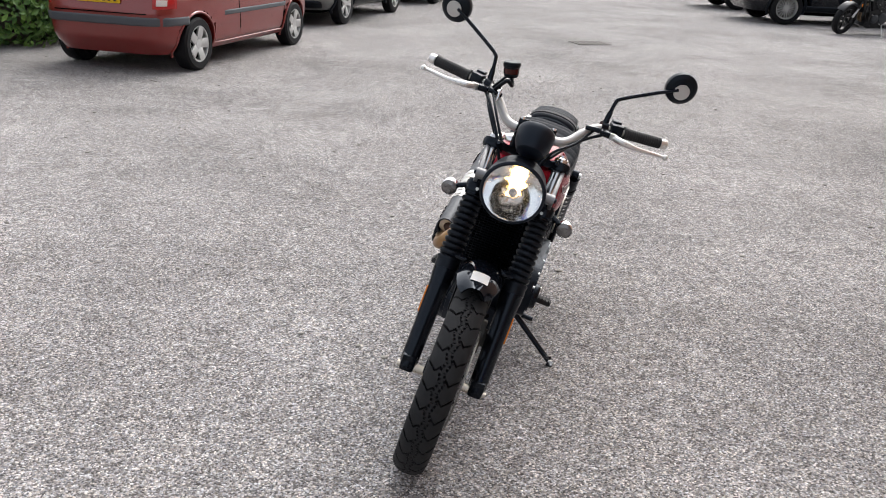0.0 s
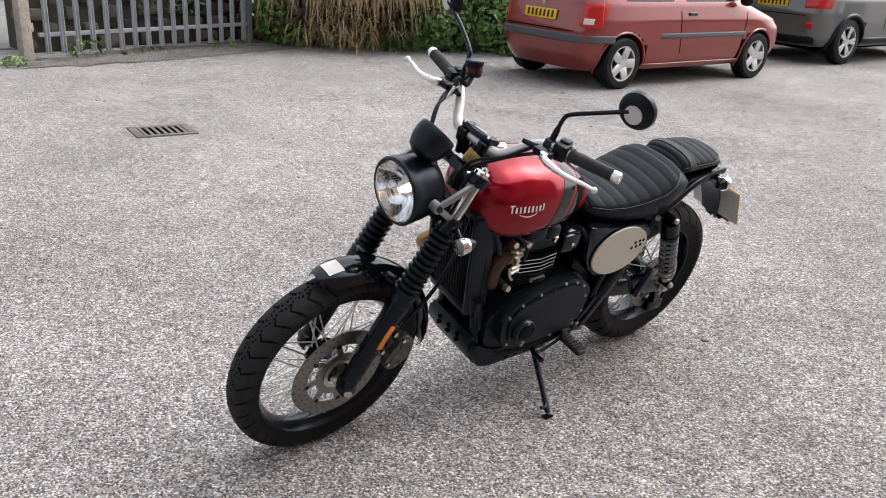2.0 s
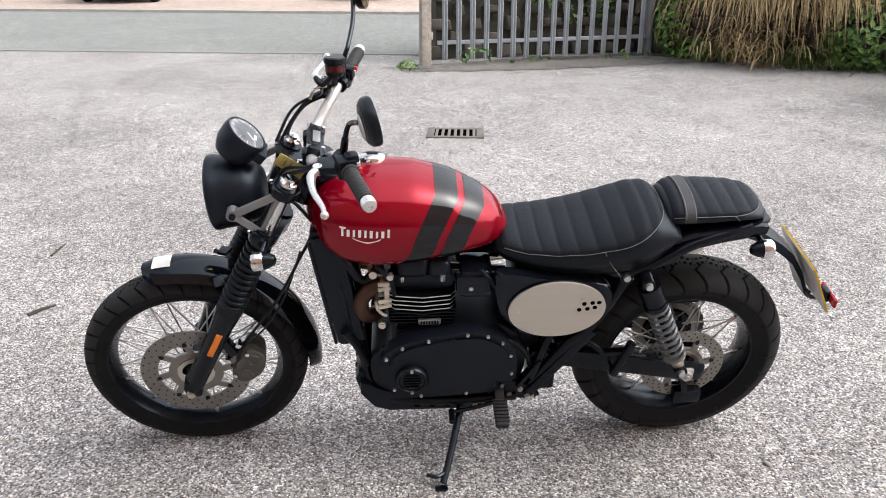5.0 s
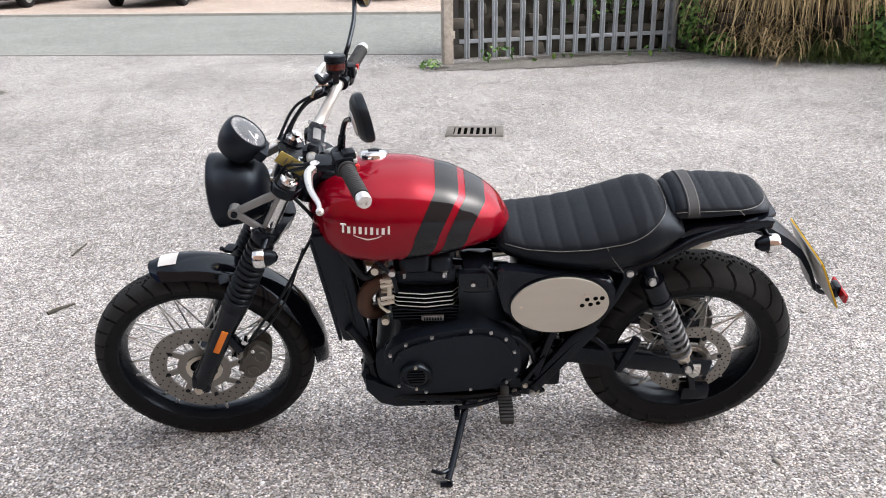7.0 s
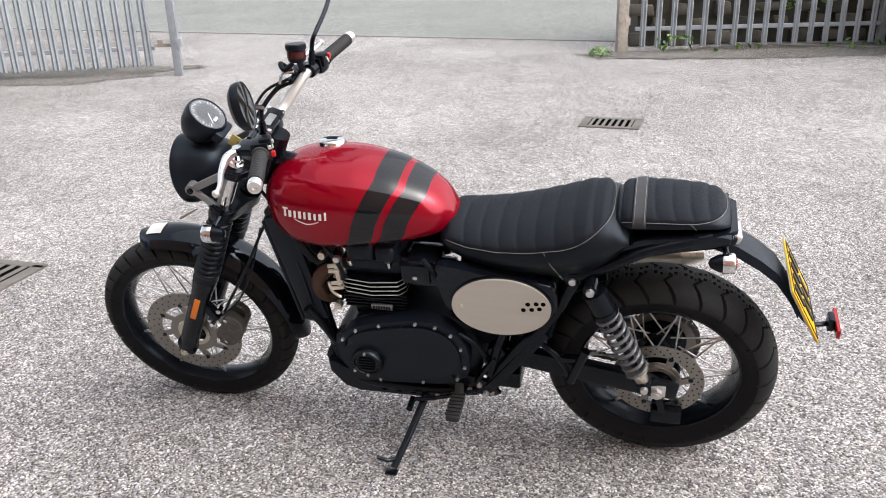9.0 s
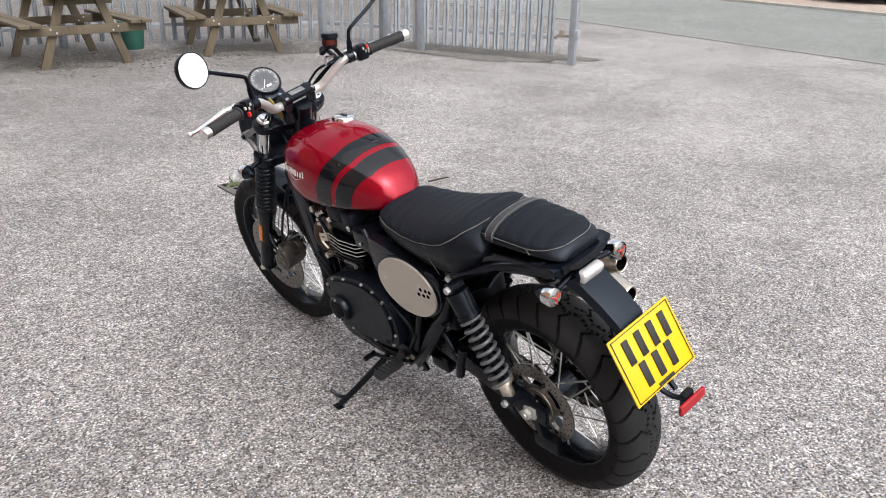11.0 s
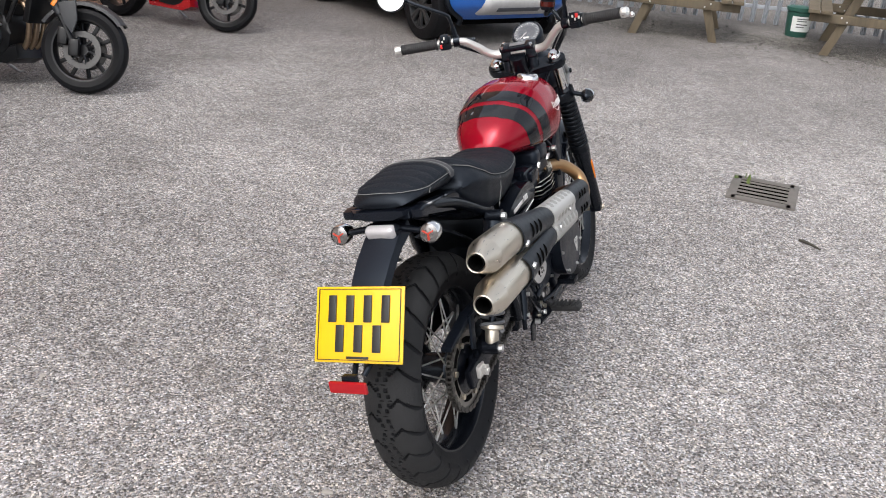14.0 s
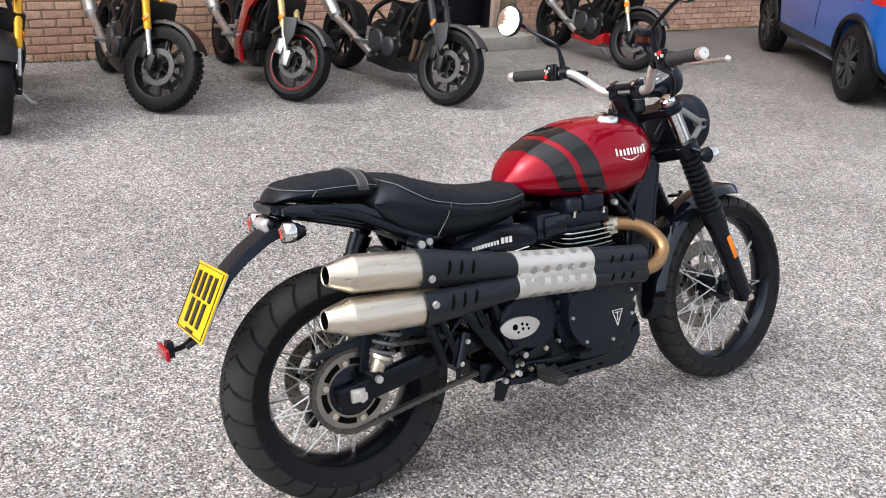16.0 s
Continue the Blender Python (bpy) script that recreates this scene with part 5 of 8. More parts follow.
BRASS_TAG = mat("yellow_key_tag", (0.42, 0.34, 0.1), 0.45, 0.3)
STICKER = mat("white_sticker", (0.78, 0.78, 0.76), 0.5, var=0.03)
DIAL = mat("dial_face", (0.09, 0.095, 0.11), 0.6)
DIAL_RING = mat("dial_ring", (0.14, 0.148, 0.165), 0.6)
CLOCK_GLASS = mat("clock_glass", (1, 1, 1), 0.03, trans=1.0, var=0.0, ior=1.4)
BADGE = mat("white_badge", (0.75, 0.74, 0.72), 0.3, 0.3)
MIRROR = mat("mirror_glass", (0.9, 0.9, 0.9), 0.02, 1.0, var=0.0)
LAMP_GLASS = mat("lamp_glass", (1, 1, 1), 0.02, trans=1.0, var=0.0)
REFLECTOR = mat("lamp_reflector", (0.9, 0.91, 0.92), 0.1, 1.0, var=0.0)
BULB = mat("lit_bulb", (1, 0.8, 0.5), 0.4, emit=(1.0, 0.62, 0.22), strength=7)
LAMP_PALE = mat("pale_lamp_lens", (0.42, 0.41, 0.42), 0.2, 0.2, var=0.06, scale=300, coat=1.0)
PLATE_BACK = mat("grey_plate_back", (0.5, 0.5, 0.48), 0.5)
CHAIN = mat("oily_chain_steel", (0.1, 0.095, 0.09), 0.45, 0.8, var=0.3, scale=60)
CLEAR_IND = mat("clear_indicator_lens", (0.2, 0.19, 0.185), 0.12, 0.6, coat=1.0)
RED_DOT = mat("indicator_bulb", (0.45, 0.05, 0.03), 0.3)

BIKE = Matrix.Translation((0.680, 3.794, 0.312)) @ Matrix.Rotation(radians(252), 4, "Z") @ Matrix.Rotation(radians(-14.5), 4, "X") @ Matrix.Translation((0, 0, -0.318))
bike = thing("motorcycle", BIKE, "red and black roadster motorcycle leaning on its side stand", "motorcycle")
STEER_P, STEER_A = V(1.05, 0, 1.0), V(-0.438, 0, 0.899)
STEER = Matrix.Translation(STEER_P) @ Matrix.Rotation(radians(3.7), 4, STEER_A) @ Matrix.Translation(-STEER_P)
YAX = Matrix.Rotation(radians(-90), 4, "X")      # turns z on to y


def bp(name, bm, material, label="", parent=None, steer=False, smooth=True, auto=35):
    if steer:
        turned(bm, STEER)
    if name in SINGLE:                          # small repeats: each piece a part of its own
        return [part(SINGLE[name], piece, material, parent or bike, label, smooth, auto) for piece in islands(bm)][0]
    return part(name, bm, material, parent or bike, label, smooth, auto)


SINGLE = {"cover_bolts": "bolt", "bolts": "bolt", "frame_bolts": "bolt", "head_bolts": "bolt", "clamp_bolts": "bolt", "sprocket_nuts": "nut", "board_screws": "screw",
          "perforations": "perforation", "slots": "slot", "board_holes": "hole", "insert_holes": "hole", "skid_holes": "hole", "cylinder_head_fins": "cooling_fin",
          "fin_edges": "fin_edge", "lettering": "letter_bar", "ribs": "rib", "bobbins": "bobbin", "sprocket_slots": "slot", "yoke_nuts": "nut", "carrier_arms": "carrier_arm"}


def islands(bm):
    """Split a bmesh into its loose pieces."""
    bm.verts.ensure_lookup_table()
    seen, out_ = set(), []
    for v0 in bm.verts:
        if v0 in seen:
            continue
        group, todo = [], [v0]
        seen.add(v0)
        while todo:
            v = todo.pop()
            group.append(v)
            for e in v.link_edges:
                w = e.other_vert(v)
                if w not in seen:
                    seen.add(w)
                    todo.append(w)
        b2 = bmesh.new()
        new_v = {v: b2.verts.new(v.co) for v in group}
        for f in {f for v in group for f in v.link_faces}:
            b2.faces.new([new_v[v] for v in f.verts])
        out_.append(b2)
    bm.free()
    return out_


def tyre_mesh(R, W, rim, pitch, m, around=1300, across=66):
    """A tyre with slanted blocks cut by grooves over its crown."""
    prof = []
    for i in range(across):
        f = i / (across - 1) * 2 - 1
        a = f * radians(118)
        y = W / 2 * math.copysign(abs(math.sin(min(abs(a), math.pi / 2))) ** 0.9, a)
        if abs(a) <= math.pi / 2:
            r = R - (1 - math.cos(a)) * W * 0.36
        else:
            k = (abs(a) - math.pi / 2) / radians(28)
            r = R - W * 0.36 - k * (R - W * 0.36 - rim)
            y *= 1 - 0.3 * k
        prof.append((r, y, abs(a) / (math.pi / 2)))
    n_p = round(2 * math.pi * R / pitch)
    pt = 2 * math.pi / n_p
    verts, cut = [], []
    for j in range(around):
        th = 2 * math.pi * j / around
        for i, (r, y, e) in enumerate(prof):
            d = 0.0
            s = abs(y) / W
            if e < 1.06:
                off = 0.5 if y > 0 else 0.0
                u = th / pt + off
                ph = (u + 1.9 * abs(s - 0.25)) % 1.0           # chevron grooves, their bend half way to the shoulder
                if s > 0.1 and ph < 0.065 + (0.05 if s > 0.36 else 0.0):
                    d = 0.007
                tri = abs((u % 1.0) * 2 - 1)
                if abs(s - 0.03 - 0.09 * tri) < 0.01:            # fine zigzag round the crown
                    d = max(d, 0.005)
            elif 1.14 < e < 1.17:
                d = -0.0015
            cut.append(d > 0 or e > 0.99)
            rr = r - d
            verts.append(m @ V(rr * math.cos(th), rr * math.sin(th), y))
    faces = []
    for j in range(around):
        for i in range(across - 1):
            a, b = j * across + i, ((j + 1) % around) * across + i
            faces.append((a, b, b + 1, a + 1))
    me = bpy.data.meshes.new("tyre")
    me.from_pydata([tuple(v) for v in verts], [], faces)
    me.materials.append(RUBBER)
    me.materials.append(TREAD)
    me.polygons.foreach_set("material_index", [0 if any(cut[q] for q in f) else 1 for f in faces])
    me.polygons.foreach_set("use_smooth", [True] * len(faces))
    me.set_sharp_from_angle(angle=radians(32))
    return me


def spoked_wheel(c, R, W, rim, rimw, pitch, pre, hub_r, hub_w):
    """Wheel about the y axis: rim with hub, tyre, wire spokes and nipples."""
    m = pre @ Matrix.Translation(c) @ YAX
    bm = bmesh.new()
    k, h = rim, rimw / 2
    lathe(bm, [(k + 0.012, -h), (k + 0.01, -h - 0.004), (k - 0.002, -h - 0.003), (k - 0.008, -h * 0.85), (k - 0.012, -h * 0.6), (k - 0.018, -h * 0.3), (k - 0.02, 0), (k - 0.018, h * 0.3), (k - 0.012, h * 0.6), (k - 0.008, h * 0.85), (k - 0.002, h + 0.003), (k + 0.01, h + 0.004), (k + 0.012, h)], m, 96)
    lathe(bm, [(0, -hub_w), (0.028, -hub_w), (0.03, -hub_w * 0.8), (hub_r, -hub_w * 0.75), (hub_r + 0.004, -hub_w * 0.62), (hub_r * 0.75, -hub_w * 0.5), (hub_r * 0.7, hub_w * 0.5), (hub_r + 0.004, hub_w * 0.62), (hub_r, hub_w * 0.75), (0.03, hub_w * 0.8), (0.028, hub_w), (0, hub_w)], m, 40)
    wheel = part("wheel", bm, BLACK_SATIN, bike, "black wire-spoked wheel")
    ty = new("tyre", tyre_mesh(R, W, k - 0.002, pitch, m))
    ty.parent = wheel
    # one crossing pair on each side, repeated round the hub
    n = 9
    for s in (1, -1):
        for lean in (1, -1):
            a0, a1 = 0.0, lean * radians(34)
            p0 = V((hub_r - 0.004) * math.cos(a0), (hub_r - 0.004) * math.sin(a0), s * hub_w * (0.7 if lean > 0 else 0.62))
            p1 = V((k - 0.017) * math.cos(a1), (k - 0.017) * math.sin(a1), s * h * 0.25)
            b2 = bmesh.new()
            cyl(b2, p0, p1, 0.0024, seg=6)
            q = (p1 - p0).normalized()
            cyl(b2, p1 - q * 0.02, p1 + q * 0.004, 0.0034, seg=6)
            me = mesh_of("spoke", b2, SPOKE)
            for i in range(n):
                ob = new("spoke", me)
                ob.parent = wheel
                ob.matrix_basis = m @ Matrix.Rotation(2 * math.pi * (i + (0.5 if lean > 0 else 0) * 0.6 + 0.25 * (s > 0)) / n, 4, "Z")
    return wheel, m


SPOKE = mat("stainless_spoke", (0.66, 0.66, 0.65), 0.3, 0.85)
FC, RC = V(1.438, 0, 0.312), V(0, 0, 0.318)
front_wheel, FM = spoked_wheel(FC, 0.322, 0.103, 0.25, 0.07, 0.058, STEER, 0.05, 0.06)
rear_wheel, RM = spoked_wheel(RC, 0.318, 0.152, 0.218, 0.105, 0.078, Matrix.Identity(4), 0.058, 0.07)


def disc(m, y, r0, r1, wheel, holes, carrier):
    """A drilled brake disc on its carrier."""
    bm = bmesh.new()
    t = 0.0025
    lathe(bm, [(r0, y - t), (r1, y - t), (r1, y + t), (r0, y + t), (r0, y - t)], m, 72)
    d = part("brake_disc", bm, DISC_STEEL, wheel, "drilled steel brake disc")
    bm = bmesh.new()
    for rr, ph in zip(np.linspace(r0 + 0.01, r1 - 0.007, 3), (0, 0.4, 0.8)):
        for i in range(holes):
            a = 2 * math.pi * (i + ph) / holes
            q = V(rr * math.cos(a), rr * math.sin(a), y)
            cyl(bm, m @ (q - V(0, 0, t + 0.0006)), m @ (q + V(0, 0, t + 0.0006)), 0.0026, seg=7)
    tagged(part("disc_holes", bm, DARK, d), "small drilled holes", kind="stuff")
    bm = bmesh.new()
    lathe(bm, [(r0 * 0.5, y - 0.004), (r0 * 0.72, y - 0.004), (r0 * 0.72, y + 0.004), (r0 * 0.5, y + 0.004), (r0 * 0.5, y - 0.004)], m, 40)
    part("carrier", bm, DISC_STEEL, d)
    bm = bmesh.new()
    for i in range(carrier):
        a = 2 * math.pi * i / carrier
        c, s = math.cos(a), math.sin(a)
        beam(bm, m @ V(r0 * 0.6 * c, r0 * 0.6 * s, y), m @ V((r0 + 0.006) * math.cos(a + 0.16), (r0 + 0.006) * math.sin(a + 0.16), y), 0.02, 0.007, 0.002, up=(0, 1, 0))
    bp("carrier_arms", bm, DISC_STEEL, "", d)
    bm = bmesh.new()
    for i in range(carrier):
        a = 2 * math.pi * i / carrier + 0.16
        q = V(r0 * 1.01 * math.cos(a), r0 * 1.01 * math.sin(a), y)
        cyl(bm, m @ (q - V(0, 0, 0.005)), m @ (q + V(0, 0, 0.005)), 0.007, seg=10)
    bp("bobbins", bm, BLACK_SATIN, "", d)
    bm = bmesh.new()
    lathe(bm, [(0.04, y + 0.004), (0.052, y + 0.004), (0.052, y + 0.007), (0.04, y + 0.007)], m, 48)
    part("sensor_ring", bm, STEEL, d)


disc(FM, 0.062, 0.108, 0.157, front_wheel, 30, 8)
disc(RM, 0.085, 0.088, 0.125, rear_wheel, 26, 6)

# sprocket, chain and the guard over it, on the other side
bm = bmesh.new()
n_t = 41
out = []
for i in range(n_t * 4):
    a = 2 * math.pi * i / (n_t * 4)
    r = 0.106 + (0.004 if i % 4 in (1, 2) else -0.002)
    out.append((r * math.cos(a), r * math.sin(a)))
inner = [(0.066 * math.cos(2 * math.pi * i / len(out)), 0.066 * math.sin(2 * math.pi * i / len(out))) for i in range(len(out))]
for z in (-0.08, -0.086):
    vo, vi = [bm.verts.new(RM @ V(x, y, z)) for x, y in out], [bm.verts.new(RM @ V(x, y, z)) for x, y in inner]
    for i in range(len(out)):
        j = (i + 1) % len(out)
        bm.faces.new((vo[i], vo[j], vi[j], vi[i]))
part("sprocket", bm, DISC_STEEL, rear_wheel, "worn steel rear sprocket", smooth=False)
bm = bmesh.new()
lathe(bm, [(0.03, -0.06), (0.075, -0.07), (0.078, -0.079), (0.05, -0.09), (0.03, -0.092)], RM, 36)
part("sprocket_carrier", bm, BLACK_SATIN, rear_wheel)
bm = bmesh.new()
for i in range(6):
    a = 2 * math.pi * i / 6 + 0.3
    q = V(0.079 * math.cos(a), 0.079 * math.sin(a), -0.088)
    cyl(bm, RM @ (q - V(0, 0, 0.006)), RM @ q, 0.0085, seg=6)
    q = V(0.083 * math.cos(a + 0.52), 0.083 * math.sin(a + 0.52), -0.087)
bp("sprocket_nuts", bm, STEEL, "", rear_wheel)
bm = bmesh.new()
for i in range(6):
    a0 = 2 * math.pi * i / 6 + 0.3
    loops = []
    for a in np.linspace(a0 + 0.2, a0 + 0.85, 7):
        loops.append([RM @ V(r * math.cos(a), r * math.sin(a), z) for r, z in ((0.072, -0.0868), (0.088, -0.0868), (0.088, -0.084), (0.072, -0.084))])
    rings(bm, loops)
bp("sprocket_slots", bm, DARK, "", rear_wheel, smooth=False)
run = [V(0.5 - 0.0 + 0.04 * math.sin(a), -0.083, 0.335 + 0.04 * math.cos(a)) for a in np.linspace(0, math.pi, 8)]
run += [V(0.11 * -math.sin(a) * 1.0, -0.083, 0.318 - 0.11 * math.cos(a)) for a in np.linspace(0, math.pi, 22)]
run.append(run[0])
dist = [0]
for a, b in zip(run, run[1:]):
    dist.append(dist[-1] + (b - a).length)
bm = bmesh.new()
n_link = 108
for i in range(n_link):
    s0, s1 = [dist[-1] * ((i + o) / n_link) for o in (0.05, 0.95)]
    q0, q1 = [V(*[float(np.interp(s, dist, [p[c] for p in run])) for c in range(3)]) for s in (s0, s1)]
    w = 0.006 if i % 2 else 0.0085
    for sg in (1, -1):
        beam(bm, q0 + V(0, sg * w, 0), q1 + V(0, sg * w, 0), 0.013, 0.0018, 0.0, up=(0, 1, 0))
    cyl(bm, q0 - V(0, 0.009, 0), q0 + V(0, 0.009, 0), 0.004, seg=6)
bp("chain", bm, CHAIN, "oily steel drive chain", smooth=False)

# ---- swingarm, axle blocks, shocks ----
bm = bmesh.new()
for s in (1, -1):
    beam(bm, (0.44, s * 0.1, 0.39), (0.0, s * 0.11, 0.32), 0.062, 0.034, 0.009, up=(0, 1, 0))
    beam(bm, (0.06, s * 0.113, 0.328), (-0.055, s * 0.113, 0.312), 0.056, 0.02, 0.006, up=(0, 1, 0))
cyl(bm, (0.44, -0.13, 0.395), (0.44, 0.13, 0.395), 0.028)
cyl(bm, (0.36, -0.1, 0.38), (0.36, 0.1, 0.38), 0.022)
bp("swingarm", bm, BLACK_SATIN)
for s in (1, -1):
    bm = bmesh.new()
    box(bm, (-0.004, s * 0.126, 0.318), (0.038, 0.014, 0.034), 0.003)
    cyl(bm, (0, s * 0.13, 0.318), (0, s * 0.146, 0.318), 0.016, seg=6)
    cyl(bm, (0, s * 0.14, 0.318), (0, s * 0.15, 0.318), 0.009, 0.007, seg=14)
    bp("axle_block", bm, SATIN_ALU, "bright axle adjuster block")
for s in (1, -1):
    top, bot = V(0.18, s * 0.16, 0.687), V(0.034, s * 0.153, 0.366)
    ax = (bot - top).normalized()
    bm = bmesh.new()
    cyl(bm, top, bot, 0.009)
    cyl(bm, top + ax * 0.015, top + ax * 0.082, 0.033, 0.031)
    cyl(bm, top + ax * 0.08, top + ax * 0.094, 0.034)
    for c in (top, bot):
        cyl(bm, c - V(0, 0.022, 0), c + V(0, 0.022, 0), 0.018)
    shock = bp("shock_absorber", bm, BLACK_SATIN, "rear shock with a grey coil spring")
    bm = bmesh.new()
    fm = frame_to(top + ax * 0.09, bot)
    L = (bot - top).length - 0.09 - 0.045
    tube(bm, [fm @ V(0.029 * math.cos(a), 0.029 * math.sin(a), L * k) for k, a in ((i / 130, i / 130 * 2 * math.pi * 9) for i in range(131))], 0.0052, n=1, seg=8)
    bp("spring", bm, SPRING, "grey coil spring", shock)
    bm = bmesh.new()
    lathe(bm, [(0.0, -0.004), (0.014, 0.0), (0.018, 0.012), (0.019, 0.04), (0.031, 0.044), (0.031, 0.054), (0.012, 0.056)], frame_to(bot - ax * 0.006, top), 24)
    bp("spring_cup", bm, STEEL, "chrome lower spring cup", shock)
    bm = bmesh.new()
    for c in (top, bot):
        bolt(bm, c + V(0, s * 0.026, 0), (0, s, 0), 0.011, 0.006)
    bp("bolts", bm, BOLT_STEEL, "", shock)

# ---- frame ----
bm = bmesh.new()
for s in (1, -1):
    tube(bm, [(1.04, s * 0.03, 0.86), (0.975, s * 0.07, 0.62), (0.945, s * 0.085, 0.4), (0.9, s * 0.11, 0.25), (0.7, s * 0.13, 0.235), (0.5, s * 0.13, 0.25)], 0.016)
    tube(bm, [(0.22, s * 0.125, 0.68), (0.3, s * 0.128, 0.52), (0.36, s * 0.13, 0.45), (0.44, s * 0.13, 0.33), (0.47, s * 0.13, 0.27)], 0.017)
    tube(bm, [(0.56, s * 0.05, 0.72), (0.35, s * 0.08, 0.69), (0.22, s * 0.125, 0.69), (0.05, s * 0.11, 0.77), (-0.1, s * 0.09, 0.81)], 0.014)
    tube(bm, [(0.36, s * 0.12, 0.6), (0.42, s * 0.13, 0.47), (0.46, s * 0.14, 0.33)], 0.013)
    beam(bm, (0.3, s * 0.13, 0.5), (0.47, s * 0.14, 0.27), 0.03, 0.03, 0.006)
    cyl(bm, (0.228, s * 0.112, 0.682), (0.228, s * 0.136, 0.682), 0.019)
tube(bm, [(1.05, 0, 0.93), (0.8, 0, 0.86), (0.55, 0, 0.72)], 0.024)
cyl(bm, (1.09, 0, 0.86), (1.02, 0, 1.0), 0.03)
bp("frame", bm, BLACK_SATIN, "black tubular steel frame")
bm = bmesh.new()
for s in (1, -1):
    bolt(bm, (0.228, s * 0.139, 0.682), (0, s, 0), 0.0105, 0.006)
    bolt(bm, (0.47, s * 0.162, 0.27), (0, s, 0), 0.009, 0.006)
    bolt(bm, (0.86, s * 0.14, 0.7), (0, s, 0), 0.01, 0.006)
bp("frame_bolts", bm, BOLT_STEEL)

# ---- tank: stacked outlines, wide at the knees, with two stripes over it ----
TX = [0.545, 0.57, 0.62, 0.7, 0.8, 0.9, 0.98, 1.03, 1.06, 1.075]
T_TOP = [0.795, 0.843, 0.88, 0.918, 0.944, 0.949, 0.938, 0.92, 0.888, 0.86]
T_BOT = [0.768, 0.752, 0.74, 0.727, 0.714, 0.706, 0.72, 0.756, 0.797, 0.83]
T_W = [0.035, 0.075, 0.105, 0.136, 0.155, 0.158, 0.146, 0.122, 0.085, 0.04]


def tank_point(x, a):
    """Skin of the tank at x; a runs from 0 at the top round the left to pi at the bottom."""
    top, bot, w = [float(np.interp(x, TX, q)) for q in (T_TOP, T_BOT, T_W)]
    mid = bot + (top - bot) * 0.42
    c, s = math.cos(a), math.sin(a)
    y = w * math.copysign(abs(s) ** 0.72, s)
    z = mid + ((top - mid) * math.copysign(abs(c) ** 0.95, c) if c > 0 else (mid - bot) * math.copysign(abs(c) ** 0.6, c))
    return V(x, y, z)


def smooth_x(k):
    return 0.545 + 0.53 * (0.5 - 0.5 * math.cos(math.pi * k)) * 0.35 + 0.53 * k * 0.65


for q in (T_TOP, T_BOT, T_W):                  # rounder curves through the same points
    xs = np.linspace(TX[0], TX[-1], 45)
    lin = np.interp(xs, TX, q)
    ker = np.array([1, 3, 5, 3, 1]) / 13
    pad = np.concatenate([[2 * lin[0] - lin[2], 2 * lin[0] - lin[1]], lin, [2 * lin[-1] - lin[-2], 2 * lin[-1] - lin[-3]]])
    q[:] = list(np.convolve(pad, ker, "valid"))
TX = list(xs)
bm = bmesh.new()
rings(bm, [[tank_point(smooth_x(k), a) for a in np.linspace(0, 2 * math.pi, 72, endpoint=False)] for k in np.linspace(0, 1, 60)])
tank = bp("fuel_tank", bm, RED_PAINT, "glossy candy red fuel tank with dark stripes", auto=60)


def stripe(x_top0, x_top1, x_bot0, x_bot1):
    """A band over the tank: at the crown from x_top0 to x_top1, raked forward down the flanks."""
    def fn(u, v):
        a = (v * 2 - 1) * radians(128)
        k = min(1.0, max(0.0, (abs(a) - radians(28)) / radians(100)))
        k = k ** 1.1
        x0, x1 = x_top0 + (x_bot0 - x_top0) * k, x_top1 + (x_bot1 - x_top1) * k
        p = tank_point(x0 + (x1 - x0) * u, a)
        q = tank_point(x0 + (x1 - x0) * u, a)
        c = V(p.x, 0, 0.85)
        return q + (q - c).normalized() * 0.0012
    grid_mesh("stripe", fn, 16, 70, STRIPE, tank, "graphite stripe edged in red")


stripe(0.682, 0.742, 0.775, 0.838)
stripe(0.612, 0.664, 0.69, 0.752)
bm = bmesh.new()
cm = Matrix.Translation((0.903, -0.066, 0.9385)) @ Matrix.Rotation(radians(14), 4, "X")
lathe(bm, [(0.0, 0.014), (0.03, 0.0135), (0.034, 0.011), (0.0365, 0.007), (0.038, -0.004)], cm, 36)
cap = bp("filler_cap", bm, CHROME, "bright chrome filler cap", tank)
bm = bmesh.new()
box(bm, cm @ V(0, 0, 0.0155), (0.03, 0.01, 0.003), 0.001)
bp("cap_latch", bm, BLACK_SATIN, "", cap)


def on_tank(side, x, z, off=0.002):
    a = min((radians(d) for d in range(20, 160)), key=lambda q: abs(tank_point(x, q).z - z))
    p = tank_point(x, a)
    return V(p.x, side * (p.y + off), p.z)


for s in (1, -1):                               # maker's mark as plain strokes and a swoosh
    bm = bmesh.new()
    for i in range(9):
        x = 0.977 - 0.0145 * i
        p0, p1 = on_tank(s, x, 0.836), on_tank(s, x - 0.001, 0.857 if i in (0, 8) else 0.853)
        beam(bm, p0, p1, 0.0075 if i % 2 else 0.0055, 0.0014, 0.0, up=(0, 1, 0))
    beam(bm, on_tank(s, 0.983, 0.857), on_tank(s, 0.968, 0.857), 0.0045, 0.0014, 0.0, up=(0, 1, 0))
    xs2 = np.linspace(0.952, 0.88, 8)
    tube(bm, [on_tank(s, x, 0.83 - 0.01 * math.sin(math.pi * i / 7), 0.0) for i, x in enumerate(xs2)], [0.0008, 0.002, 0.0008], n=2, seg=6)
    bp("badge", bm, BADGE, "white mark of plain upright strokes", tank, smooth=False)
bm = bmesh.new()
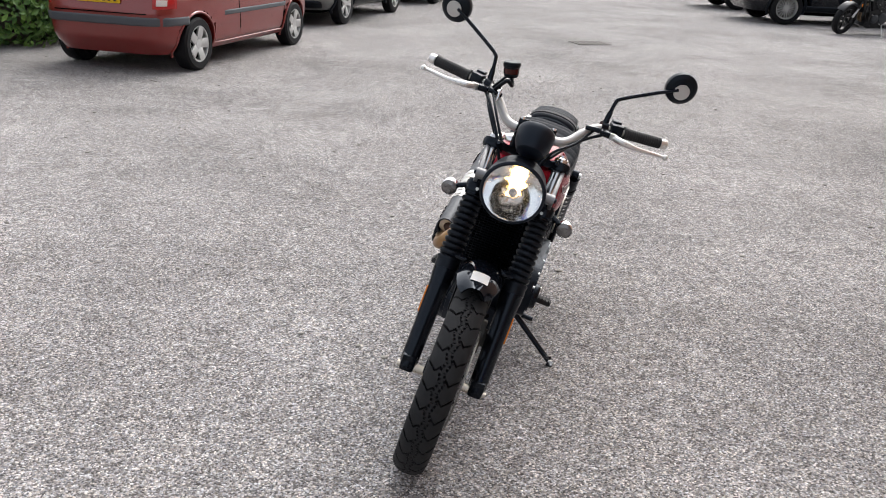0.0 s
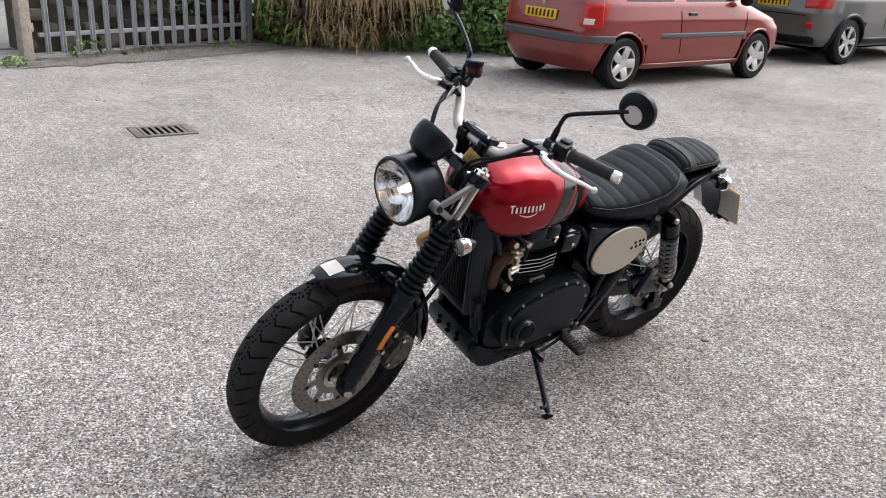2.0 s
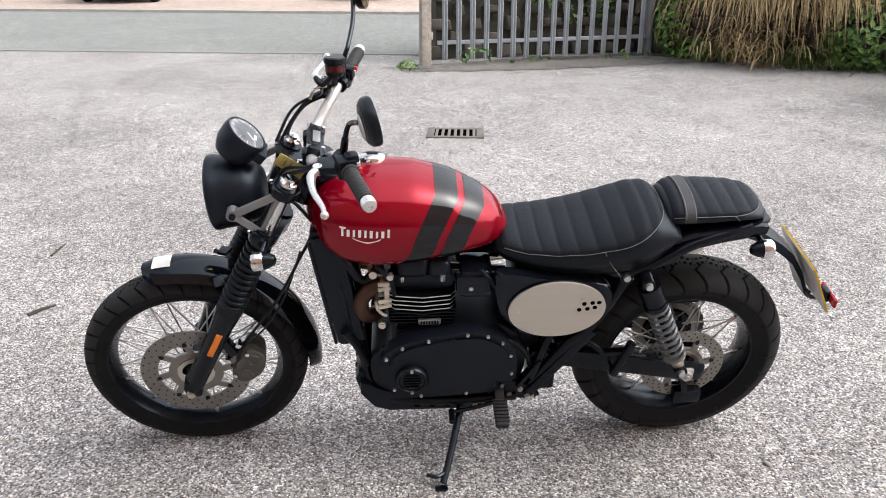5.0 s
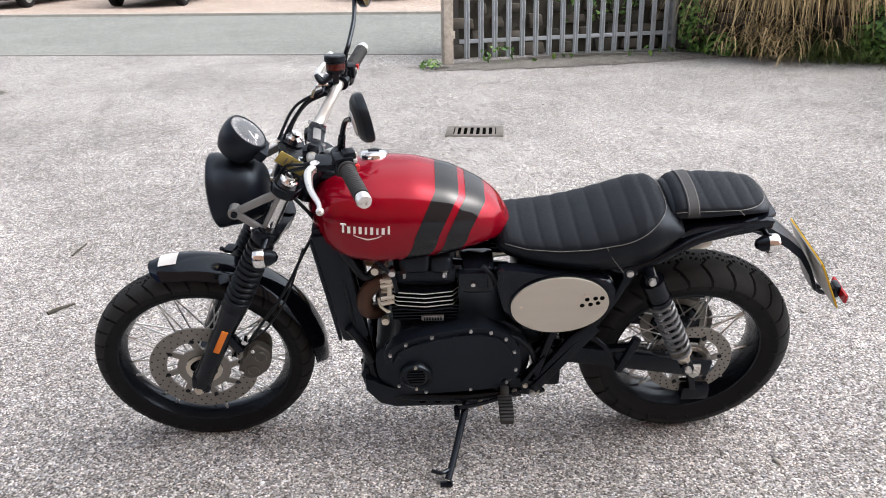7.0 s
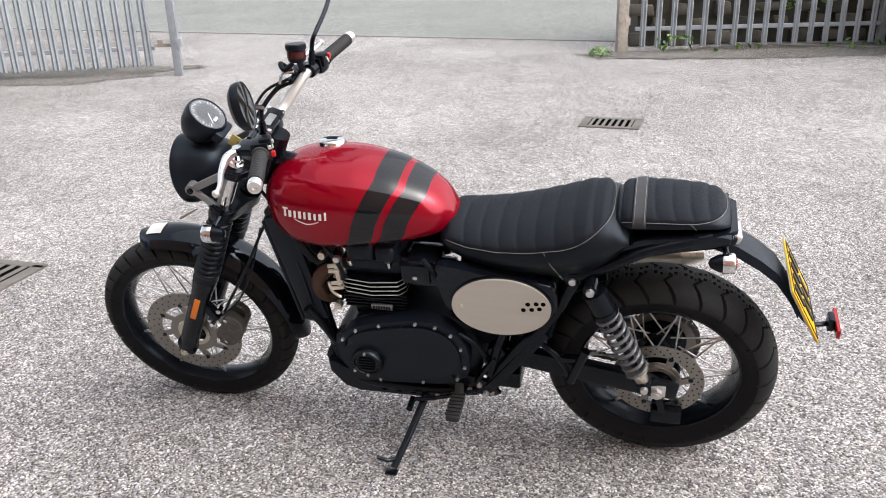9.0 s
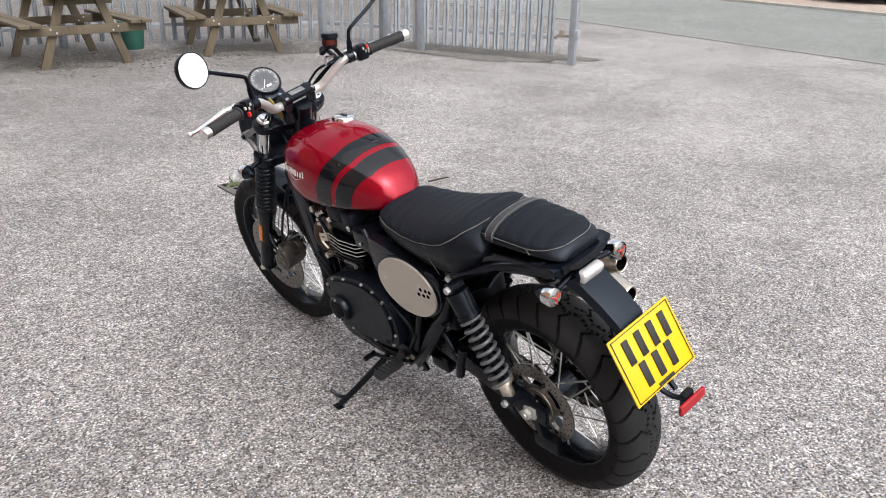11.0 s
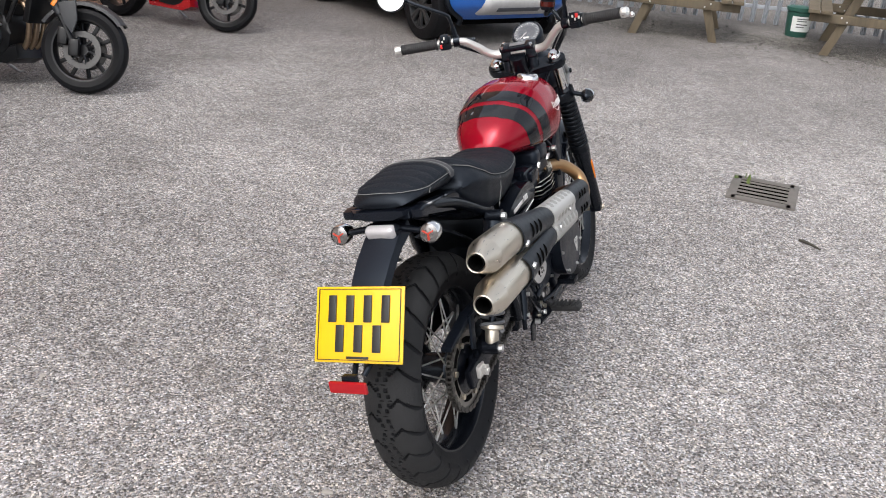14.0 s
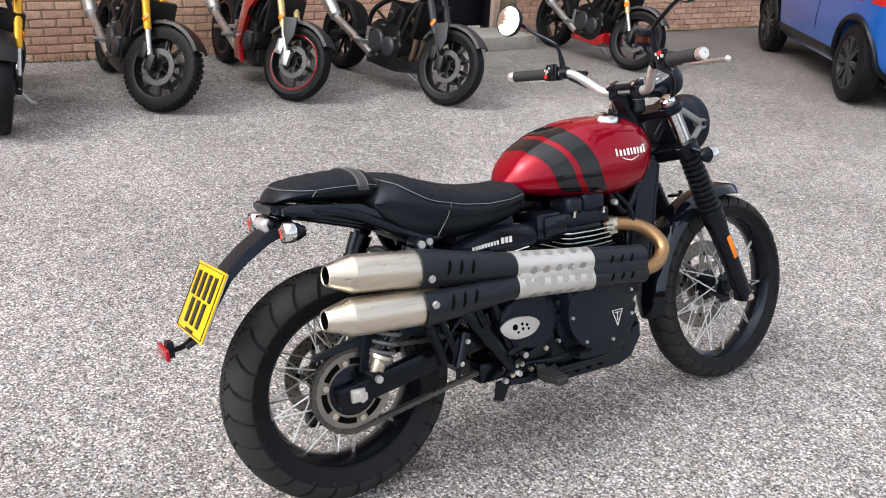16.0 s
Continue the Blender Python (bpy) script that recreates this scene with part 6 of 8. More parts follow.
tube(bm, [(smooth_x(k), 0.0, float(np.interp(smooth_x(k), TX, T_BOT)) - 0.004) for k in np.linspace(0.05, 0.95, 14)], 0.012, n=2, seg=8)
bp("tank_seam", bm, BLACK_SATIN, "", tank)

# ---- seat ----
def loft_seat(name, xs, top, bot, wid, material, label, crown=0.012, edge=3.2, parent=None):
    bm = bmesh.new()
    loops = []
    for x in np.linspace(xs[0], xs[-1], 40):
        t, b, w = [float(np.interp(x, xs, q)) for q in (top, bot, wid)]
        lp = []
        for a in np.linspace(0, 2 * math.pi, 44, endpoint=False):
            c, s = math.cos(a), math.sin(a)
            y = w * math.copysign(abs(s) ** (2 / edge), s)
            z = (t + b) / 2 + (t - b) / 2 * math.copysign(abs(c) ** (2 / edge), c)
            if c > 0:
                z += crown * (1 - (y / w) ** 2) - crown * 0.5
            else:
                y *= 0.93
            lp.append((x, y, z))
        loops.append(lp)
    rings(bm, loops)
    return bp(name, bm, material, label, parent, auto=60)


RX = [0.095, 0.12, 0.16, 0.2, 0.26, 0.34, 0.42, 0.5, 0.555, 0.58]
R_TOP = [0.815, 0.838, 0.85, 0.845, 0.824, 0.8, 0.785, 0.78, 0.782, 0.775]
R_BOT = [0.775, 0.735, 0.695, 0.672, 0.664, 0.664, 0.67, 0.684, 0.705, 0.72]
R_W = [0.12, 0.132, 0.146, 0.154, 0.154, 0.149, 0.139, 0.125, 0.108, 0.085]
seat = loft_seat("rider_seat", RX, R_TOP, R_BOT, R_W, VINYL, "ribbed black cloth seat with grey stitching")


def seat_skin(x, f, xs=RX, top=R_TOP, bot=R_BOT, wid=R_W, crown=0.012, edge=3.2):
    """A point of the seat's upper skin; f runs across from -1 to 1."""
    t, b, w = [float(np.interp(x, xs, q)) for q in (top, bot, wid)]
    a = f * radians(80)
    c, s = math.cos(a), math.sin(a)
    y = w * math.copysign(abs(s) ** (2 / edge), s)
    return V(x, y, (t + b) / 2 + (t - b) / 2 * abs(c) ** (2 / edge) + crown * (1 - (y / w) ** 2) - crown * 0.5)


def ribbed(name, x0, x1, f, step, skin, parent, label):
    """Padded cloth panel with cross ribs over a seat."""
    n = int((x1 - x0) / 0.004)

    def fn(u, v):
        x = x0 + (x1 - x0) * u
        g = (v * 2 - 1) * f(x)
        p = skin(x, g)
        r = abs(math.sin(math.pi * (x - x0 + 0.02 * g * g) / step)) ** 0.35
        e = min(u, 1 - u, v, 1 - v)
        lift = -0.004 if e < 1e-6 else 0.001 + 0.0045 * r
        return p + V(0, p.y * 0.02, lift)
    return grid_mesh(name, fn, n, 30, CLOTH, parent, label)


def seat_half(x):
    """Half width of the cloth panel, rounded off at its back."""
    return 0.85 * math.sqrt(max(0.0, 1 - (max(0.0, 0.25 - x) / 0.112) ** 2))


ribbed("seat_panel", 0.139, 0.568, seat_half, 0.0475, seat_skin, seat, "ribbed black cloth seat top")


def sewn(points, parent):
    bm = bmesh.new()
    tube(bm, points, 0.001, n=2, seg=5)
    bp("stitching", bm, THREAD, "pale grey stitching", parent)


edge = [(x, seat_half(x) + 0.02) for x in np.linspace(0.56, 0.26, 16)] + [(0.25 - 0.115 * math.sin(q), 0.87 * math.cos(q)) for q in np.linspace(0.1, math.pi / 2, 14)]
loop = edge + [(x, -f) for x, f in edge[-2::-1]]
sewn([seat_skin(x, f) + V(0, 0.002 * f, 0.0022) for x, f in loop], seat)
for s in (1, -1):
    sewn([seat_skin(0.3, s * 0.87) + V(0, s * 0.001, 0.001)] + [V(0.3 - 0.05 * k, s * (float(np.interp(0.3 - 0.05 * k, RX, R_W)) + 0.0008 - 0.004 * k), 0.765 - 0.07 * k) for k in (0.35, 0.7, 1.0)], seat)
PX = [-0.142, -0.132, -0.11, -0.07, 0.0, 0.06, 0.105, 0.128]
P_TOP = [0.838, 0.848, 0.857, 0.864, 0.869, 0.87, 0.866, 0.852]
P_BOT = [0.822, 0.82, 0.818, 0.815, 0.808, 0.803, 0.8, 0.802]
P_W = [0.058, 0.075, 0.088, 0.096, 0.101, 0.102, 0.098, 0.088]
pil = loft_seat("pillion_seat", PX, P_TOP, P_BOT, P_W, VINYL, "ribbed black pillion pad with a grey strap", edge=2.8)


def pil_skin(x, f):
    return seat_skin(x, f, PX, P_TOP, P_BOT, P_W, edge=2.8)


def pil_half(x):
    return 0.9 * math.sqrt(max(0.0, 1 - (max(0.0, -0.04 - x) / 0.088) ** 2))


ribbed("pillion_panel", -0.126, 0.12, pil_half, 0.042, pil_skin, pil, "ribbed black cloth")
bm = bmesh.new()
rings(bm, [[pil_skin(0.058 + dx, f) + V(0, 0.004 * f, dz) for dx, dz in ((0, 0.0), (0.001, 0.0085), (0.031, 0.0085), (0.032, 0.0))] for f in np.linspace(-1.1, 1.1, 26)], True, True)
strap = bp("strap", bm, STRAP, "grey stitched strap across the pad", pil)
for dx in (0.004, 0.028):
    bm = bmesh.new()
    tube(bm, [pil_skin(0.058 + dx, f) + V(0, 0.004 * f, 0.0087) for f in np.linspace(-1.08, 1.08, 20)], 0.0008, n=2, seg=5)
    bp("stitching", bm, THREAD, "pale grey stitching", strap)
edge = [(x, pil_half(x) + 0.02) for x in np.linspace(0.115, -0.035, 10)] + [(-0.04 - 0.091 * math.sin(q), 0.92 * math.cos(q)) for q in np.linspace(0.1, math.pi / 2, 12)]
sewn([pil_skin(x, f) + V(0, 0.002 * f, 0.0022) for x, f in edge + [(x, -f) for x, f in edge[-2::-1]]], pil)
for s in (1, -1):
    sewn([pil_skin(-0.045, s * 0.92), pil_skin(-0.052, s * 0.99) + V(0, s * 0.001, 0), V(-0.06, s * 0.098, 0.832)], pil)
# gloss side rails under the pad
for s in (1, -1):
    bm = bmesh.new()
    prism(bm, [(0.14, 0.725), (0.12, 0.775), (0.06, 0.8), (-0.12, 0.82), (-0.142, 0.816), (-0.14, 0.796), (-0.11, 0.785), (0.06, 0.757), (0.1, 0.733)], s * 0.076, s * 0.108, 0.008, seg=3)
    bp("tail_rail", bm, BLACK_GLOSS, "gloss black tail rail")
bm = bmesh.new()
prism(bm, [(0.16, 0.745), (-0.1, 0.802), (-0.146, 0.815), (-0.149, 0.797), (-0.1, 0.785), (0.16, 0.705)], -0.078, 0.078, 0.004)
bp("tail_tray", bm, BLACK_GLOSS)

# ---- rear mudguard arm, plate, lamps ----
bm = bmesh.new()
cowl = [(0.1, 0.722, 0.775, 0.07, 0.1), (0.0, 0.75, 0.797, 0.07, 0.104), (-0.08, 0.772, 0.812, 0.062, 0.1), (-0.135, 0.786, 0.82, 0.048, 0.084), (-0.158, 0.796, 0.818, 0.036, 0.066)]
rings(bm, [[(x, -b, hi), (x, -b, hi - 0.012), (x, -a, lo), (x, a, lo), (x, b, hi - 0.012), (x, b, hi)] for x, lo, hi, a, b in cowl])
bp("tail_cowl", bm, BLACK_GLOSS, "gloss black cowl under the rear seat", auto=25)
bm = bmesh.new()
pts = [(-0.1, 0.768, 0.052), (-0.165, 0.742, 0.05), (-0.222, 0.706, 0.05), (-0.267, 0.668, 0.048), (-0.309, 0.606, 0.044), (-0.335, 0.552, 0.04)]
rings(bm, [[(x, -w, z - 0.016), (x, -w * 0.9, z + 0.012), (x, 0, z + 0.018), (x, w * 0.9, z + 0.012), (x, w, z - 0.016), (x, 0, z - 0.02)] for x, z, w in pts])
bp("tail_arm", bm, BLACK_MATT, "matt black mudguard arm carrying the plate")
bm = bmesh.new()
tube(bm, [(-0.332, 0.02, 0.562), (-0.351, 0.02, 0.526), (-0.384, 0.012, 0.503), (-0.418, 0.0, 0.5)], 0.007, seg=8)
tube(bm, [(-0.332, -0.02, 0.562), (-0.351, -0.02, 0.526), (-0.384, -0.012, 0.503)], 0.007, seg=8)
box(bm, (-0.422, 0, 0.506), (0.018, 0.036, 0.04), 0.005)
bp("plate_bracket", bm, BLACK_SATIN)
bm = bmesh.new()
box(bm, (-0.436, 0, 0.502), (0.01, 0.096, 0.028), 0.0045, seg=3)
bp("rear_reflector", bm, RED_REFLEX, "red plastic reflector under the plate")
PLM = Matrix.Translation((-0.331, 0.004, 0.606)) @ Matrix.Rotation(radians(-89.3), 4, "Z") @ Matrix.Rotation(radians(-27.5), 4, "X")
pl = plate_bars(bike, PLM, 0.229, 0.174, [(0.036, 0.062, 4, 0.046), (-0.032, 0.062, 3, 0.048), (-0.0755, 0.006, 1, 0.13)])
bm = bmesh.new()
for z in (0.081, -0.081):
    box(bm, (0, -0.0055, z), (0.212, 0.002, 0.0016))
for x in (0.106, -0.106):
    box(bm, (x, -0.0055, 0), (0.0016, 0.002, 0.162))
bp("plate_border", turned(bm, PLM), PLATE_BLACK, "", pl)
bm = bmesh.new()
box(bm, (0, 0.002, 0), (0.224, 0.003, 0.17), 0.001)
bp("plate_back", turned(bm, PLM), PLATE_BACK, "pale grey back of the plate", pl)
bm = bmesh.new()
box(bm, (-0.158, 0, 0.767), (0.03, 0.08, 0.036), 0.0145, Matrix.Rotation(radians(-20), 4, "Y"), seg=4)
tl = bp("tail_lamp", bm, LAMP_PALE, "pale oval rear lamp lens")
bm = bmesh.new()
box(bm, (-0.145, 0, 0.764), (0.034, 0.09, 0.044), 0.016, Matrix.Rotation(radians(-20), 4, "Y"), seg=4)
bp("lamp_housing", bm, BLACK_SATIN, "", tl)


def indicator(c, way, lens_way, stalk_from, steer, red):
    """A bullet indicator on a short stalk."""
    c, lw = Vector(c), Vector(lens_way).normalized()
    bm = bmesh.new()
    cyl(bm, stalk_from, c, 0.009, 0.008, 12)
    lathe(bm, [(0.0, -0.045), (0.012, -0.04), (0.021, -0.022), (0.0245, 0.0), (0.024, 0.004)], frame_to(c, c + lw), 24)
    ind = bp("indicator", bm, BLACK_SATIN, "small black bullet indicator", steer=steer)
    bm = bmesh.new()
    lathe(bm, [(0.0245, -0.012), (0.0257, -0.01), (0.0258, 0.013), (0.0238, 0.016)], frame_to(c, c + lw), 24)
    bp("bezel", bm, CHROME, "chrome ring", ind, steer)
    bm = bmesh.new()
    lathe(bm, [(0.0235, 0.013), (0.018, 0.017), (0.0, 0.019)], frame_to(c, c + lw), 24)
    for i in range(6):
        a = i * math.pi / 3
        q = frame_to(c, c + lw) @ V(0.012 * math.cos(a), 0.012 * math.sin(a), 0.018)
        ball(bm, q, 0.003, 6)
    bp("lens", bm, CLEAR_IND, "clear lens", ind, steer)
    if red:
        bm = bmesh.new()
        f = frame_to(c, c + lw)
        for a in (0.5, 2.6, 4.7):
            beam(bm, f @ V(0, 0, 0.0195), f @ V(0.016 * math.cos(a), 0.016 * math.sin(a), 0.0185), 0.005, 0.003, 0.0)
        bp("bulb", bm, RED_DOT, "reddish bulb seen through the lens", ind, steer)


for s in (1, -1):
    indicator((-0.138, s * 0.122, 0.759), (0, s, 0), (-1, 0, 0.05), (-0.13, s * 0.03, 0.77), False, True)
    indicator((1.195, s * 0.19, 0.8), (0, s, 0), (1, 0, -0.05), (1.175, s * 0.11, 0.83), True, False)

# ---- fork, clamps, mudguard ----
def fork_pt(k, s):
    """Along a fork leg: k = 0 at its top cap, 1 at its foot."""
    return V(1.108 + 0.343 * k, s * (0.108 + 0.004 * k), 0.977 - 0.695 * k)


for s in (1, -1):
    bm = bmesh.new()
    cyl(bm, fork_pt(0.0, s), fork_pt(0.3, s), 0.0205, seg=28)
    leg = bp("fork_leg", bm, CHROME, "chrome fork tube with black rubber gaiter", steer=True)
    bm = bmesh.new()
    f = frame_to(fork_pt(0.24, s), fork_pt(0.57, s))
    L = (fork_pt(0.57, s) - fork_pt(0.24, s)).length
    prof = [(0.02, 0.0), (0.027, 0.002), (0.028, 0.016)]
    for i in range(11):
        z, r = 0.02 + (L - 0.04) * i / 11, 0.0285 + 0.005 * i / 11
        prof += [(r - 0.003, z), (r + 0.0045, z + 0.004), (r + 0.0055, z + 0.009), (r + 0.003, z + 0.015)]
    prof += [(0.036, L - 0.02), (0.037, L), (0.03, L)]
    lathe(bm, prof, f, 32)
    bp("gaiter", bm, PLASTIC_BLACK, "ribbed black rubber gaiter", leg, True)
    bm = bmesh.new()
    lathe(bm, [(0.03, 0), (0.036, 0.0), (0.035, 0.03), (0.031, 0.07), (0.029, 0.2), (0.028, 0.315), (0.024, 0.335), (0.0, 0.338)], frame_to(fork_pt(0.56, s), fork_pt(1.0, s)), 32)
    box(bm, fork_pt(0.965, s) + V(-0.0, 0, 0), (0.05, 0.05, 0.06), 0.014)
    beam(bm, fork_pt(0.72, s) + V(-0.02, 0, 0), fork_pt(0.8, s) + V(-0.075, 0, -0.0), 0.03, 0.025, 0.005) if s > 0 else None
    bp("lower_leg", bm, BLACK_SATIN, "black fork lower", leg, True)
    bm = bmesh.new()
    p = fork_pt(0.985, s)
    cyl(bm, p - V(0, s * 0.055, 0), p + V(0, s * 0.024, 0), 0.014, seg=18)
    bolt(bm, p + V(0, s * 0.028, 0), (0, s, 0), 0.01, 0.005)
    bp("axle", bm, STEEL, "", leg, True)
    bm = bmesh.new()
    a, b = fork_pt(0.66, s) + V(0, s * 0.0305, 0), fork_pt(0.77, s) + V(0, s * 0.0295, 0)
    beam(bm, a, b, 0.018, 0.006, 0.0028, up=(0, 1, 0))
    bp("reflector", bm, ORANGE, "orange reflector", leg, True)
    bm = bmesh.new()
    c = fork_pt(0.006, s)
    lathe(bm, [(0.0235, -0.012), (0.0235, 0.004), (0.02, 0.008), (0.0135, 0.009), (0.0135, 0.017), (0.0, 0.018)], frame_to(c, c + STEER_A), 28)
    bp("fork_cap", bm, CHROME, "chrome fork cap", leg, True)
bm = bmesh.new()
up = STEER_A
for k, th in ((0.036, 0.026), (0.225, 0.04)):
    bm = bmesh.new()
    a, b = fork_pt(k, 1), fork_pt(k, -1)
    for c in (a, b):
        cyl(bm, c - up * th * 0.6, c + up * th * 0.6, 0.032, seg=28)
    mid = (a + b) / 2
    fwd = V(up.z, 0, -up.x)
    plane = Matrix.Translation(mid) @ Matrix((fwd, up, fwd.cross(up))).transposed().to_4x4()
    hw = a.y
    half = [(0.034, hw - 0.012), (0.03, hw + 0.026), (-0.004, hw + 0.035), (-0.032, hw + 0.014), (-0.05, 0.06), (-0.066, 0.02)]
    front = [(0.004, 0.04), (0.0, 0.0)]
    prism(bm, round_outline(half + [(x, -z) for x, z in half[::-1]] + [(x, -z) for x, z in front] + front[:1], 3), -th * 0.45, th * 0.45, 0.005, plane)
    cyl(bm, mid - fwd * 0.035 - up * th * 0.6, mid - fwd * 0.035 + up * th * 0.6, 0.03, seg=24)
    bp("upper_yoke" if k < 0.1 else "lower_yoke", bm, BLACK_SATIN, "black fork clamp", steer=True)
bm = bmesh.new()
mid = (fork_pt(0.036, 1) + fork_pt(0.036, -1)) / 2 - V(0.03, 0, 0.012)
lathe(bm, [(0.018, 0.016), (0.018, 0.028), (0.012, 0.03), (0.0, 0.03)], frame_to(mid, mid + up), 6)
for s in (1, -1):
    bolt(bm, fork_pt(0.02, s) + V(0.036, -s * 0.012, 0.01), (1, -s * 0.3, 0), 0.006, 0.004)
    bolt(bm, fork_pt(0.225, s) + V(0.036, -s * 0.004, 0.01), (1, 0, 0.2), 0.006, 0.004)
bp("yoke_nuts", bm, CHROME, steer=True)
# ignition lock and key tag
bm = bmesh.new()
cyl(bm, (1.07, 0.004, 0.93), (1.056, 0.004, 0.962), 0.022)
cyl(bm, (1.056, 0.004, 0.962), (1.054, 0.004, 0.967), 0.02, 0.012)
bp("ignition_lock", bm, CHROME, steer=True)
bm = bmesh.new()
box(bm, (1.105, 0.055, 0.99), (0.036, 0.003, 0.078), 0.001, Matrix.Rotation(radians(52), 4, "Y"))
tag = bp("key_tag", bm, BRASS_TAG, "yellow card key tag", steer=True)
bm = bmesh.new()
for i, w in enumerate((0.018, 0.022, 0.015)):
    box(bm, V(1.105, 0.0572, 0.99) + V(math.sin(radians(52)), 0, math.cos(radians(52))) * (0.016 - 0.014 * i), (0.003, 0.001, w), 0.0, Matrix.Rotation(radians(-38), 4, "Y"))
bp("print", bm, INK, "", tag, True)

# front mudguard: a curved channel round the tyre
bm = bmesh.new()
loops = []
for a in np.linspace(radians(74), radians(186), 34):
    e = min(1.0, (a - radians(74)) / 0.22, (radians(186) - a) / 0.25)
    w = 0.066 * (0.55 + 0.45 * math.sqrt(max(0.0, e)))
    r = 0.365
    lp = []
    for f in np.linspace(-1, 1, 11):
        lp.append((r - 0.034 * abs(f) ** 2.6, w * f))
    for f in np.linspace(1, -1, 11):
        lp.append((r - 0.004 - 0.033 * abs(f) ** 2.6, (w - 0.003) * f))
    loops.append([FC + V(q * math.cos(a), y, q * math.sin(a)) for q, y in lp])
rings(bm, loops)
guard = bp("front_mudguard", bm, BLACK_GLOSS, "short gloss black front mudguard", steer=True, auto=50)
bm = bmesh.new()
loops = []
for a in np.linspace(radians(79), radians(87), 4):
    loops.append([FC + V((0.3672 - 0.034 * abs(f) ** 2.6) * math.cos(a), 0.066 * f, (0.3672 - 0.034 * abs(f) ** 2.6) * math.sin(a)) for f in np.linspace(-0.38, 0.42, 6)])
rings(bm, loops, closed=False, caps=False)
bp("sticker", bm, STICKER, "plain white sticker", guard, True)
for s in (1, -1):
    bm = bmesh.new()
    beam(bm, FC + V(-0.105, s * 0.055, 0.335), FC + V(-0.118, s * 0.09, 0.332), 0.03, 0.01, 0.003)
    bolt(bm, FC + V(-0.09, s * 0.062, 0.342), (0, s, 0.5), 0.007, 0.004)
    bp("guard_bracket", bm, BLACK_SATIN, "", guard, True)

# caliper and brake hose
bm = bmesh.new()
cal = V(1.275, 0.09, 0.385)
cm2 = Matrix.Translation(cal) @ Matrix.Rotation(radians(-28), 4, "Y")
rest = [(0.028, 0.052), (0.006, 0.064), (-0.03, 0.05), (-0.044, 0.014), (-0.04, -0.03), (-0.016, -0.062), (0.02, -0.058), (0.034, -0.03), (0.026, 0.0)]
prism(bm, round_outline(rest, 3), 0.012, 0.042, 0.007, cm2, seg=3)
prism(bm, round_outline([(x * 0.9, z * 0.9) for x, z in rest], 3), -0.042, -0.014, 0.006, cm2)
box(bm, cm2 @ V(-0.03, 0, 0.0), (0.02, 0.07, 0.06), 0.005, Matrix.Rotation(radians(-28), 4, "Y"))
for z in (0.028, -0.03):
    lathe(bm, [(0.021, 0.0), (0.0195, 0.006), (0.012, 0.007), (0.011, 0.004), (0.0, 0.004)], cm2 @ Matrix.Translation((-0.006, 0.041, z)) @ YAX, 20)
caliper = bp("brake_caliper", bm, mat("anodised_caliper", (0.1, 0.094, 0.085), 0.42, 0.6), "grey-bronze front brake caliper", steer=True)
bm = bmesh.new()
for z in (0.045, -0.045):
    bolt(bm, cm2 @ V(0.02, 0.042, z), (0, 1, 0), 0.007, 0.006)
bolt(bm, cm2 @ V(0.05, 0.02, 0.052), (0, 1, 0), 0.009, 0.012)
bolt(bm, cm2 @ V(0.056, 0.02, -0.014), (0, 1, 0), 0.008, 0.012)
bp("bolts", bm, CHROME, "", caliper, True)
bm = bmesh.new()
tube(bm, [(1.285, 0.1, 0.44), (1.24, 0.11, 0.51), (1.172, 0.115, 0.61), (1.11, 0.1, 0.72), (1.06, 0.06, 0.82), (1.08, -0.05, 0.93)], 0.0045, seg=8)
tube(bm, [(1.3, 0.1, 0.42), (1.225, 0.1, 0.49), (1.155, 0.11, 0.61), (1.1, 0.09, 0.75)], 0.003, seg=6)
bp("brake_hose", bm, PLASTIC_BLACK, steer=True)

# ---- headlamp ----
HL = Matrix.Translation((1.315, 0, 0.888)) @ Matrix.Rotation(radians(94), 4, "Y")     # its z axis looks ahead and a little down
bm = bmesh.new()
lathe(bm, [(0.094, 0.004), (0.0985, 0.0), (0.0985, -0.018), (0.096, -0.022), (0.095, -0.05), (0.089, -0.09), (0.076, -0.118), (0.05, -0.135), (0, -0.14)], HL, 56)
lathe(bm, [(0.088, 0.003), (0.094, 0.004)], HL, 56)
lamp = bp("headlamp", bm, BLACK_MATT, "round matt black headlamp, lit", steer=True)
bm = bmesh.new()
prof = [(0.0885, 0.0)] + [(0.0885 * math.sqrt(k), -0.055 * (1 - k)) for k in (0.94, 0.88, 0.81, 0.74, 0.67, 0.6, 0.52, 0.45, 0.37, 0.3, 0.23, 0.17, 0.11, 0.06, 0.02, 0.0)]
lathe(bm, prof, HL, 40)
for v in bm.verts:
    v.co += HL.to_3x3() @ V(0, 0, 0.0012 * noise.noise(v.co * 42))
bp("reflector", bm, REFLECTOR, "bright smooth reflector", lamp, True)
bm = bmesh.new()
cyl(bm, HL @ V(0, 0, -0.05), HL @ V(0, 0, -0.012), 0.007, seg=12)
ball(bm, HL @ V(0, 0, -0.012), 0.0075, 10)
bp("bulb", bm, BULB, "glowing warm bulb", lamp, True)
bm = bmesh.new()
lathe(bm, [(0.0, -0.004), (0.011, -0.006), (0.0125, -0.012), (0.0125, -0.024)], HL, 24)
bp("bulb_shield", bm, CHROME, "small bright bulb shield", lamp, True)
bm = bmesh.new()
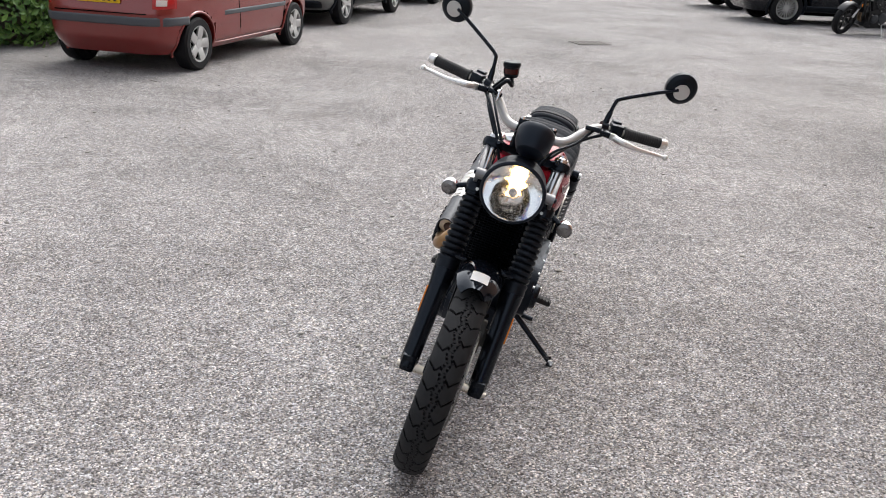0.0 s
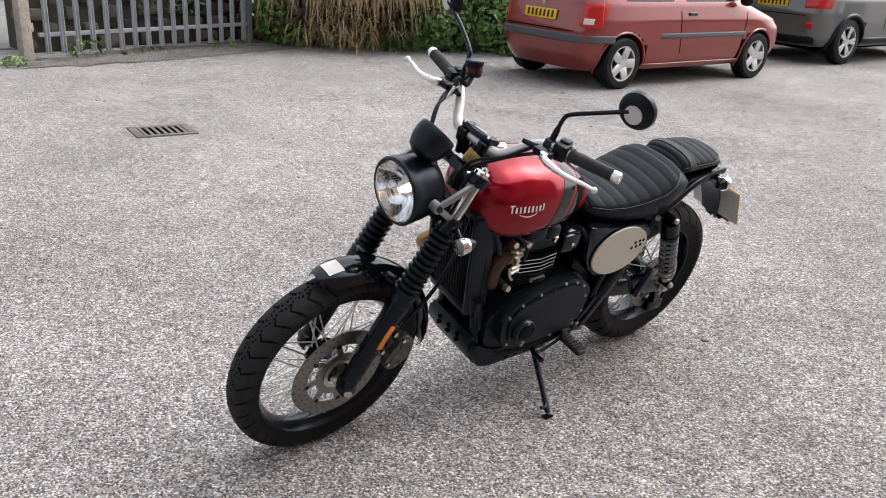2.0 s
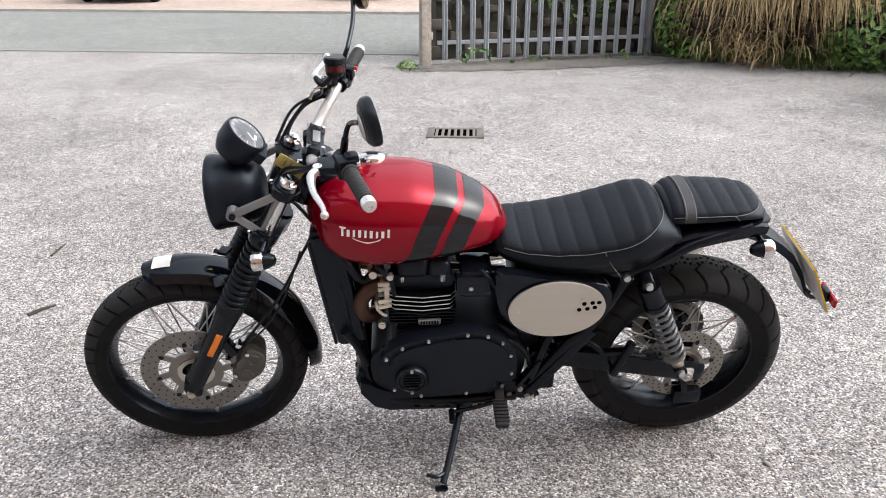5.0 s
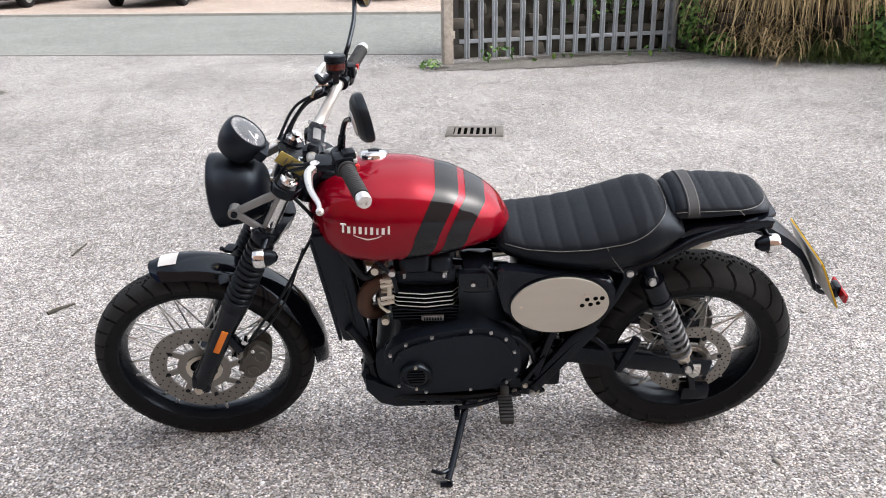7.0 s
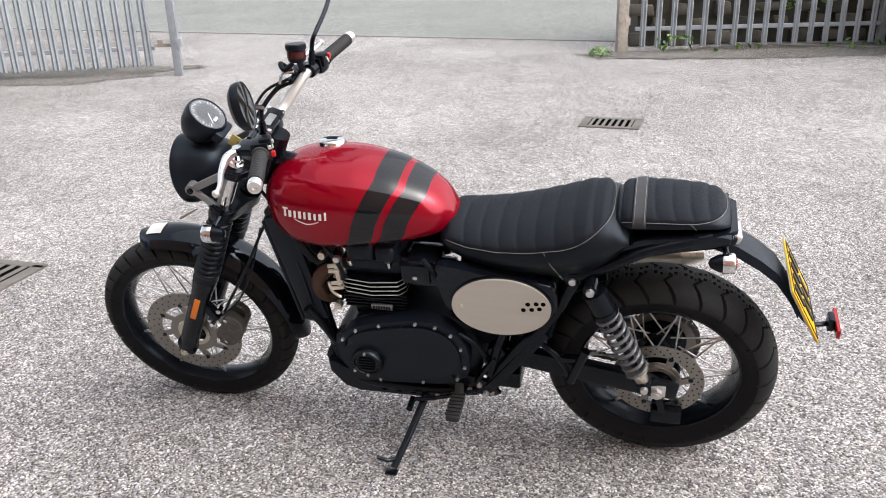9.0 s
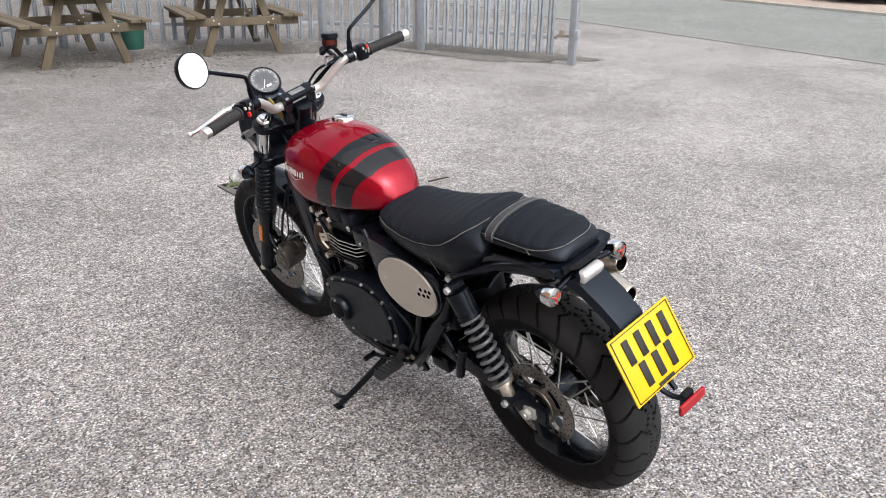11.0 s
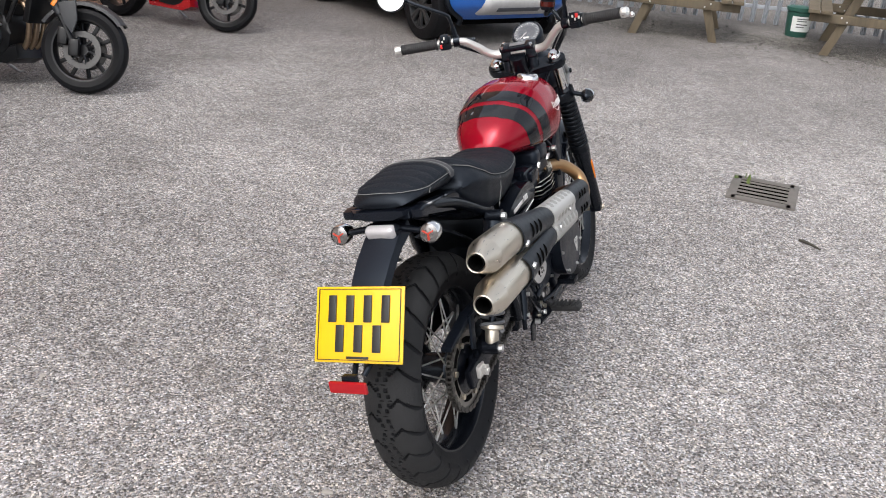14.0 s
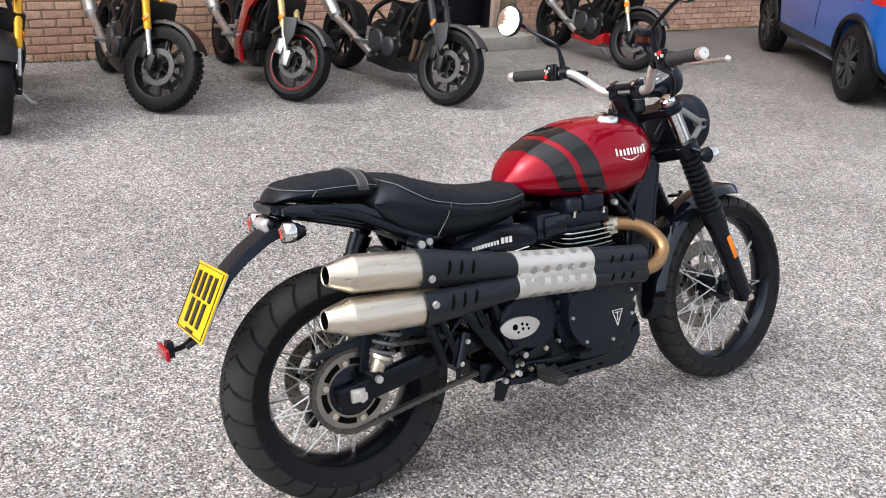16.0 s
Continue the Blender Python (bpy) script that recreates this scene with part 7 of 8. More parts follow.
for i in range(9):                              # ridges pressed into the lower half of the lens
    y = -0.056 + 0.014 * i
    lo = math.sqrt(0.083 ** 2 - y * y)
    tube(bm, [HL @ V(lo, y, 0.001), HL @ V(0.5 * lo + 0.012, y * 0.95, 0.0035), HL @ V(0.02, y * 0.9, 0.0045)], 0.0011, n=2, seg=6)
bp("lens_ridges", bm, LAMP_GLASS, "clear vertical ridges", lamp, True).visible_shadow = False
bm = bmesh.new()
lathe(bm, [(0.0895, 0.001), (0.08, 0.008), (0.05, 0.013), (0.0, 0.015)], HL, 48)
lens = bp("lens", bm, LAMP_GLASS, "clear glass lens", lamp, True)
lens.visible_shadow = False
for s in (1, -1):                               # cast brackets, a triangle on each side
    bm = bmesh.new()
    a, b, c = V(1.254, s * 0.116, 0.892), fork_pt(0.035, s) + V(0.01, s * 0.016, 0), fork_pt(0.2, s) + V(0.012, s * 0.014, 0)
    beam(bm, a, b, 0.02, 0.012, 0.004, up=(0, 1, 0))
    beam(bm, a, c, 0.018, 0.012, 0.004, up=(0, 1, 0))
    beam(bm, b, c, 0.014, 0.01, 0.003, up=(0, 1, 0))
    cyl(bm, a - V(0, s * 0.02, 0), a + V(0, s * 0.008, 0), 0.016)
    br = bp("lamp_bracket", bm, CAST_GREY, "grey triangular headlamp bracket", steer=True)
    bm = bmesh.new()
    bolt(bm, a + V(0, s * 0.011, 0), (0, s, 0), 0.009, 0.004)
    bp("bolt", bm, BLACK_SATIN, "", br, True)

# ---- clock ----
CLK = Matrix.Translation((1.21, 0.004, 1.056)) @ Matrix.Rotation(radians(-42), 4, "Y")      # z axis faces the rider
bm = bmesh.new()
lathe(bm, [(0.049, 0.002), (0.053, 0.006), (0.057, 0.0), (0.058, -0.015), (0.054, -0.045), (0.042, -0.07), (0.02, -0.082), (0, -0.083)], CLK, 48)
box(bm, CLK @ V(-0.055, 0, -0.02), (0.03, 0.075, 0.03), 0.008, Matrix.Rotation(radians(-42), 4, "Y"))
clock = bp("speedometer", bm, BLACK_MATT, "round black speedometer in a bowl", steer=True)
bm = bmesh.new()
lathe(bm, [(0.05, 0.001), (0.0, 0.001)], CLK, 48)
bp("dial", bm, DIAL, "dark dial with pale ticks", clock, True)
bm = bmesh.new()
lathe(bm, [(0.0475, 0.0016), (0.032, 0.0016)], CLK, 48)
bp("dial_ring", bm, DIAL_RING, "grey scale ring", clock, True)
bm = bmesh.new()
for i in range(25):
    a = radians(-130 + 260 * i / 24)
    r0 = 0.036 if i % 3 == 0 else 0.04
    d = V(math.cos(a), math.sin(a), 0)
    beam(bm, CLK @ (d * r0 + V(0, 0, 0.0025)), CLK @ (d * 0.046 + V(0, 0, 0.0025)), 0.0022 if i % 3 == 0 else 0.0012, 0.001, 0.0)
box(bm, CLK @ V(-0.024, 0, 0.0022), (0.008, 0.02, 0.001), 0.0, Matrix.Rotation(radians(-42), 4, "Y"))
beam(bm, CLK @ V(0, 0, 0.004), CLK @ V(-0.026, 0.022, 0.004), 0.0025, 0.001, 0.0)
bp("dial_marks", bm, BADGE, "", clock, True)
bm = bmesh.new()
lathe(bm, [(0.051, 0.005), (0.03, 0.008), (0.0, 0.009)], CLK, 40)
gl = bp("glass", bm, CLOCK_GLASS, "clear domed glass", clock, True)
gl.visible_shadow = False

# ---- handlebar and what sits on it ----
def bar_pts(s):
    return [(1.05, 0, 1.012), (1.05, s * 0.07, 1.012), (1.037, s * 0.105, 1.022), (1.01, s * 0.14, 1.056), (0.985, s * 0.178, 1.084), (0.962, s * 0.24, 1.09), (0.94, s * 0.32, 1.092), (0.92, s * 0.395, 1.094)]


bm = bmesh.new()
for s in (1, -1):
    tube(bm, bar_pts(s), [0.0145, 0.0145, 0.0145, 0.014, 0.0125, 0.011, 0.011, 0.011], seg=18)
bar = bp("handlebar", bm, SATIN_ALU, "wide silver handlebar", steer=True)
bm = bmesh.new()
for s in (1, -1):
    box(bm, (1.052, s * 0.045, 1.008), (0.046, 0.036, 0.044), 0.008)
    box(bm, (1.04, s * 0.045, 1.032), (0.045, 0.036, 0.018), 0.006, Matrix.Rotation(radians(-20), 4, "Y"))
box(bm, (1.042, 0, 1.031), (0.044, 0.1, 0.016), 0.006, Matrix.Rotation(radians(-20), 4, "Y"))
for s in (1, -1):
    cyl(bm, (1.052, s * 0.045, 0.95), (1.052, s * 0.045, 0.985), 0.019)
clamp = bp("bar_clamp", bm, BLACK_SATIN, "black bar clamp", steer=True)
bm = bmesh.new()
box(bm, (1.038, 0, 1.0405), (0.02, 0.056, 0.003), 0.0012, Matrix.Rotation(radians(-20), 4, "Y"))
bp("clamp_plate", bm, CAST_GREY, "grey plate on the clamp", clamp, True)
bm = bmesh.new()
for s in (1, -1):
    for dx in (-0.018, 0.016):
        bolt(bm, (1.04 + dx, s * 0.052, 1.041 + dx * 0.36), (-0.34, 0, 0.94), 0.0065, 0.004)
bp("clamp_bolts", bm, CHROME, "", clamp, True)
for s in (1, -1):
    b = [V(*q) for q in bar_pts(s)]
    way = (b[-1] - b[-3]).normalized()
    g0 = b[-3] + way * 0.024
    bm = bmesh.new()
    f = frame_to(g0, g0 + way)
    prof = [(0.012, 0), (0.021, 0.0), (0.021, 0.006), (0.0172, 0.008)]
    for i in range(15):
        z = 0.01 + i * 0.0078
        prof += [(0.0168, z), (0.0178, z + 0.001), (0.0178, z + 0.0055), (0.0168, z + 0.0066)]
    prof += [(0.018, 0.128), (0.012, 0.13)]
    lathe(bm, prof, f, 24)
    bp("grip", bm, GRIP, "black rubber grip", bar, True)
    bm = bmesh.new()
    lathe(bm, [(0.012, 0.128), (0.0165, 0.131), (0.017, 0.145), (0.015, 0.152), (0.006, 0.153), (0.005, 0.149), (0, 0.149)], f, 24)
    bp("bar_end", bm, BARE_ALU, "bright bar-end weight", bar, True)
    c = b[-3] - way * 0.004
    bm = bmesh.new()
    rot = way.to_track_quat("Z", "Y").to_matrix().to_4x4()
    box(bm, c + V(0.002, 0, 0.0), (0.044, 0.048, 0.042), 0.009, rot)
    box(bm, c + V(-0.012, -s * 0.004, 0.014), (0.03, 0.036, 0.03), 0.007, rot)
    sw = bp("switch_block", bm, PLASTIC_BLACK, "black switch housing", bar, True)
    bm = bmesh.new()
    box(bm, c + V(-0.03, s * 0.006, -0.008 if s > 0 else 0.02), (0.01, 0.014, 0.008), 0.002, rot)
    bp("switch", bm, RED_SWITCH, "small red switch", sw, True)
    bm = bmesh.new()
    for dz, dy in ((0.008, 0.0), (0.018, -0.008), (0.012, 0.012)):
        box(bm, c + V(-0.027, s * dy, dz), (0.008, 0.009, 0.005), 0.0015, rot)
    bp("button", bm, PLATE_WHITE, "grey buttons", sw, True)
    p = b[-3] - way * 0.045
    bm = bmesh.new()
    cyl(bm, p - way * 0.011, p + way * 0.011, 0.02)
    box(bm, p + V(0.032, s * 0.02, -0.006), (0.05, 0.055, 0.02), 0.006)
    cyl(bm, p + V(0.04, -s * 0.01, -0.004), p + V(0.045, -s * 0.055, -0.008), 0.009, 0.007)
    bp("lever_perch", bm, BLACK_SATIN, "black lever perch", bar, True)
    bm = bmesh.new()
    pv = p + V(0.055, s * 0.035, -0.006)
    tip = V(1.012, s * 0.408, 1.076)
    tube(bm, [pv, pv + V(0.014, s * 0.03, -0.002), pv * 0.52 + tip * 0.48 + V(0.016, 0, -0.004), tip * 0.8 + pv * 0.2 + V(0.002, 0, -0.002), tip], [0.01, 0.011, 0.0075, 0.006, 0.005], seg=12)
    ball(bm, tip, 0.0095, 14)
    cyl(bm, pv - V(0, 0, 0.01), pv + V(0, 0, 0.01), 0.011)
    bp("lever", bm, BARE_ALU, "polished alloy lever with a ball end", bar, True)
    # mirror
    base, bend, mc = p + V(-0.004, -s * 0.0, 0.012), V(0.957, s * 0.203, 1.182), V(0.908, s * 0.38, 1.278)
    bm = bmesh.new()
    tube(bm, [base, base * 0.5 + bend * 0.5, bend - V(0, 0, 0.012), bend + V(-0.008, s * 0.012, 0.006), mc * 0.5 + bend * 0.5, mc + V(0.022, -s * 0.008, -0.004)], 0.0062, n=6, seg=10)
    cyl(bm, base, base + (bend - base) * 0.5, 0.0095, 0.0085)
    mir = bp("mirror", bm, BLACK_SATIN, "round black mirror on a cranked stem", steer=True)
    face = (V(-1, -0.22 * s, 0.16)).normalized()
    MM = frame_to(mc, mc + face)
    bm = bmesh.new()
    lathe(bm, [(0.0475, 0.008), (0.05, 0.01), (0.052, 0.004), (0.05, -0.008), (0.04, -0.017), (0.033, -0.018)], MM, 40)
    bp("mirror_shell", bm, PLASTIC_BLACK, "", mir, True)
    bm = bmesh.new()
    lathe(bm, [(0.033, -0.018), (0.03, -0.0195), (0.0, -0.0215)], MM, 32)
    back = bp("mirror_back", bm, PLASTIC_BLACK, "", mir, True)
    bm = bmesh.new()
    lathe(bm, [(0.026, -0.0185), (0.025, -0.0225), (0.0, -0.024)], MM @ Matrix.Translation((0, -0.006, 0)), 32)
    bp("mirror_cap", bm, SATIN_ALU, "silver cap on the mirror back", mir, True)
    bm = bmesh.new()
    lathe(bm, [(0.0485, 0.008), (0.0, 0.0085)], MM, 40)
    bp("mirror_glass", bm, MIRROR, "mirror glass", mir, True)
# fluid reservoir on the throttle side
bm = bmesh.new()
rc = V(0.985, -0.142, 1.163)
rm = Matrix.Translation(rc) @ Matrix.Rotation(radians(14), 4, "X")
lathe(bm, [(0, -0.024), (0.02, -0.024), (0.024, -0.018), (0.025, 0.008), (0.028, 0.01), (0.028, 0.022), (0.025, 0.025), (0, 0.025)], rm, 32)
beam(bm, rc + V(0.0, -0.005, -0.02), V(0.99, -0.18, 1.09), 0.016, 0.008, 0.002)
tube(bm, [rc + V(0.01, 0.01, -0.025), rc + V(0.035, 0.02, -0.04), rc + V(0.05, 0.0, -0.03), V(1.01, -0.17, 1.09)], 0.007, seg=8)
bp("brake_reservoir", bm, PLASTIC_BLACK, "round black brake fluid reservoir", steer=True)
bm = bmesh.new()
lathe(bm, [(0.0252, -0.012), (0.0252, 0.004)], rm, 32)
bp("reservoir_window", bm, mat("dark_red_fluid", (0.05, 0.008, 0.006), 0.2, coat=1.0), "", steer=True)
# cables
bm = bmesh.new()
tube(bm, [(1.0, -0.2, 1.075), (1.06, -0.17, 1.06), (1.12, -0.12, 1.0), (1.15, -0.08, 0.93), (1.12, -0.05, 0.85)], 0.005, seg=8)
bp("cable", bm, PLASTIC_BLACK, "black control cable", steer=True)
bm = bmesh.new()
tube(bm, [(0.99, -0.19, 1.07), (1.08, -0.16, 1.04), (1.13, -0.1, 0.96), (1.1, -0.06, 0.87)], 0.0055, seg=8)
bp("cable", bm, PLASTIC_BLACK, "black control cable", steer=True)
bm = bmesh.new()
tube(bm, [(1.02, -0.17, 1.08), (1.1, -0.14, 1.05), (1.15, -0.09, 0.98)], 0.0042, seg=8)
bp("cable", bm, PLASTIC_BLACK, "black control cable", steer=True)
bm = bmesh.new()
tube(bm, [(0.995, 0.2, 1.07), (1.02, 0.15, 1.04), (1.06, 0.11, 1.01), (1.13, 0.06, 0.96), (1.12, 0.02, 0.88)], 0.005, seg=8)
bp("cable", bm, PLASTIC_BLACK, "black control cable", steer=True)
bm = bmesh.new()
tube(bm, [(1.0, 0.17, 1.075), (1.06, 0.13, 1.03), (1.12, 0.07, 0.99), (1.14, 0.04, 0.92)], 0.0045, seg=8)
bp("cable", bm, PLASTIC_BLACK, "black control cable", steer=True)
bm = bmesh.new()
tube(bm, [(1.12, 0.05, 0.9), (1.06, 0.07, 0.82), (1.04, 0.09, 0.74), (1.0, 0.12, 0.66), (0.98, 0.13, 0.5)], 0.005, seg=8)
bp("cable", bm, PLASTIC_BLACK, "black control cable", steer=True)
bm = bmesh.new()
cyl(bm, (1.005, -0.195, 1.073), (1.035, -0.182, 1.068), 0.0055, 0.004)
tube(bm, [(1.01, -0.16, 1.1), (1.04, -0.15, 1.1), (1.055, -0.15, 1.07)], 0.0045, seg=8)
bp("cable_ends", bm, CHROME, steer=True)

# ---- radiator and skid plate ----
RADM = Matrix.Translation((1.015, 0, 0.625)) @ Matrix.Rotation(radians(9), 4, "Y")
bm = bmesh.new()
box(bm, RADM @ V(-0.01, 0, 0), (0.02, 0.19, 0.34), 0.002, Matrix.Rotation(radians(9), 4, "Y"))
rad = bp("radiator", bm, BLACK_MATT, "black radiator with a mesh guard")
for s in (1, -1):
    bm = bmesh.new()
    box(bm, RADM @ V(-0.014, s * 0.1, 0), (0.076, 0.022, 0.36), 0.008, Matrix.Rotation(radians(9), 4, "Y"))
    bp("side_tank", bm, BLACK_MATT, "", rad)
    bm = bmesh.new()
    beam(bm, RADM @ V(0.028, s * 0.104, 0.17), RADM @ V(0.03, s * 0.104, -0.18), 0.01, 0.014, 0.004, up=(0, 1, 0))
    bp("guard_rail", bm, BLACK_MATT, "", rad)
for z in (0.18, -0.18):
    bm = bmesh.new()
    box(bm, RADM @ V(0, 0, z), (0.045, 0.2, 0.03), 0.008, Matrix.Rotation(radians(9), 4, "Y"))
    bp("end_cap", bm, BLACK_MATT, "", rad)
bm = bmesh.new()
for i in range(34):
    z = -0.165 + 0.33 * i / 33
    box(bm, RADM @ V(0.012, 0, z), (0.014, 0.19, 0.0028), 0.0, Matrix.Rotation(radians(9), 4, "Y"))
for i in range(15):
    box(bm, RADM @ V(0.021, -0.09 + 0.01285 * i, 0), (0.003, 0.002, 0.335), 0.0, Matrix.Rotation(radians(9), 4, "Y"))
tagged(bp("mesh_guard", bm, BLACK_SATIN, "", rad, smooth=False), "thin black cooling fins and mesh", kind="stuff")
bm = bmesh.new()
out = [(0.958, 0.335), (0.968, 0.31), (0.958, 0.265), (0.92, 0.21), (0.87, 0.193), (0.6, 0.195), (0.6, 0.21), (0.86, 0.21), (0.9, 0.225), (0.938, 0.275), (0.946, 0.31), (0.94, 0.335)]
prism(bm, out, -0.11, 0.11, 0.004)
for s in (1, -1):
    prism(bm, [(0.955, 0.31), (0.955, 0.265), (0.915, 0.21), (0.87, 0.195), (0.6, 0.197), (0.59, 0.23), (0.7, 0.245), (0.86, 0.26), (0.92, 0.3)], s * 0.105, s * 0.13, 0.006)
skid = bp("skid_plate", bm, BLACK_MATT, "black metal skid plate")
bm = bmesh.new()
for s in (1, -1):
    for x in (0.655, 0.7, 0.745, 0.79):
        cyl(bm, (x, s * 0.125, 0.22), (x, s * 0.1315, 0.22), 0.011, seg=16)
for y in (-0.05, 0, 0.05):
    for z in (0.285, 0.308):
        cyl(bm, (0.96, y, z), (0.971, y, z), 0.008, seg=12)
bp("skid_holes", bm, DARK, "", skid)

# ---- engine ----
bm = bmesh.new()
prism(bm, round_outline([(0.87, 0.44), (0.83, 0.49), (0.7, 0.52), (0.56, 0.515), (0.5, 0.46), (0.48, 0.34), (0.56, 0.26), (0.8, 0.235), (0.9, 0.27), (0.92, 0.4)]), -0.125, 0.125, 0.015)
box(bm, (0.5, 0, 0.48), (0.12, 0.2, 0.16), 0.02)
engine = bp("engine", bm, BLACK_MATT, "black parallel-twin engine")
LC = round_outline([(0.892, 0.428), (0.85, 0.474), (0.78, 0.502), (0.663, 0.526), (0.588, 0.52), (0.536, 0.486), (0.511, 0.42), (0.515, 0.35), (0.559, 0.308), (0.694, 0.29), (0.822, 0.29), (0.88, 0.334)], 6)
bm = bmesh.new()
prism(bm, LC, 0.12, 0.168, 0.018, seg=4)
cen = V(0.7, 0, 0.405)
prism(bm, [(cen.x + (x - cen.x) * 0.88, cen.z + (z - cen.z) * 0.84) for x, z in LC], 0.15, 0.176, 0.022, seg=6)
case = bp("crankcase_cover", bm, BLACK_MATT, "matt black crankcase cover", engine, auto=50)
bm = bmesh.new()
per = [V(x, 0, z) for x, z in LC]
for i in (1, 7, 13, 19, 24, 29, 34, 40, 46, 52, 58, 64):
    q = cen + (per[i % len(per)] - cen) * 0.93
    bolt(bm, (q.x, 0.17, q.z), (0, 1, 0), 0.0052, 0.004)
bp("cover_bolts", bm, BOLT_STEEL, "small steel bolts", case)
bm = bmesh.new()
VM = Matrix.Translation((0.805, 0.176, 0.372)) @ YAX
lathe(bm, [(0.047, -0.01), (0.047, 0.014), (0.043, 0.02), (0.037, 0.02), (0.035, 0.016), (0, 0.016)], VM, 40)
cap2 = bp("round_cover", bm, BLACK_SATIN, "round ribbed inspection cover", case)
bm = bmesh.new()
for i in range(5):
    z = -0.02 + 0.01 * i
    w = math.sqrt(0.034 ** 2 - z * z) * 1.5
    box(bm, (0.805, 0.1935, 0.372 + z), (w, 0.006, 0.004), 0.0015)
bp("ribs", bm, BLACK_SATIN, "", cap2)
bm = bmesh.new()
for z in (0.04, -0.04):
    bolt(bm, (0.805, 0.196, 0.372 + z), (0, 1, 0), 0.005, 0.003)
bp("bolts", bm, STEEL, "", cap2)
# cylinders: fins with bright machined rims near the top
bm = bmesh.new()
box(bm, (0.775, 0, 0.56), (0.15, 0.21, 0.17), 0.02)
block = bp("cylinder_block", bm, BLACK_SATIN, "black finned cylinder block", engine)
for i in range(5):
    bm = bmesh.new()
    box(bm, (0.775, 0, 0.53 + 0.011 * i), (0.178 + 0.002 * i, 0.25, 0.0045), 0.0015)
    bp("fin", bm, BLACK_SATIN, "", block)
bm = bmesh.new()
box(bm, (0.755, 0.129, 0.537), (0.062, 0.01, 0.017), 0.003)
tag = bp("block_plate", bm, CAST_GREY, "small grey cast plate under the fins", block)
bm = bmesh.new()
for i in range(7):
    box(bm, (0.755 + 0.0075 * (i - 3), 0.1348, 0.537), (0.0045, 0.003, 0.009))
bp("letter_bar", bm, BLACK_SATIN, "", tag)
bright = bmesh.new()
dark = bmesh.new()
for i in range(5):
    z = 0.57 + 0.0145 * i
    o = [(0.868 + 0.004 * i, -0.11), (0.862 + 0.004 * i, 0.0), (0.868 + 0.004 * i, 0.11), (0.85, 0.131), (0.775, 0.141), (0.7, 0.131), (0.684, 0.11), (0.684, -0.11), (0.7, -0.131), (0.775, -0.141), (0.85, -0.131)]
    for b_, dz, k in ((dark, 0.0022, 0.985), (bright, 0.0022, 1.0)):
        if b_ is bright and i < 1:
            continue
        va = [b_.verts.new((0.776 + (x - 0.776) * k, y * k, z - (dz if b_ is dark else 0.0016))) for x, y in o]
        vb = [b_.verts.new((0.776 + (x - 0.776) * k, y * k, z + (dz if b_ is dark else 0.0016))) for x, y in o]
        if b_ is dark:
            b_.faces.new(va[::-1]), b_.faces.new(vb)
            for j in range(len(o)):
                b_.faces.new((va[j], va[(j + 1) % len(o)], vb[(j + 1) % len(o)], vb[j]))
        else:
            for j in range(len(o)):
                b_.faces.new((va[j], va[(j + 1) % len(o)], vb[(j + 1) % len(o)], vb[j]))
head = bp("cylinder_head_fins", dark, BLACK_SATIN, "black cooling fins", engine, smooth=False)
bp("fin_edges", bright, BARE_ALU, "bright machined fin edges", head, smooth=False)
bm = bmesh.new()
box(bm, (0.775, 0, 0.665), (0.17, 0.23, 0.045), 0.012)
for s in (1, -1):
    box(bm, (0.8, s * 0.075, 0.71), (0.085, 0.1, 0.065), 0.026, seg=4)
    box(bm, (0.73, s * 0.075, 0.705), (0.06, 0.1, 0.055), 0.022, seg=4)
bp("cylinder_head", bm, BLACK_MATT, "matt black cylinder head", engine)
bm = bmesh.new()
for s in (1, -1):
    for x in (0.72, 0.83):
        bolt(bm, (x, s * 0.122, 0.683), (0, s * 0.3, 1), 0.009, 0.01)
    bolt(bm, (0.86, s * 0.12, 0.7), (0, s, 0), 0.008, 0.006)
bp("head_bolts", bm, CHROME, "", engine)
# intake bodies
bm = bmesh.new()
for s in (1, -1):
    box(bm, (0.63, s * 0.075, 0.655), (0.09, 0.1, 0.09), 0.018)
    cyl(bm, (0.7, s * 0.07, 0.66), (0.55, s * 0.07, 0.645), 0.03)
    box(bm, (0.645, s * 0.12, 0.66), (0.08, 0.03, 0.06), 0.008)
intake = bp("intake_body", bm, BLACK_GLOSS, "black intake bodies", engine)
bm = bmesh.new()
bolt(bm, (0.645, 0.137, 0.655), (0, 1, 0), 0.007, 0.004)
bp("intake_fittings", bm, CHROME, "", intake)
# wiring and hoses behind the radiator
def hose(points, r, seg=10):
    bm = bmesh.new()
    tube(bm, points, r, seg=seg)
    bp("hose", bm, PLASTIC_BLACK, "black rubber hose", engine)


for s in (1, -1):
    hose([(1.02, s * 0.09, 0.8), (0.97, s * 0.11, 0.72), (0.93, s * 0.1, 0.66), (0.88, s * 0.09, 0.72)], 0.012)
    hose([(0.99, s * 0.12, 0.5), (0.96, s * 0.11, 0.44), (0.93, s * 0.1, 0.36)], 0.013)
hose([(0.6, 0.14, 0.5), (0.52, 0.15, 0.47), (0.48, 0.14, 0.42), (0.46, 0.13, 0.35)], 0.008)
hose([(0.9, 0.12, 0.73), (0.86, 0.14, 0.69), (0.85, 0.13, 0.63)], 0.006)
hose([(0.62, 0.13, 0.71), (0.58, 0.14, 0.66), (0.56, 0.14, 0.58)], 0.007)
hose([(0.9, -0.1, 0.72), (0.94, -0.12, 0.66), (0.95, -0.12, 0.58)], 0.007)
bm = bmesh.new()
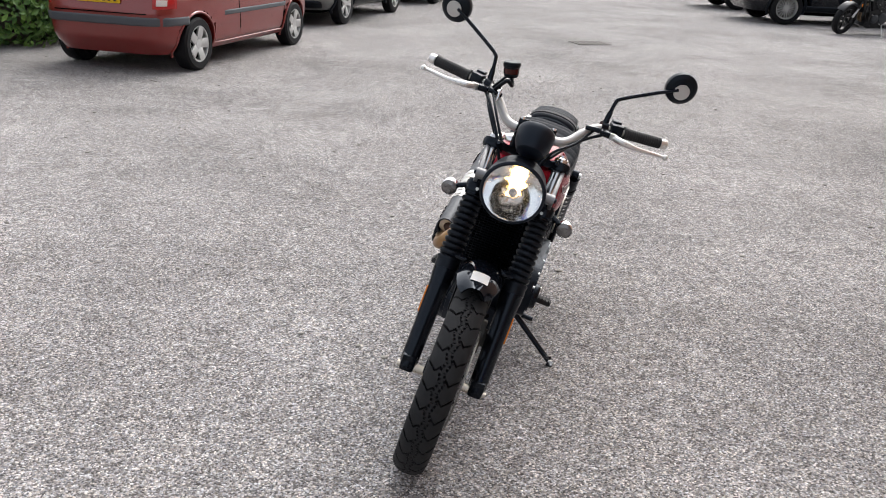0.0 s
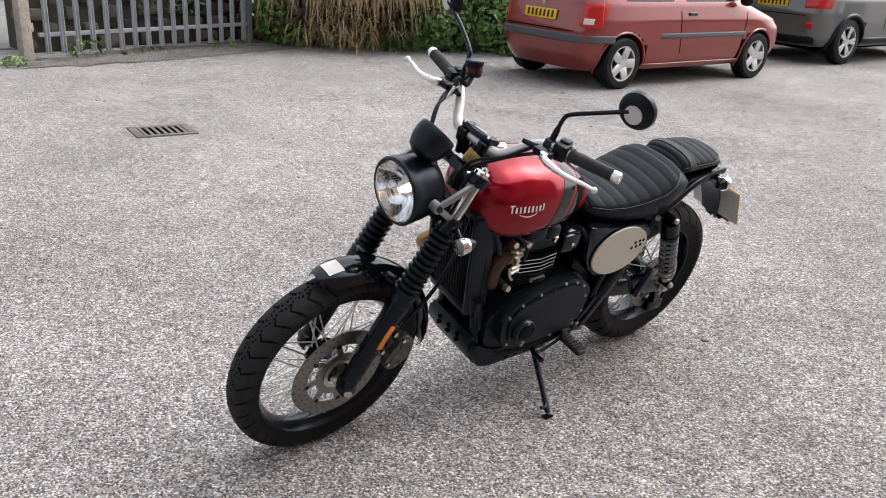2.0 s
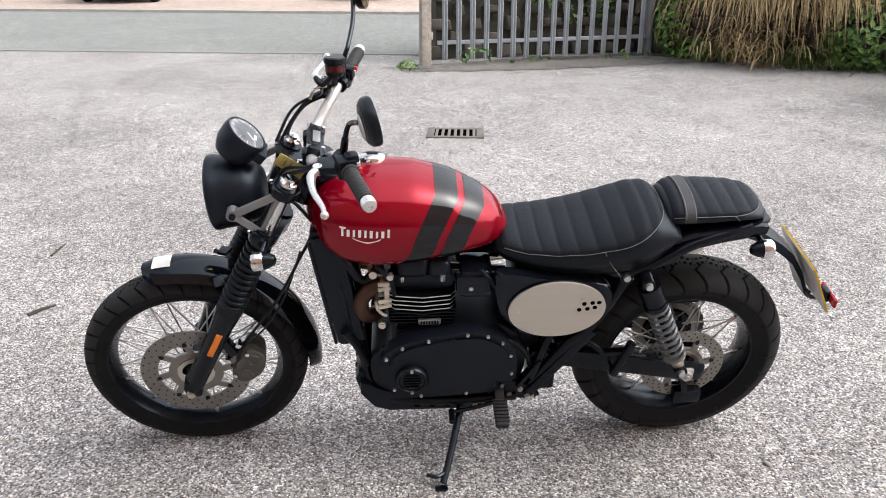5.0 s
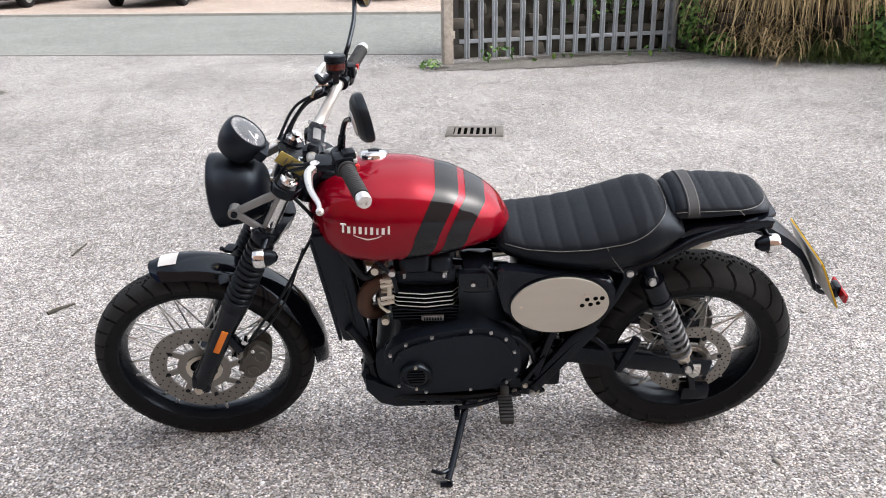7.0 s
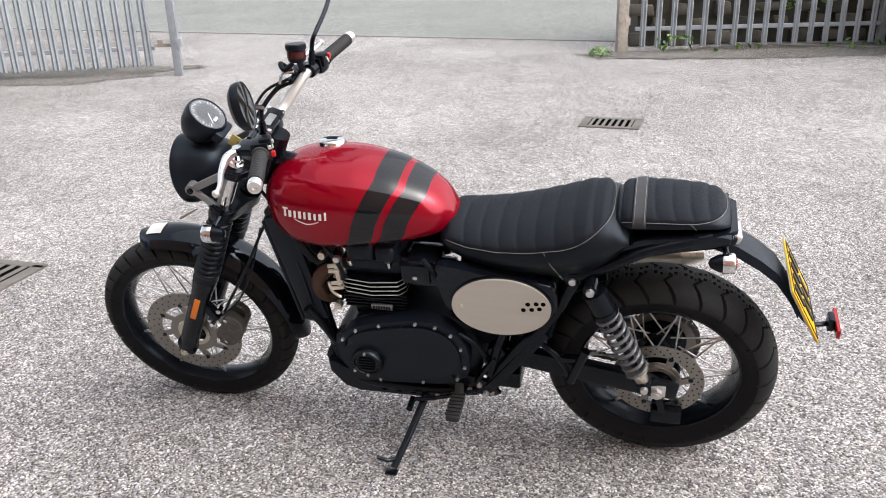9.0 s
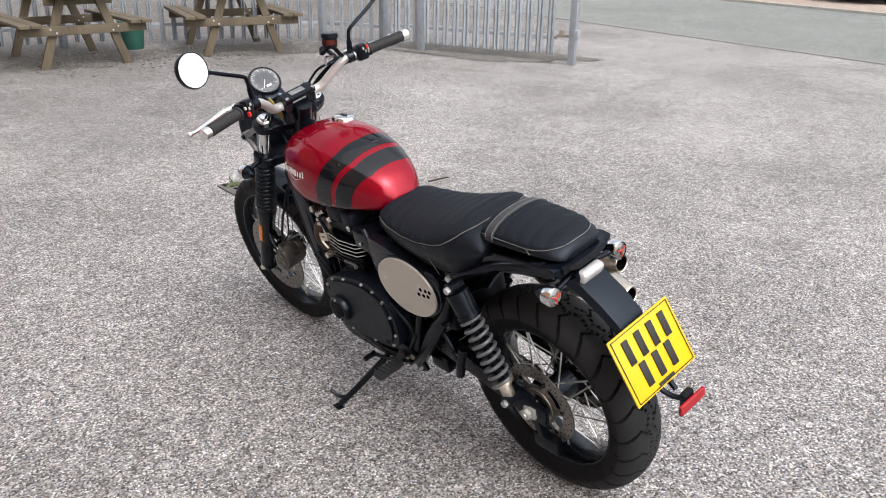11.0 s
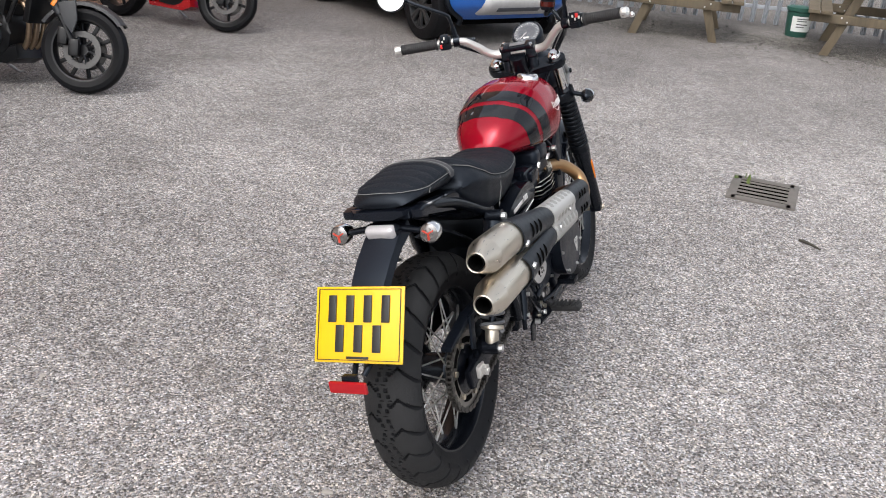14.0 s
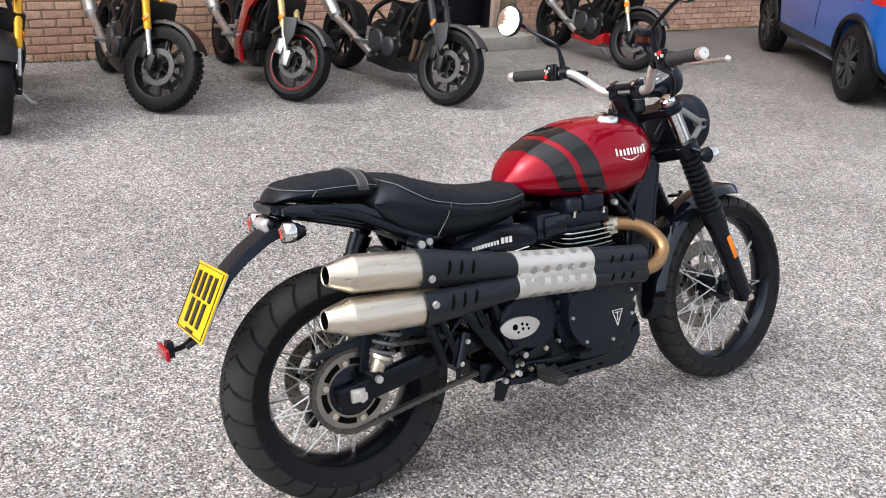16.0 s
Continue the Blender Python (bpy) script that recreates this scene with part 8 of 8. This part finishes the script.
box(bm, (0.43, 0, 0.65), (0.2, 0.2, 0.12), 0.02)
bp("airbox", bm, PLASTIC_BLACK, "black airbox", engine)
bm = bmesh.new()
box(bm, (0.36, 0.0, 0.55), (0.16, 0.22, 0.2), 0.02)
bp("battery_box", bm, PLASTIC_BLACK, "black battery box", engine)

# ---- left side panel with the oval board ----
bm = bmesh.new()
prism(bm, round_outline([(0.585, 0.69), (0.55, 0.708), (0.44, 0.69), (0.29, 0.672), (0.265, 0.63), (0.28, 0.56), (0.36, 0.505), (0.47, 0.5), (0.55, 0.55)], 5), 0.115, 0.152, 0.014, seg=3)
sp = bp("side_panel", bm, BLACK_GLOSS, "gloss black side panel")
oval = [(0.412 + 0.132 * math.cos(a) * math.cos(0.06) - 0.092 * math.sin(a) * math.sin(-0.06), 0.595 + 0.092 * math.sin(a) * math.cos(0.06) - 0.132 * math.cos(a) * math.sin(0.06)) for a in np.linspace(0, 2 * math.pi, 64, endpoint=False)]
bm = bmesh.new()
prism(bm, oval, 0.155, 0.162, 0.002)
ob_board = bp("number_board", bm, OVAL_ALU, "pale brushed oval number board", sp)
bm = bmesh.new()
prism(bm, [(0.412 + (x - 0.412) * 1.04, 0.595 + (z - 0.595) * 1.05) for x, z in oval], 0.145, 0.156, 0.003)
bp("board_rim", bm, BLACK_SATIN, "", sp)
bm = bmesh.new()
for i, (x, z) in enumerate([(0.318, 0.618), (0.34, 0.615), (0.31, 0.602), (0.33, 0.598), (0.352, 0.595), (0.3, 0.619)]):
    cyl(bm, (x, 0.158, z), (x, 0.1626, z), 0.0065, seg=14)
bp("board_holes", bm, DARK, "", ob_board)
bm = bmesh.new()
for x, z in ((0.517, 0.592), (0.345, 0.627)):
    bolt(bm, (x, 0.163, z), (0, 1, 0), 0.0045, 0.002)
bp("board_screws", bm, STEEL, "", ob_board)

# ---- right side panel, clutch and sprocket covers ----
bm = bmesh.new()
prism(bm, round_outline([(0.255, 0.622), (0.33, 0.66), (0.44, 0.684), (0.53, 0.684), (0.565, 0.65), (0.54, 0.615), (0.41, 0.598), (0.29, 0.603)], 5), -0.115, -0.155, 0.012, seg=3)
rp = bp("side_panel", bm, BLACK_GLOSS, "gloss black side panel with white lettering bars")
bm = bmesh.new()
for i in range(9):
    x = 0.35 + 0.0098 * i
    box(bm, (x, -0.1565, 0.643 + 0.0008 * i), (0.0066, 0.002, 0.0105), 0.0)
for i in range(3):
    box(bm, (0.4445 + 0.013 * i, -0.1565, 0.652), (0.0092, 0.002, 0.016), 0.0)
bp("lettering", bm, BADGE, "white bars", rp, smooth=False)
bm = bmesh.new()
tube(bm, [(0.29, -0.156, 0.612), (0.41, -0.158, 0.61), (0.53, -0.156, 0.622)], 0.0018, seg=6)
bp("pinstripe", bm, BADGE, "", rp)
RCV = round_outline([(0.66, 0.485), (0.76, 0.5), (0.85, 0.48), (0.885, 0.41), (0.85, 0.33), (0.76, 0.29), (0.67, 0.32), (0.63, 0.4)], 6)
bm = bmesh.new()
prism(bm, RCV, -0.12, -0.19, 0.022, seg=4)
prism(bm, round_outline([(0.62, 0.44), (0.66, 0.28), (0.75, 0.25), (0.88, 0.27), (0.91, 0.36), (0.87, 0.44)], 5), -0.12, -0.15, 0.012, seg=3)
cl = bp("clutch_cover", bm, BLACK_MATT, "matt black clutch cover with a triangular badge", engine, auto=50)
bm = bmesh.new()
cc = V(0.765, 0, 0.4)
for i in (2, 9, 15, 21, 28, 35, 42):
    x, z = RCV[i % len(RCV)]
    bolt(bm, (cc.x + (x - cc.x) * 0.9, -0.192, cc.z + (z - cc.z) * 0.9), (0, -1, 0), 0.0055, 0.004)
bp("cover_bolts", bm, BOLT_STEEL, "", cl)
bm = bmesh.new()
tri = [V(0.828, -0.192, 0.392), V(0.79, -0.192, 0.392), V(0.809, -0.192, 0.345)]
for a, b in zip(tri, tri[1:] + tri[:1]):
    beam(bm, a, b, 0.0028, 0.002, 0.0)
beam(bm, (0.8, -0.192, 0.385), (0.818, -0.192, 0.385), 0.003, 0.002, 0.0)
beam(bm, (0.809, -0.192, 0.385), (0.809, -0.192, 0.36), 0.003, 0.002, 0.0)
bp("badge", bm, BADGE, "pale triangle outline", cl, smooth=False)
bm = bmesh.new()
lathe(bm, [(0.036, 0.0), (0.036, -0.018), (0.03, -0.024), (0, -0.024)], Matrix.Translation((0.872, -0.162, 0.448)) @ YAX, 32)
for i in range(4):
    box(bm, (0.872, -0.188, 0.433 + 0.01 * i), (0.045, 0.006, 0.004), 0.001)
bp("round_cover", bm, BLACK_SATIN, "small ribbed round cover", cl)
bm = bmesh.new()
prism(bm, round_outline([(0.425, 0.44), (0.49, 0.482), (0.59, 0.472), (0.63, 0.42), (0.612, 0.358), (0.53, 0.332), (0.445, 0.366)], 5), -0.1, -0.158, 0.024, seg=5)
spc = bp("sprocket_cover", bm, BLACK_MATT, "black sprocket cover with a silver insert", engine)
bm = bmesh.new()
prism(bm, round_outline([(0.415, 0.41), (0.455, 0.432), (0.52, 0.425), (0.548, 0.4), (0.515, 0.374), (0.45, 0.374)], 5), -0.158, -0.165, 0.003)
ins = bp("silver_insert", bm, SATIN_ALU, "silver insert with holes", spc)
bm = bmesh.new()
for x, z, r in ((0.463, 0.406, 0.009), (0.487, 0.411, 0.0045), (0.489, 0.397, 0.0045), (0.503, 0.406, 0.0045), (0.508, 0.394, 0.004), (0.473, 0.39, 0.004)):
    cyl(bm, (x, -0.163, z), (x, -0.1658, z), r, seg=12)
bp("insert_holes", bm, DARK, "", ins)

# ---- exhaust ----
U0, U1 = V(0.92, -0.175, 0.55), V(-0.048, -0.2, 0.653)
L0, L1 = V(0.92, -0.18, 0.478), V(-0.065, -0.208, 0.55)


def along(a, b, x):
    return a + (b - a) * ((x - a.x) / (b.x - a.x))


ROUTE = {True: [(0.15, -0.197, 0.632, 0.052), (0.436, -0.212, 0.593, 0.035), (0.9, -0.202, 0.543, 0.031)],
         False: [(0.15, -0.206, 0.533, 0.052), (0.436, -0.214, 0.54, 0.035), (0.9, -0.204, 0.494, 0.031)]}


def route(top, x):
    """Centre and radius of the sleeve round the upper or lower pipe at x."""
    k = ROUTE[top]
    y, z, r = [float(np.interp(x, [q[0] for q in k], [q[i] for q in k])) for i in (1, 2, 3)]
    return V(x, y, z), r


bm = bmesh.new()
tube(bm, [(0.85, -0.085, 0.622), (0.92, -0.1, 0.624), (0.98, -0.13, 0.604), (1.012, -0.165, 0.562), (0.998, -0.185, 0.527), (0.95, -0.199, 0.503), (0.87, -0.203, 0.498)], 0.0215, seg=20)
bp("exhaust_header", bm, BRONZE, "heat-tinted bronze header pipe")
bm = bmesh.new()
tube(bm, [(0.855, 0.085, 0.635), (0.905, 0.1, 0.638), (0.94, 0.108, 0.598), (0.935, 0.102, 0.545), (0.9, 0.06, 0.52), (0.9, -0.06, 0.51), (0.91, -0.15, 0.53), (0.87, -0.195, 0.545)], 0.0215, seg=20)
bp("exhaust_header", bm, BROWN, "browned header pipe crossing under the cylinders")
for s in (1, -1):
    bm = bmesh.new()
    c = V(0.862, s * 0.085, 0.634 if s > 0 else 0.623)
    cyl(bm, c - V(0.008, 0, 0), c + V(0.016, s * 0.003, 0.002), 0.032, seg=6)
    cyl(bm, c + V(0.018, s * 0.004, 0.002), c + V(0.03, s * 0.006, 0.003), 0.027)
    for a in (0.7, 2.4, 3.9, 5.5):
        cyl(bm, c + V(0.0, 0.03 * math.cos(a), 0.03 * math.sin(a)), c + V(0.032, 0.03 * math.cos(a), 0.03 * math.sin(a)), 0.005, seg=6)
    clamp_ = bp("header_clamp", bm, STEEL, "bright steel header clamp")
    if s > 0:                                   # flange studs, hoop and its tightening rod
        bm = bmesh.new()
        for z in (0.672, 0.655, 0.613, 0.596):
            cyl(bm, (0.858, 0.128, z), (0.893, 0.131, z - 0.006), 0.0062, seg=6)
        box(bm, (0.87, 0.122, 0.634), (0.014, 0.018, 0.085), 0.004)
        tube(bm, [(0.9, 0.131, 0.612), (0.896, 0.133, 0.585), (0.88, 0.131, 0.565), (0.872, 0.128, 0.56)], 0.0042, n=2, seg=8)
        bolt(bm, (0.905, 0.125, 0.7), (0, 1, 0.2), 0.012, 0.012)
        bolt(bm, (0.885, 0.128, 0.53), (0, 1, 0.1), 0.012, 0.01)
        bp("clamp_studs", bm, STEEL, "bright clamp studs", clamp_)
for a, b, nm in ((U0, U1, "upper"), (L0, L1, "lower")):
    w = (b - a).normalized()
    bm = bmesh.new()
    f = frame_to(along(a, b, 0.2), b)
    ln = (b - along(a, b, 0.2)).length
    lathe(bm, [(0.036, -0.03), (0.046, 0.0), (0.0475, 0.02), (0.0475, ln - 0.03), (0.0465, ln - 0.022), (0.0265, ln + 0.04), (0.0245, ln + 0.042), (0.0225, ln + 0.04), (0.02, ln + 0.01), (0.0195, ln - 0.05)], f, 48)
    mf = bp("muffler", bm, STEEL, "brushed stainless muffler with a conical end", auto=9)
    bm = bmesh.new()
    lathe(bm, [(0.0205, ln + 0.0405), (0.0185, ln + 0.0405), (0.0175, ln - 0.04), (0.0, ln - 0.045)], f, 28)
    bp("outlet", bm, DARK, "dark outlet", mf)
    bm = bmesh.new()
    tube(bm, [route(nm == "upper", x)[0] for x in (0.885, 0.68, 0.46, 0.3, 0.2)], 0.024, n=3)
    bp("pipe", bm, STEEL, "", mf)


def shell(top, x0, x1, a0, a1, th=0.004, n=10, grow=0.0):
    """Part of a tapering sleeve round one pipe between x0 and x1; angles from straight out, upwards positive."""
    bm = bmesh.new()

    def fn(x, q, off=0.0):
        c, r = route(top, x)
        return c + (V(0, -1, 0) * math.cos(q) + V(0, 0, 1) * math.sin(q)) * (r + grow + off)

    loops = []
    for x in np.linspace(x0, x1, 9):
        angs = np.linspace(a0, a1, n)
        loops.append([fn(x, q) for q in angs] + [fn(x, q, -th) for q in angs[::-1]])
    rings(bm, loops)
    return bm, fn


def slots(fn, xs, q0, q1, parent):
    bm = bmesh.new()
    for x in xs:
        line = [fn(x + 0.012 * k, q0 + (q1 - q0) * k, 0.0) for k in np.linspace(0, 1, 6)]
        tube(bm, line, [0.0015, 0.0042, 0.0048, 0.0042, 0.0015], n=3, seg=6)
    bp("slots", bm, DARK, "", parent)


for a, b, top in ((U0, U1, True), (L0, L1, False)):
    bm, fn = shell(top, 0.15, 0.436, radians(-66 if top else -95), radians(150 if top else 60), n=14)
    sh = bp("heat_shield", bm, HEAT_BLACK, "black slotted heat shield", auto=30)
    slots(fn, (0.215, 0.25, 0.285), radians(-14), radians(34), sh)
    bm = bmesh.new()
    p = fn(0.17, radians(-22 if top else 14), 0.001)
    bolt(bm, p, (0, -1, -0.35), 0.0105, 0.004)
    bp("screw", bm, BOLT_STEEL, "", sh)
    bm, fn = shell(top, 0.428, 0.69, radians(-85 if not top else -60), radians(140 if top else 60), n=14, grow=0.003)
    sv = bp("heat_shield", bm, SATIN_ALU, "silver perforated heat shield", auto=30)
    bm = bmesh.new()
    for i in range(6):
        for q in ((62, -16) if top else (20, -44)):
            x = 0.458 + 0.042 * i + (0.02 if q in (-16, -44) else 0)
            if x > 0.675:
                continue
            p, p2 = fn(x, radians(q), 0.0), fn(x, radians(q), 0.0012)
            cyl(bm, p, p + (p2 - p).normalized() * 0.0008, 0.0125, seg=6)
    bp("perforations", bm, mat("shadowed_steel", (0.4, 0.39, 0.36), 0.38, 0.8), "hexagonal perforations", sv, smooth=False)
    bm = bmesh.new()
    p = fn(0.615 if top else 0.475, radians(-20 if top else 20), 0.001)
    bolt(bm, p, (0, -1, 0), 0.0095, 0.004)
    bp("screw", bm, BOLT_STEEL, "", sv)
    bm, fn = shell(top, 0.686, 0.897, radians(-85 if not top else -60), radians(140 if top else 60), n=14, grow=0.001)
    fr = bp("heat_shield", bm, HEAT_BLACK, "black slotted heat shield", auto=30)
    slots(fn, (0.75, 0.788, 0.826), radians(-20), radians(22), fr)
for x0, x1, mt, lb in ((0.432, 0.688, SATIN_ALU, "silver strip joining the heat shields"), (0.69, 0.895, HEAT_BLACK, "black strip joining the heat shields")):
    bm = bmesh.new()
    p0, p1 = [(route(True, x)[0] + route(False, x)[0]) / 2 for x in (x0, x1)]
    beam(bm, p0 - V(0, 0.028, 0), p1 - V(0, 0.028, 0), 0.034, 0.01, 0.004, up=(0, 1, 0))
    bp("shield_web", bm, mt, lb)
for p0, p1, w in (((0.33, -0.13, 0.55), (0.38, -0.15, 0.42), 0.03), ((0.235, -0.135, 0.66), (0.23, -0.15, 0.6), 0.04), ((0.24, -0.14, 0.48), (0.28, -0.15, 0.36), 0.034)):
    bm = bmesh.new()
    beam(bm, p0, p1, w, 0.02, 0.006)
    hb = bp("exhaust_hanger", bm, BLACK_SATIN)
bm = bmesh.new()
for q in ((0.25, -0.153, 0.45), (0.272, -0.157, 0.385), (0.46, -0.16, 0.275)):
    bolt(bm, q, (0, -1, 0), 0.008, 0.005)
bp("bolts", bm, CHROME, "", hb)
# chain guard
bm = bmesh.new()
prism(bm, [(0.3, 0.42), (0.2, 0.45), (0.05, 0.46), (-0.1, 0.43), (-0.1, 0.42), (0.05, 0.445), (0.2, 0.43), (0.3, 0.4)], -0.07, -0.1, 0.003)
prism(bm, [(0.06, 0.46), (0.03, 0.46), (0.015, 0.37), (0.035, 0.36)], -0.1, -0.108, 0.002)
bp("chain_guard", bm, BLACK_MATT)
# inner rear mudguard
bm = bmesh.new()
loops = []
for a in np.linspace(radians(28), radians(66), 12):
    loops.append([RC + V(q * math.cos(a), y, q * math.sin(a)) for q, y in ((0.36, -0.075), (0.375, -0.04), (0.38, 0), (0.375, 0.04), (0.36, 0.075), (0.356, 0.07), (0.37, 0.03), (0.373, 0), (0.37, -0.03), (0.356, -0.07))])
rings(bm, loops)
bp("rear_mudguard", bm, PLASTIC_BLACK, "black inner mudguard")
# rear brake caliper
bm = bmesh.new()
box(bm, (-0.03, 0.09, 0.205), (0.085, 0.05, 0.05), 0.01)
beam(bm, (0.0, 0.1, 0.3), (-0.02, 0.1, 0.22), 0.03, 0.02, 0.004)
bp("rear_caliper", bm, BLACK_SATIN, "black rear brake caliper")

# ---- stand, pegs, pedals ----
bm = bmesh.new()
cyl(bm, (0.305, -0.16, 0.425), (0.275, -0.165, 0.335), 0.015, seg=16)
box(bm, (0.285, -0.152, 0.375), (0.04, 0.02, 0.075), 0.005, Matrix.Rotation(radians(18), 4, "Y"))
cyl(bm, (0.275, -0.165, 0.335), (0.27, -0.166, 0.305), 0.007, seg=10)
master = bp("brake_master_cylinder", bm, BLACK_SATIN, "small black rear brake cylinder")
bm = bmesh.new()
for x, z in ((0.3, 0.405), (0.277, 0.348)):
    bolt(bm, (x, -0.176, z), (0, -1, 0), 0.0075, 0.006)
bp("bolts", bm, BOLT_STEEL, "", master)
bm = bmesh.new()
for x, y, z, q in ((0.43, -0.15, 0.255, 0.009), (0.5, -0.15, 0.315, 0.01), (0.47, -0.148, 0.29, 0.007), (0.53, -0.15, 0.285, 0.006), (0.66, -0.155, 0.492, 0.007), (0.62, -0.15, 0.33, 0.006), (0.58, -0.15, 0.35, 0.006)):
    bolt(bm, (x, y, z), (0, -1, 0), q, 0.007)
bp("frame_bolts", bm, BOLT_STEEL, "bright frame bolts")
def hung(points, r):
    bm = bmesh.new()
    tube(bm, points, r, seg=12)
    return bm


bm = hung([(0.655, 0.11, 0.225), (0.665, 0.15, 0.2), (0.695, 0.25, 0.14), (0.72, 0.325, 0.097)], [0.012, 0.0115, 0.0105, 0.0105])
box(bm, (0.725, 0.333, 0.088), (0.036, 0.024, 0.006), 0.002, Matrix.Rotation(radians(14.5), 4, "X"))
tube(bm, [(0.7, 0.29, 0.115), (0.735, 0.315, 0.115), (0.765, 0.325, 0.135)], 0.006, seg=8)
stand = bp("side_stand", bm, BLACK_SATIN, "black steel side stand, down")
bm = bmesh.new()
tube(bm, [(0.62 + 0.006 * math.cos(a * 1.0), 0.135 + 0.03 * a / 60, 0.235 - 0.02 * a / 60 + 0.006 * math.sin(a)) for a in np.linspace(0, 60, 70)], 0.0018, n=1, seg=5)
bp("spring", bm, STEEL, "", stand)
for s in (1, -1):
    bm = bmesh.new()
    box(bm, (0.55, s * 0.208, 0.252), (0.04, 0.1, 0.022), 0.009, seg=3)
    beam(bm, (0.55, s * 0.13, 0.29), (0.55, s * 0.168, 0.252), 0.026, 0.02, 0.005)
    peg = bp("foot_peg", bm, GRIP, "ribbed rubber foot peg")
    bm = bmesh.new()
    for i in range(7):
        box(bm, (0.55, s * (0.166 + 0.0135 * i), 0.264), (0.042, 0.006, 0.008), 0.002)
    bp("ribs", bm, GRIP, "", peg)
    bm = bmesh.new()
    prism(bm, [(0.6, 0.31), (0.57, 0.335), (0.46, 0.3), (0.43, 0.26), (0.46, 0.245), (0.56, 0.262), (0.6, 0.28)], s * 0.13, s * 0.146, 0.004)
    beam(bm, (0.5, s * 0.14, 0.3), (0.44, s * 0.14, 0.4), 0.03, 0.012, 0.004)
    pb = bp("peg_bracket", bm, BLACK_SATIN)
    bm = bmesh.new()
    for x, z in ((0.575, 0.318), (0.49, 0.29), (0.455, 0.265), (0.52, 0.268)):
        bolt(bm, (x, s * 0.148, z), (0, s, 0), 0.0085, 0.005)
    bp("bolts", bm, STEEL, "", pb)
    bm = bmesh.new()
    beam(bm, (0.26, s * 0.14, 0.42), (0.2, s * 0.16, 0.44), 0.024, 0.014, 0.004)
    tube(bm, [(0.19, s * 0.165, 0.475), (0.21, s * 0.168, 0.42), (0.23, s * 0.165, 0.36)], 0.013, seg=10)
    tube(bm, [(0.33, s * 0.13, 0.47), (0.27, s * 0.145, 0.43), (0.23, s * 0.15, 0.365)], 0.008, seg=8)
    bp("passenger_peg", bm, BLACK_SATIN, "folded passenger peg")
bm = hung([(0.5, 0.15, 0.27), (0.58, 0.16, 0.245), (0.64, 0.165, 0.23), (0.69, 0.17, 0.225)], 0.006)
cyl(bm, (0.69, 0.165, 0.225), (0.69, 0.21, 0.225), 0.009)
bp("gear_lever", bm, BLACK_SATIN)
bm = hung([(0.5, -0.15, 0.29), (0.58, -0.16, 0.285), (0.64, -0.165, 0.29)], 0.007)
box(bm, (0.665, -0.19, 0.296), (0.05, 0.06, 0.01), 0.003)
for i in range(5):
    box(bm, (0.647 + 0.009 * i, -0.19, 0.304), (0.003, 0.058, 0.008), 0.0)
bp("brake_pedal", bm, BLACK_SATIN)
bm = bmesh.new()
cyl(bm, (0.44, -0.15, 0.33), (0.5, -0.15, 0.345), 0.012)
tube(bm, [(0.44, -0.15, 0.33), (0.41, -0.14, 0.38), (0.4, -0.12, 0.45)], 0.006, seg=8)
tube(bm, [(0.6, -0.15, 0.26), (0.52, -0.155, 0.245), (0.44, -0.15, 0.25)], 0.012, seg=8)
box(bm, (0.42, 0, 0.27), (0.08, 0.2, 0.06), 0.01)
prism(bm, [(0.47, 0.26), (0.41, 0.25), (0.4, 0.2), (0.43, 0.19)], -0.13, -0.135, 0.001)
bp("rear_linkage", bm, BLACK_SATIN)

# ---- bricks, nearest first as pieces ----
bm = bmesh.new()
box(bm, (0, 0, 0), (0.213, 0.05, 0.064), 0.004, seg=1)
BRICK_ME = mesh_of("brick", bm, BRICK, smooth=False)
near = sorted(BRICKS, key=lambda q: q[1] * 3 + abs(q[0] - 1.6) * 0.35)
rv = random.Random(9)
for x, z in near[:300]:
    ob = new("brick", BRICK_ME)
    ob.parent = wall
    ob.location = (x, 0.015 + rv.uniform(-0.002, 0.002), z + rv.uniform(-0.001, 0.001))
verts, faces = [], []
for x, z in near[300:]:
    i = len(verts)
    y0 = -0.01 + rv.uniform(-0.002, 0.002)
    for dx in (-0.106, 0.106):
        for dz in (-0.032, 0.032):
            verts += [(x + dx, y0, z + dz), (x + dx, 0.02, z + dz)]
    faces += [(i, i + 2, i + 6, i + 4), (i, i + 1, i + 3, i + 2), (i + 4, i + 6, i + 7, i + 5), (i, i + 4, i + 5, i + 1), (i + 2, i + 3, i + 7, i + 6)]
me = bpy.data.meshes.new("brick_rest")
me.from_pydata(verts, [], faces)
me.materials.append(BRICK_REST)
rest = tagged(new("brick_rest", me), kind="stuff")
rest.parent = wall
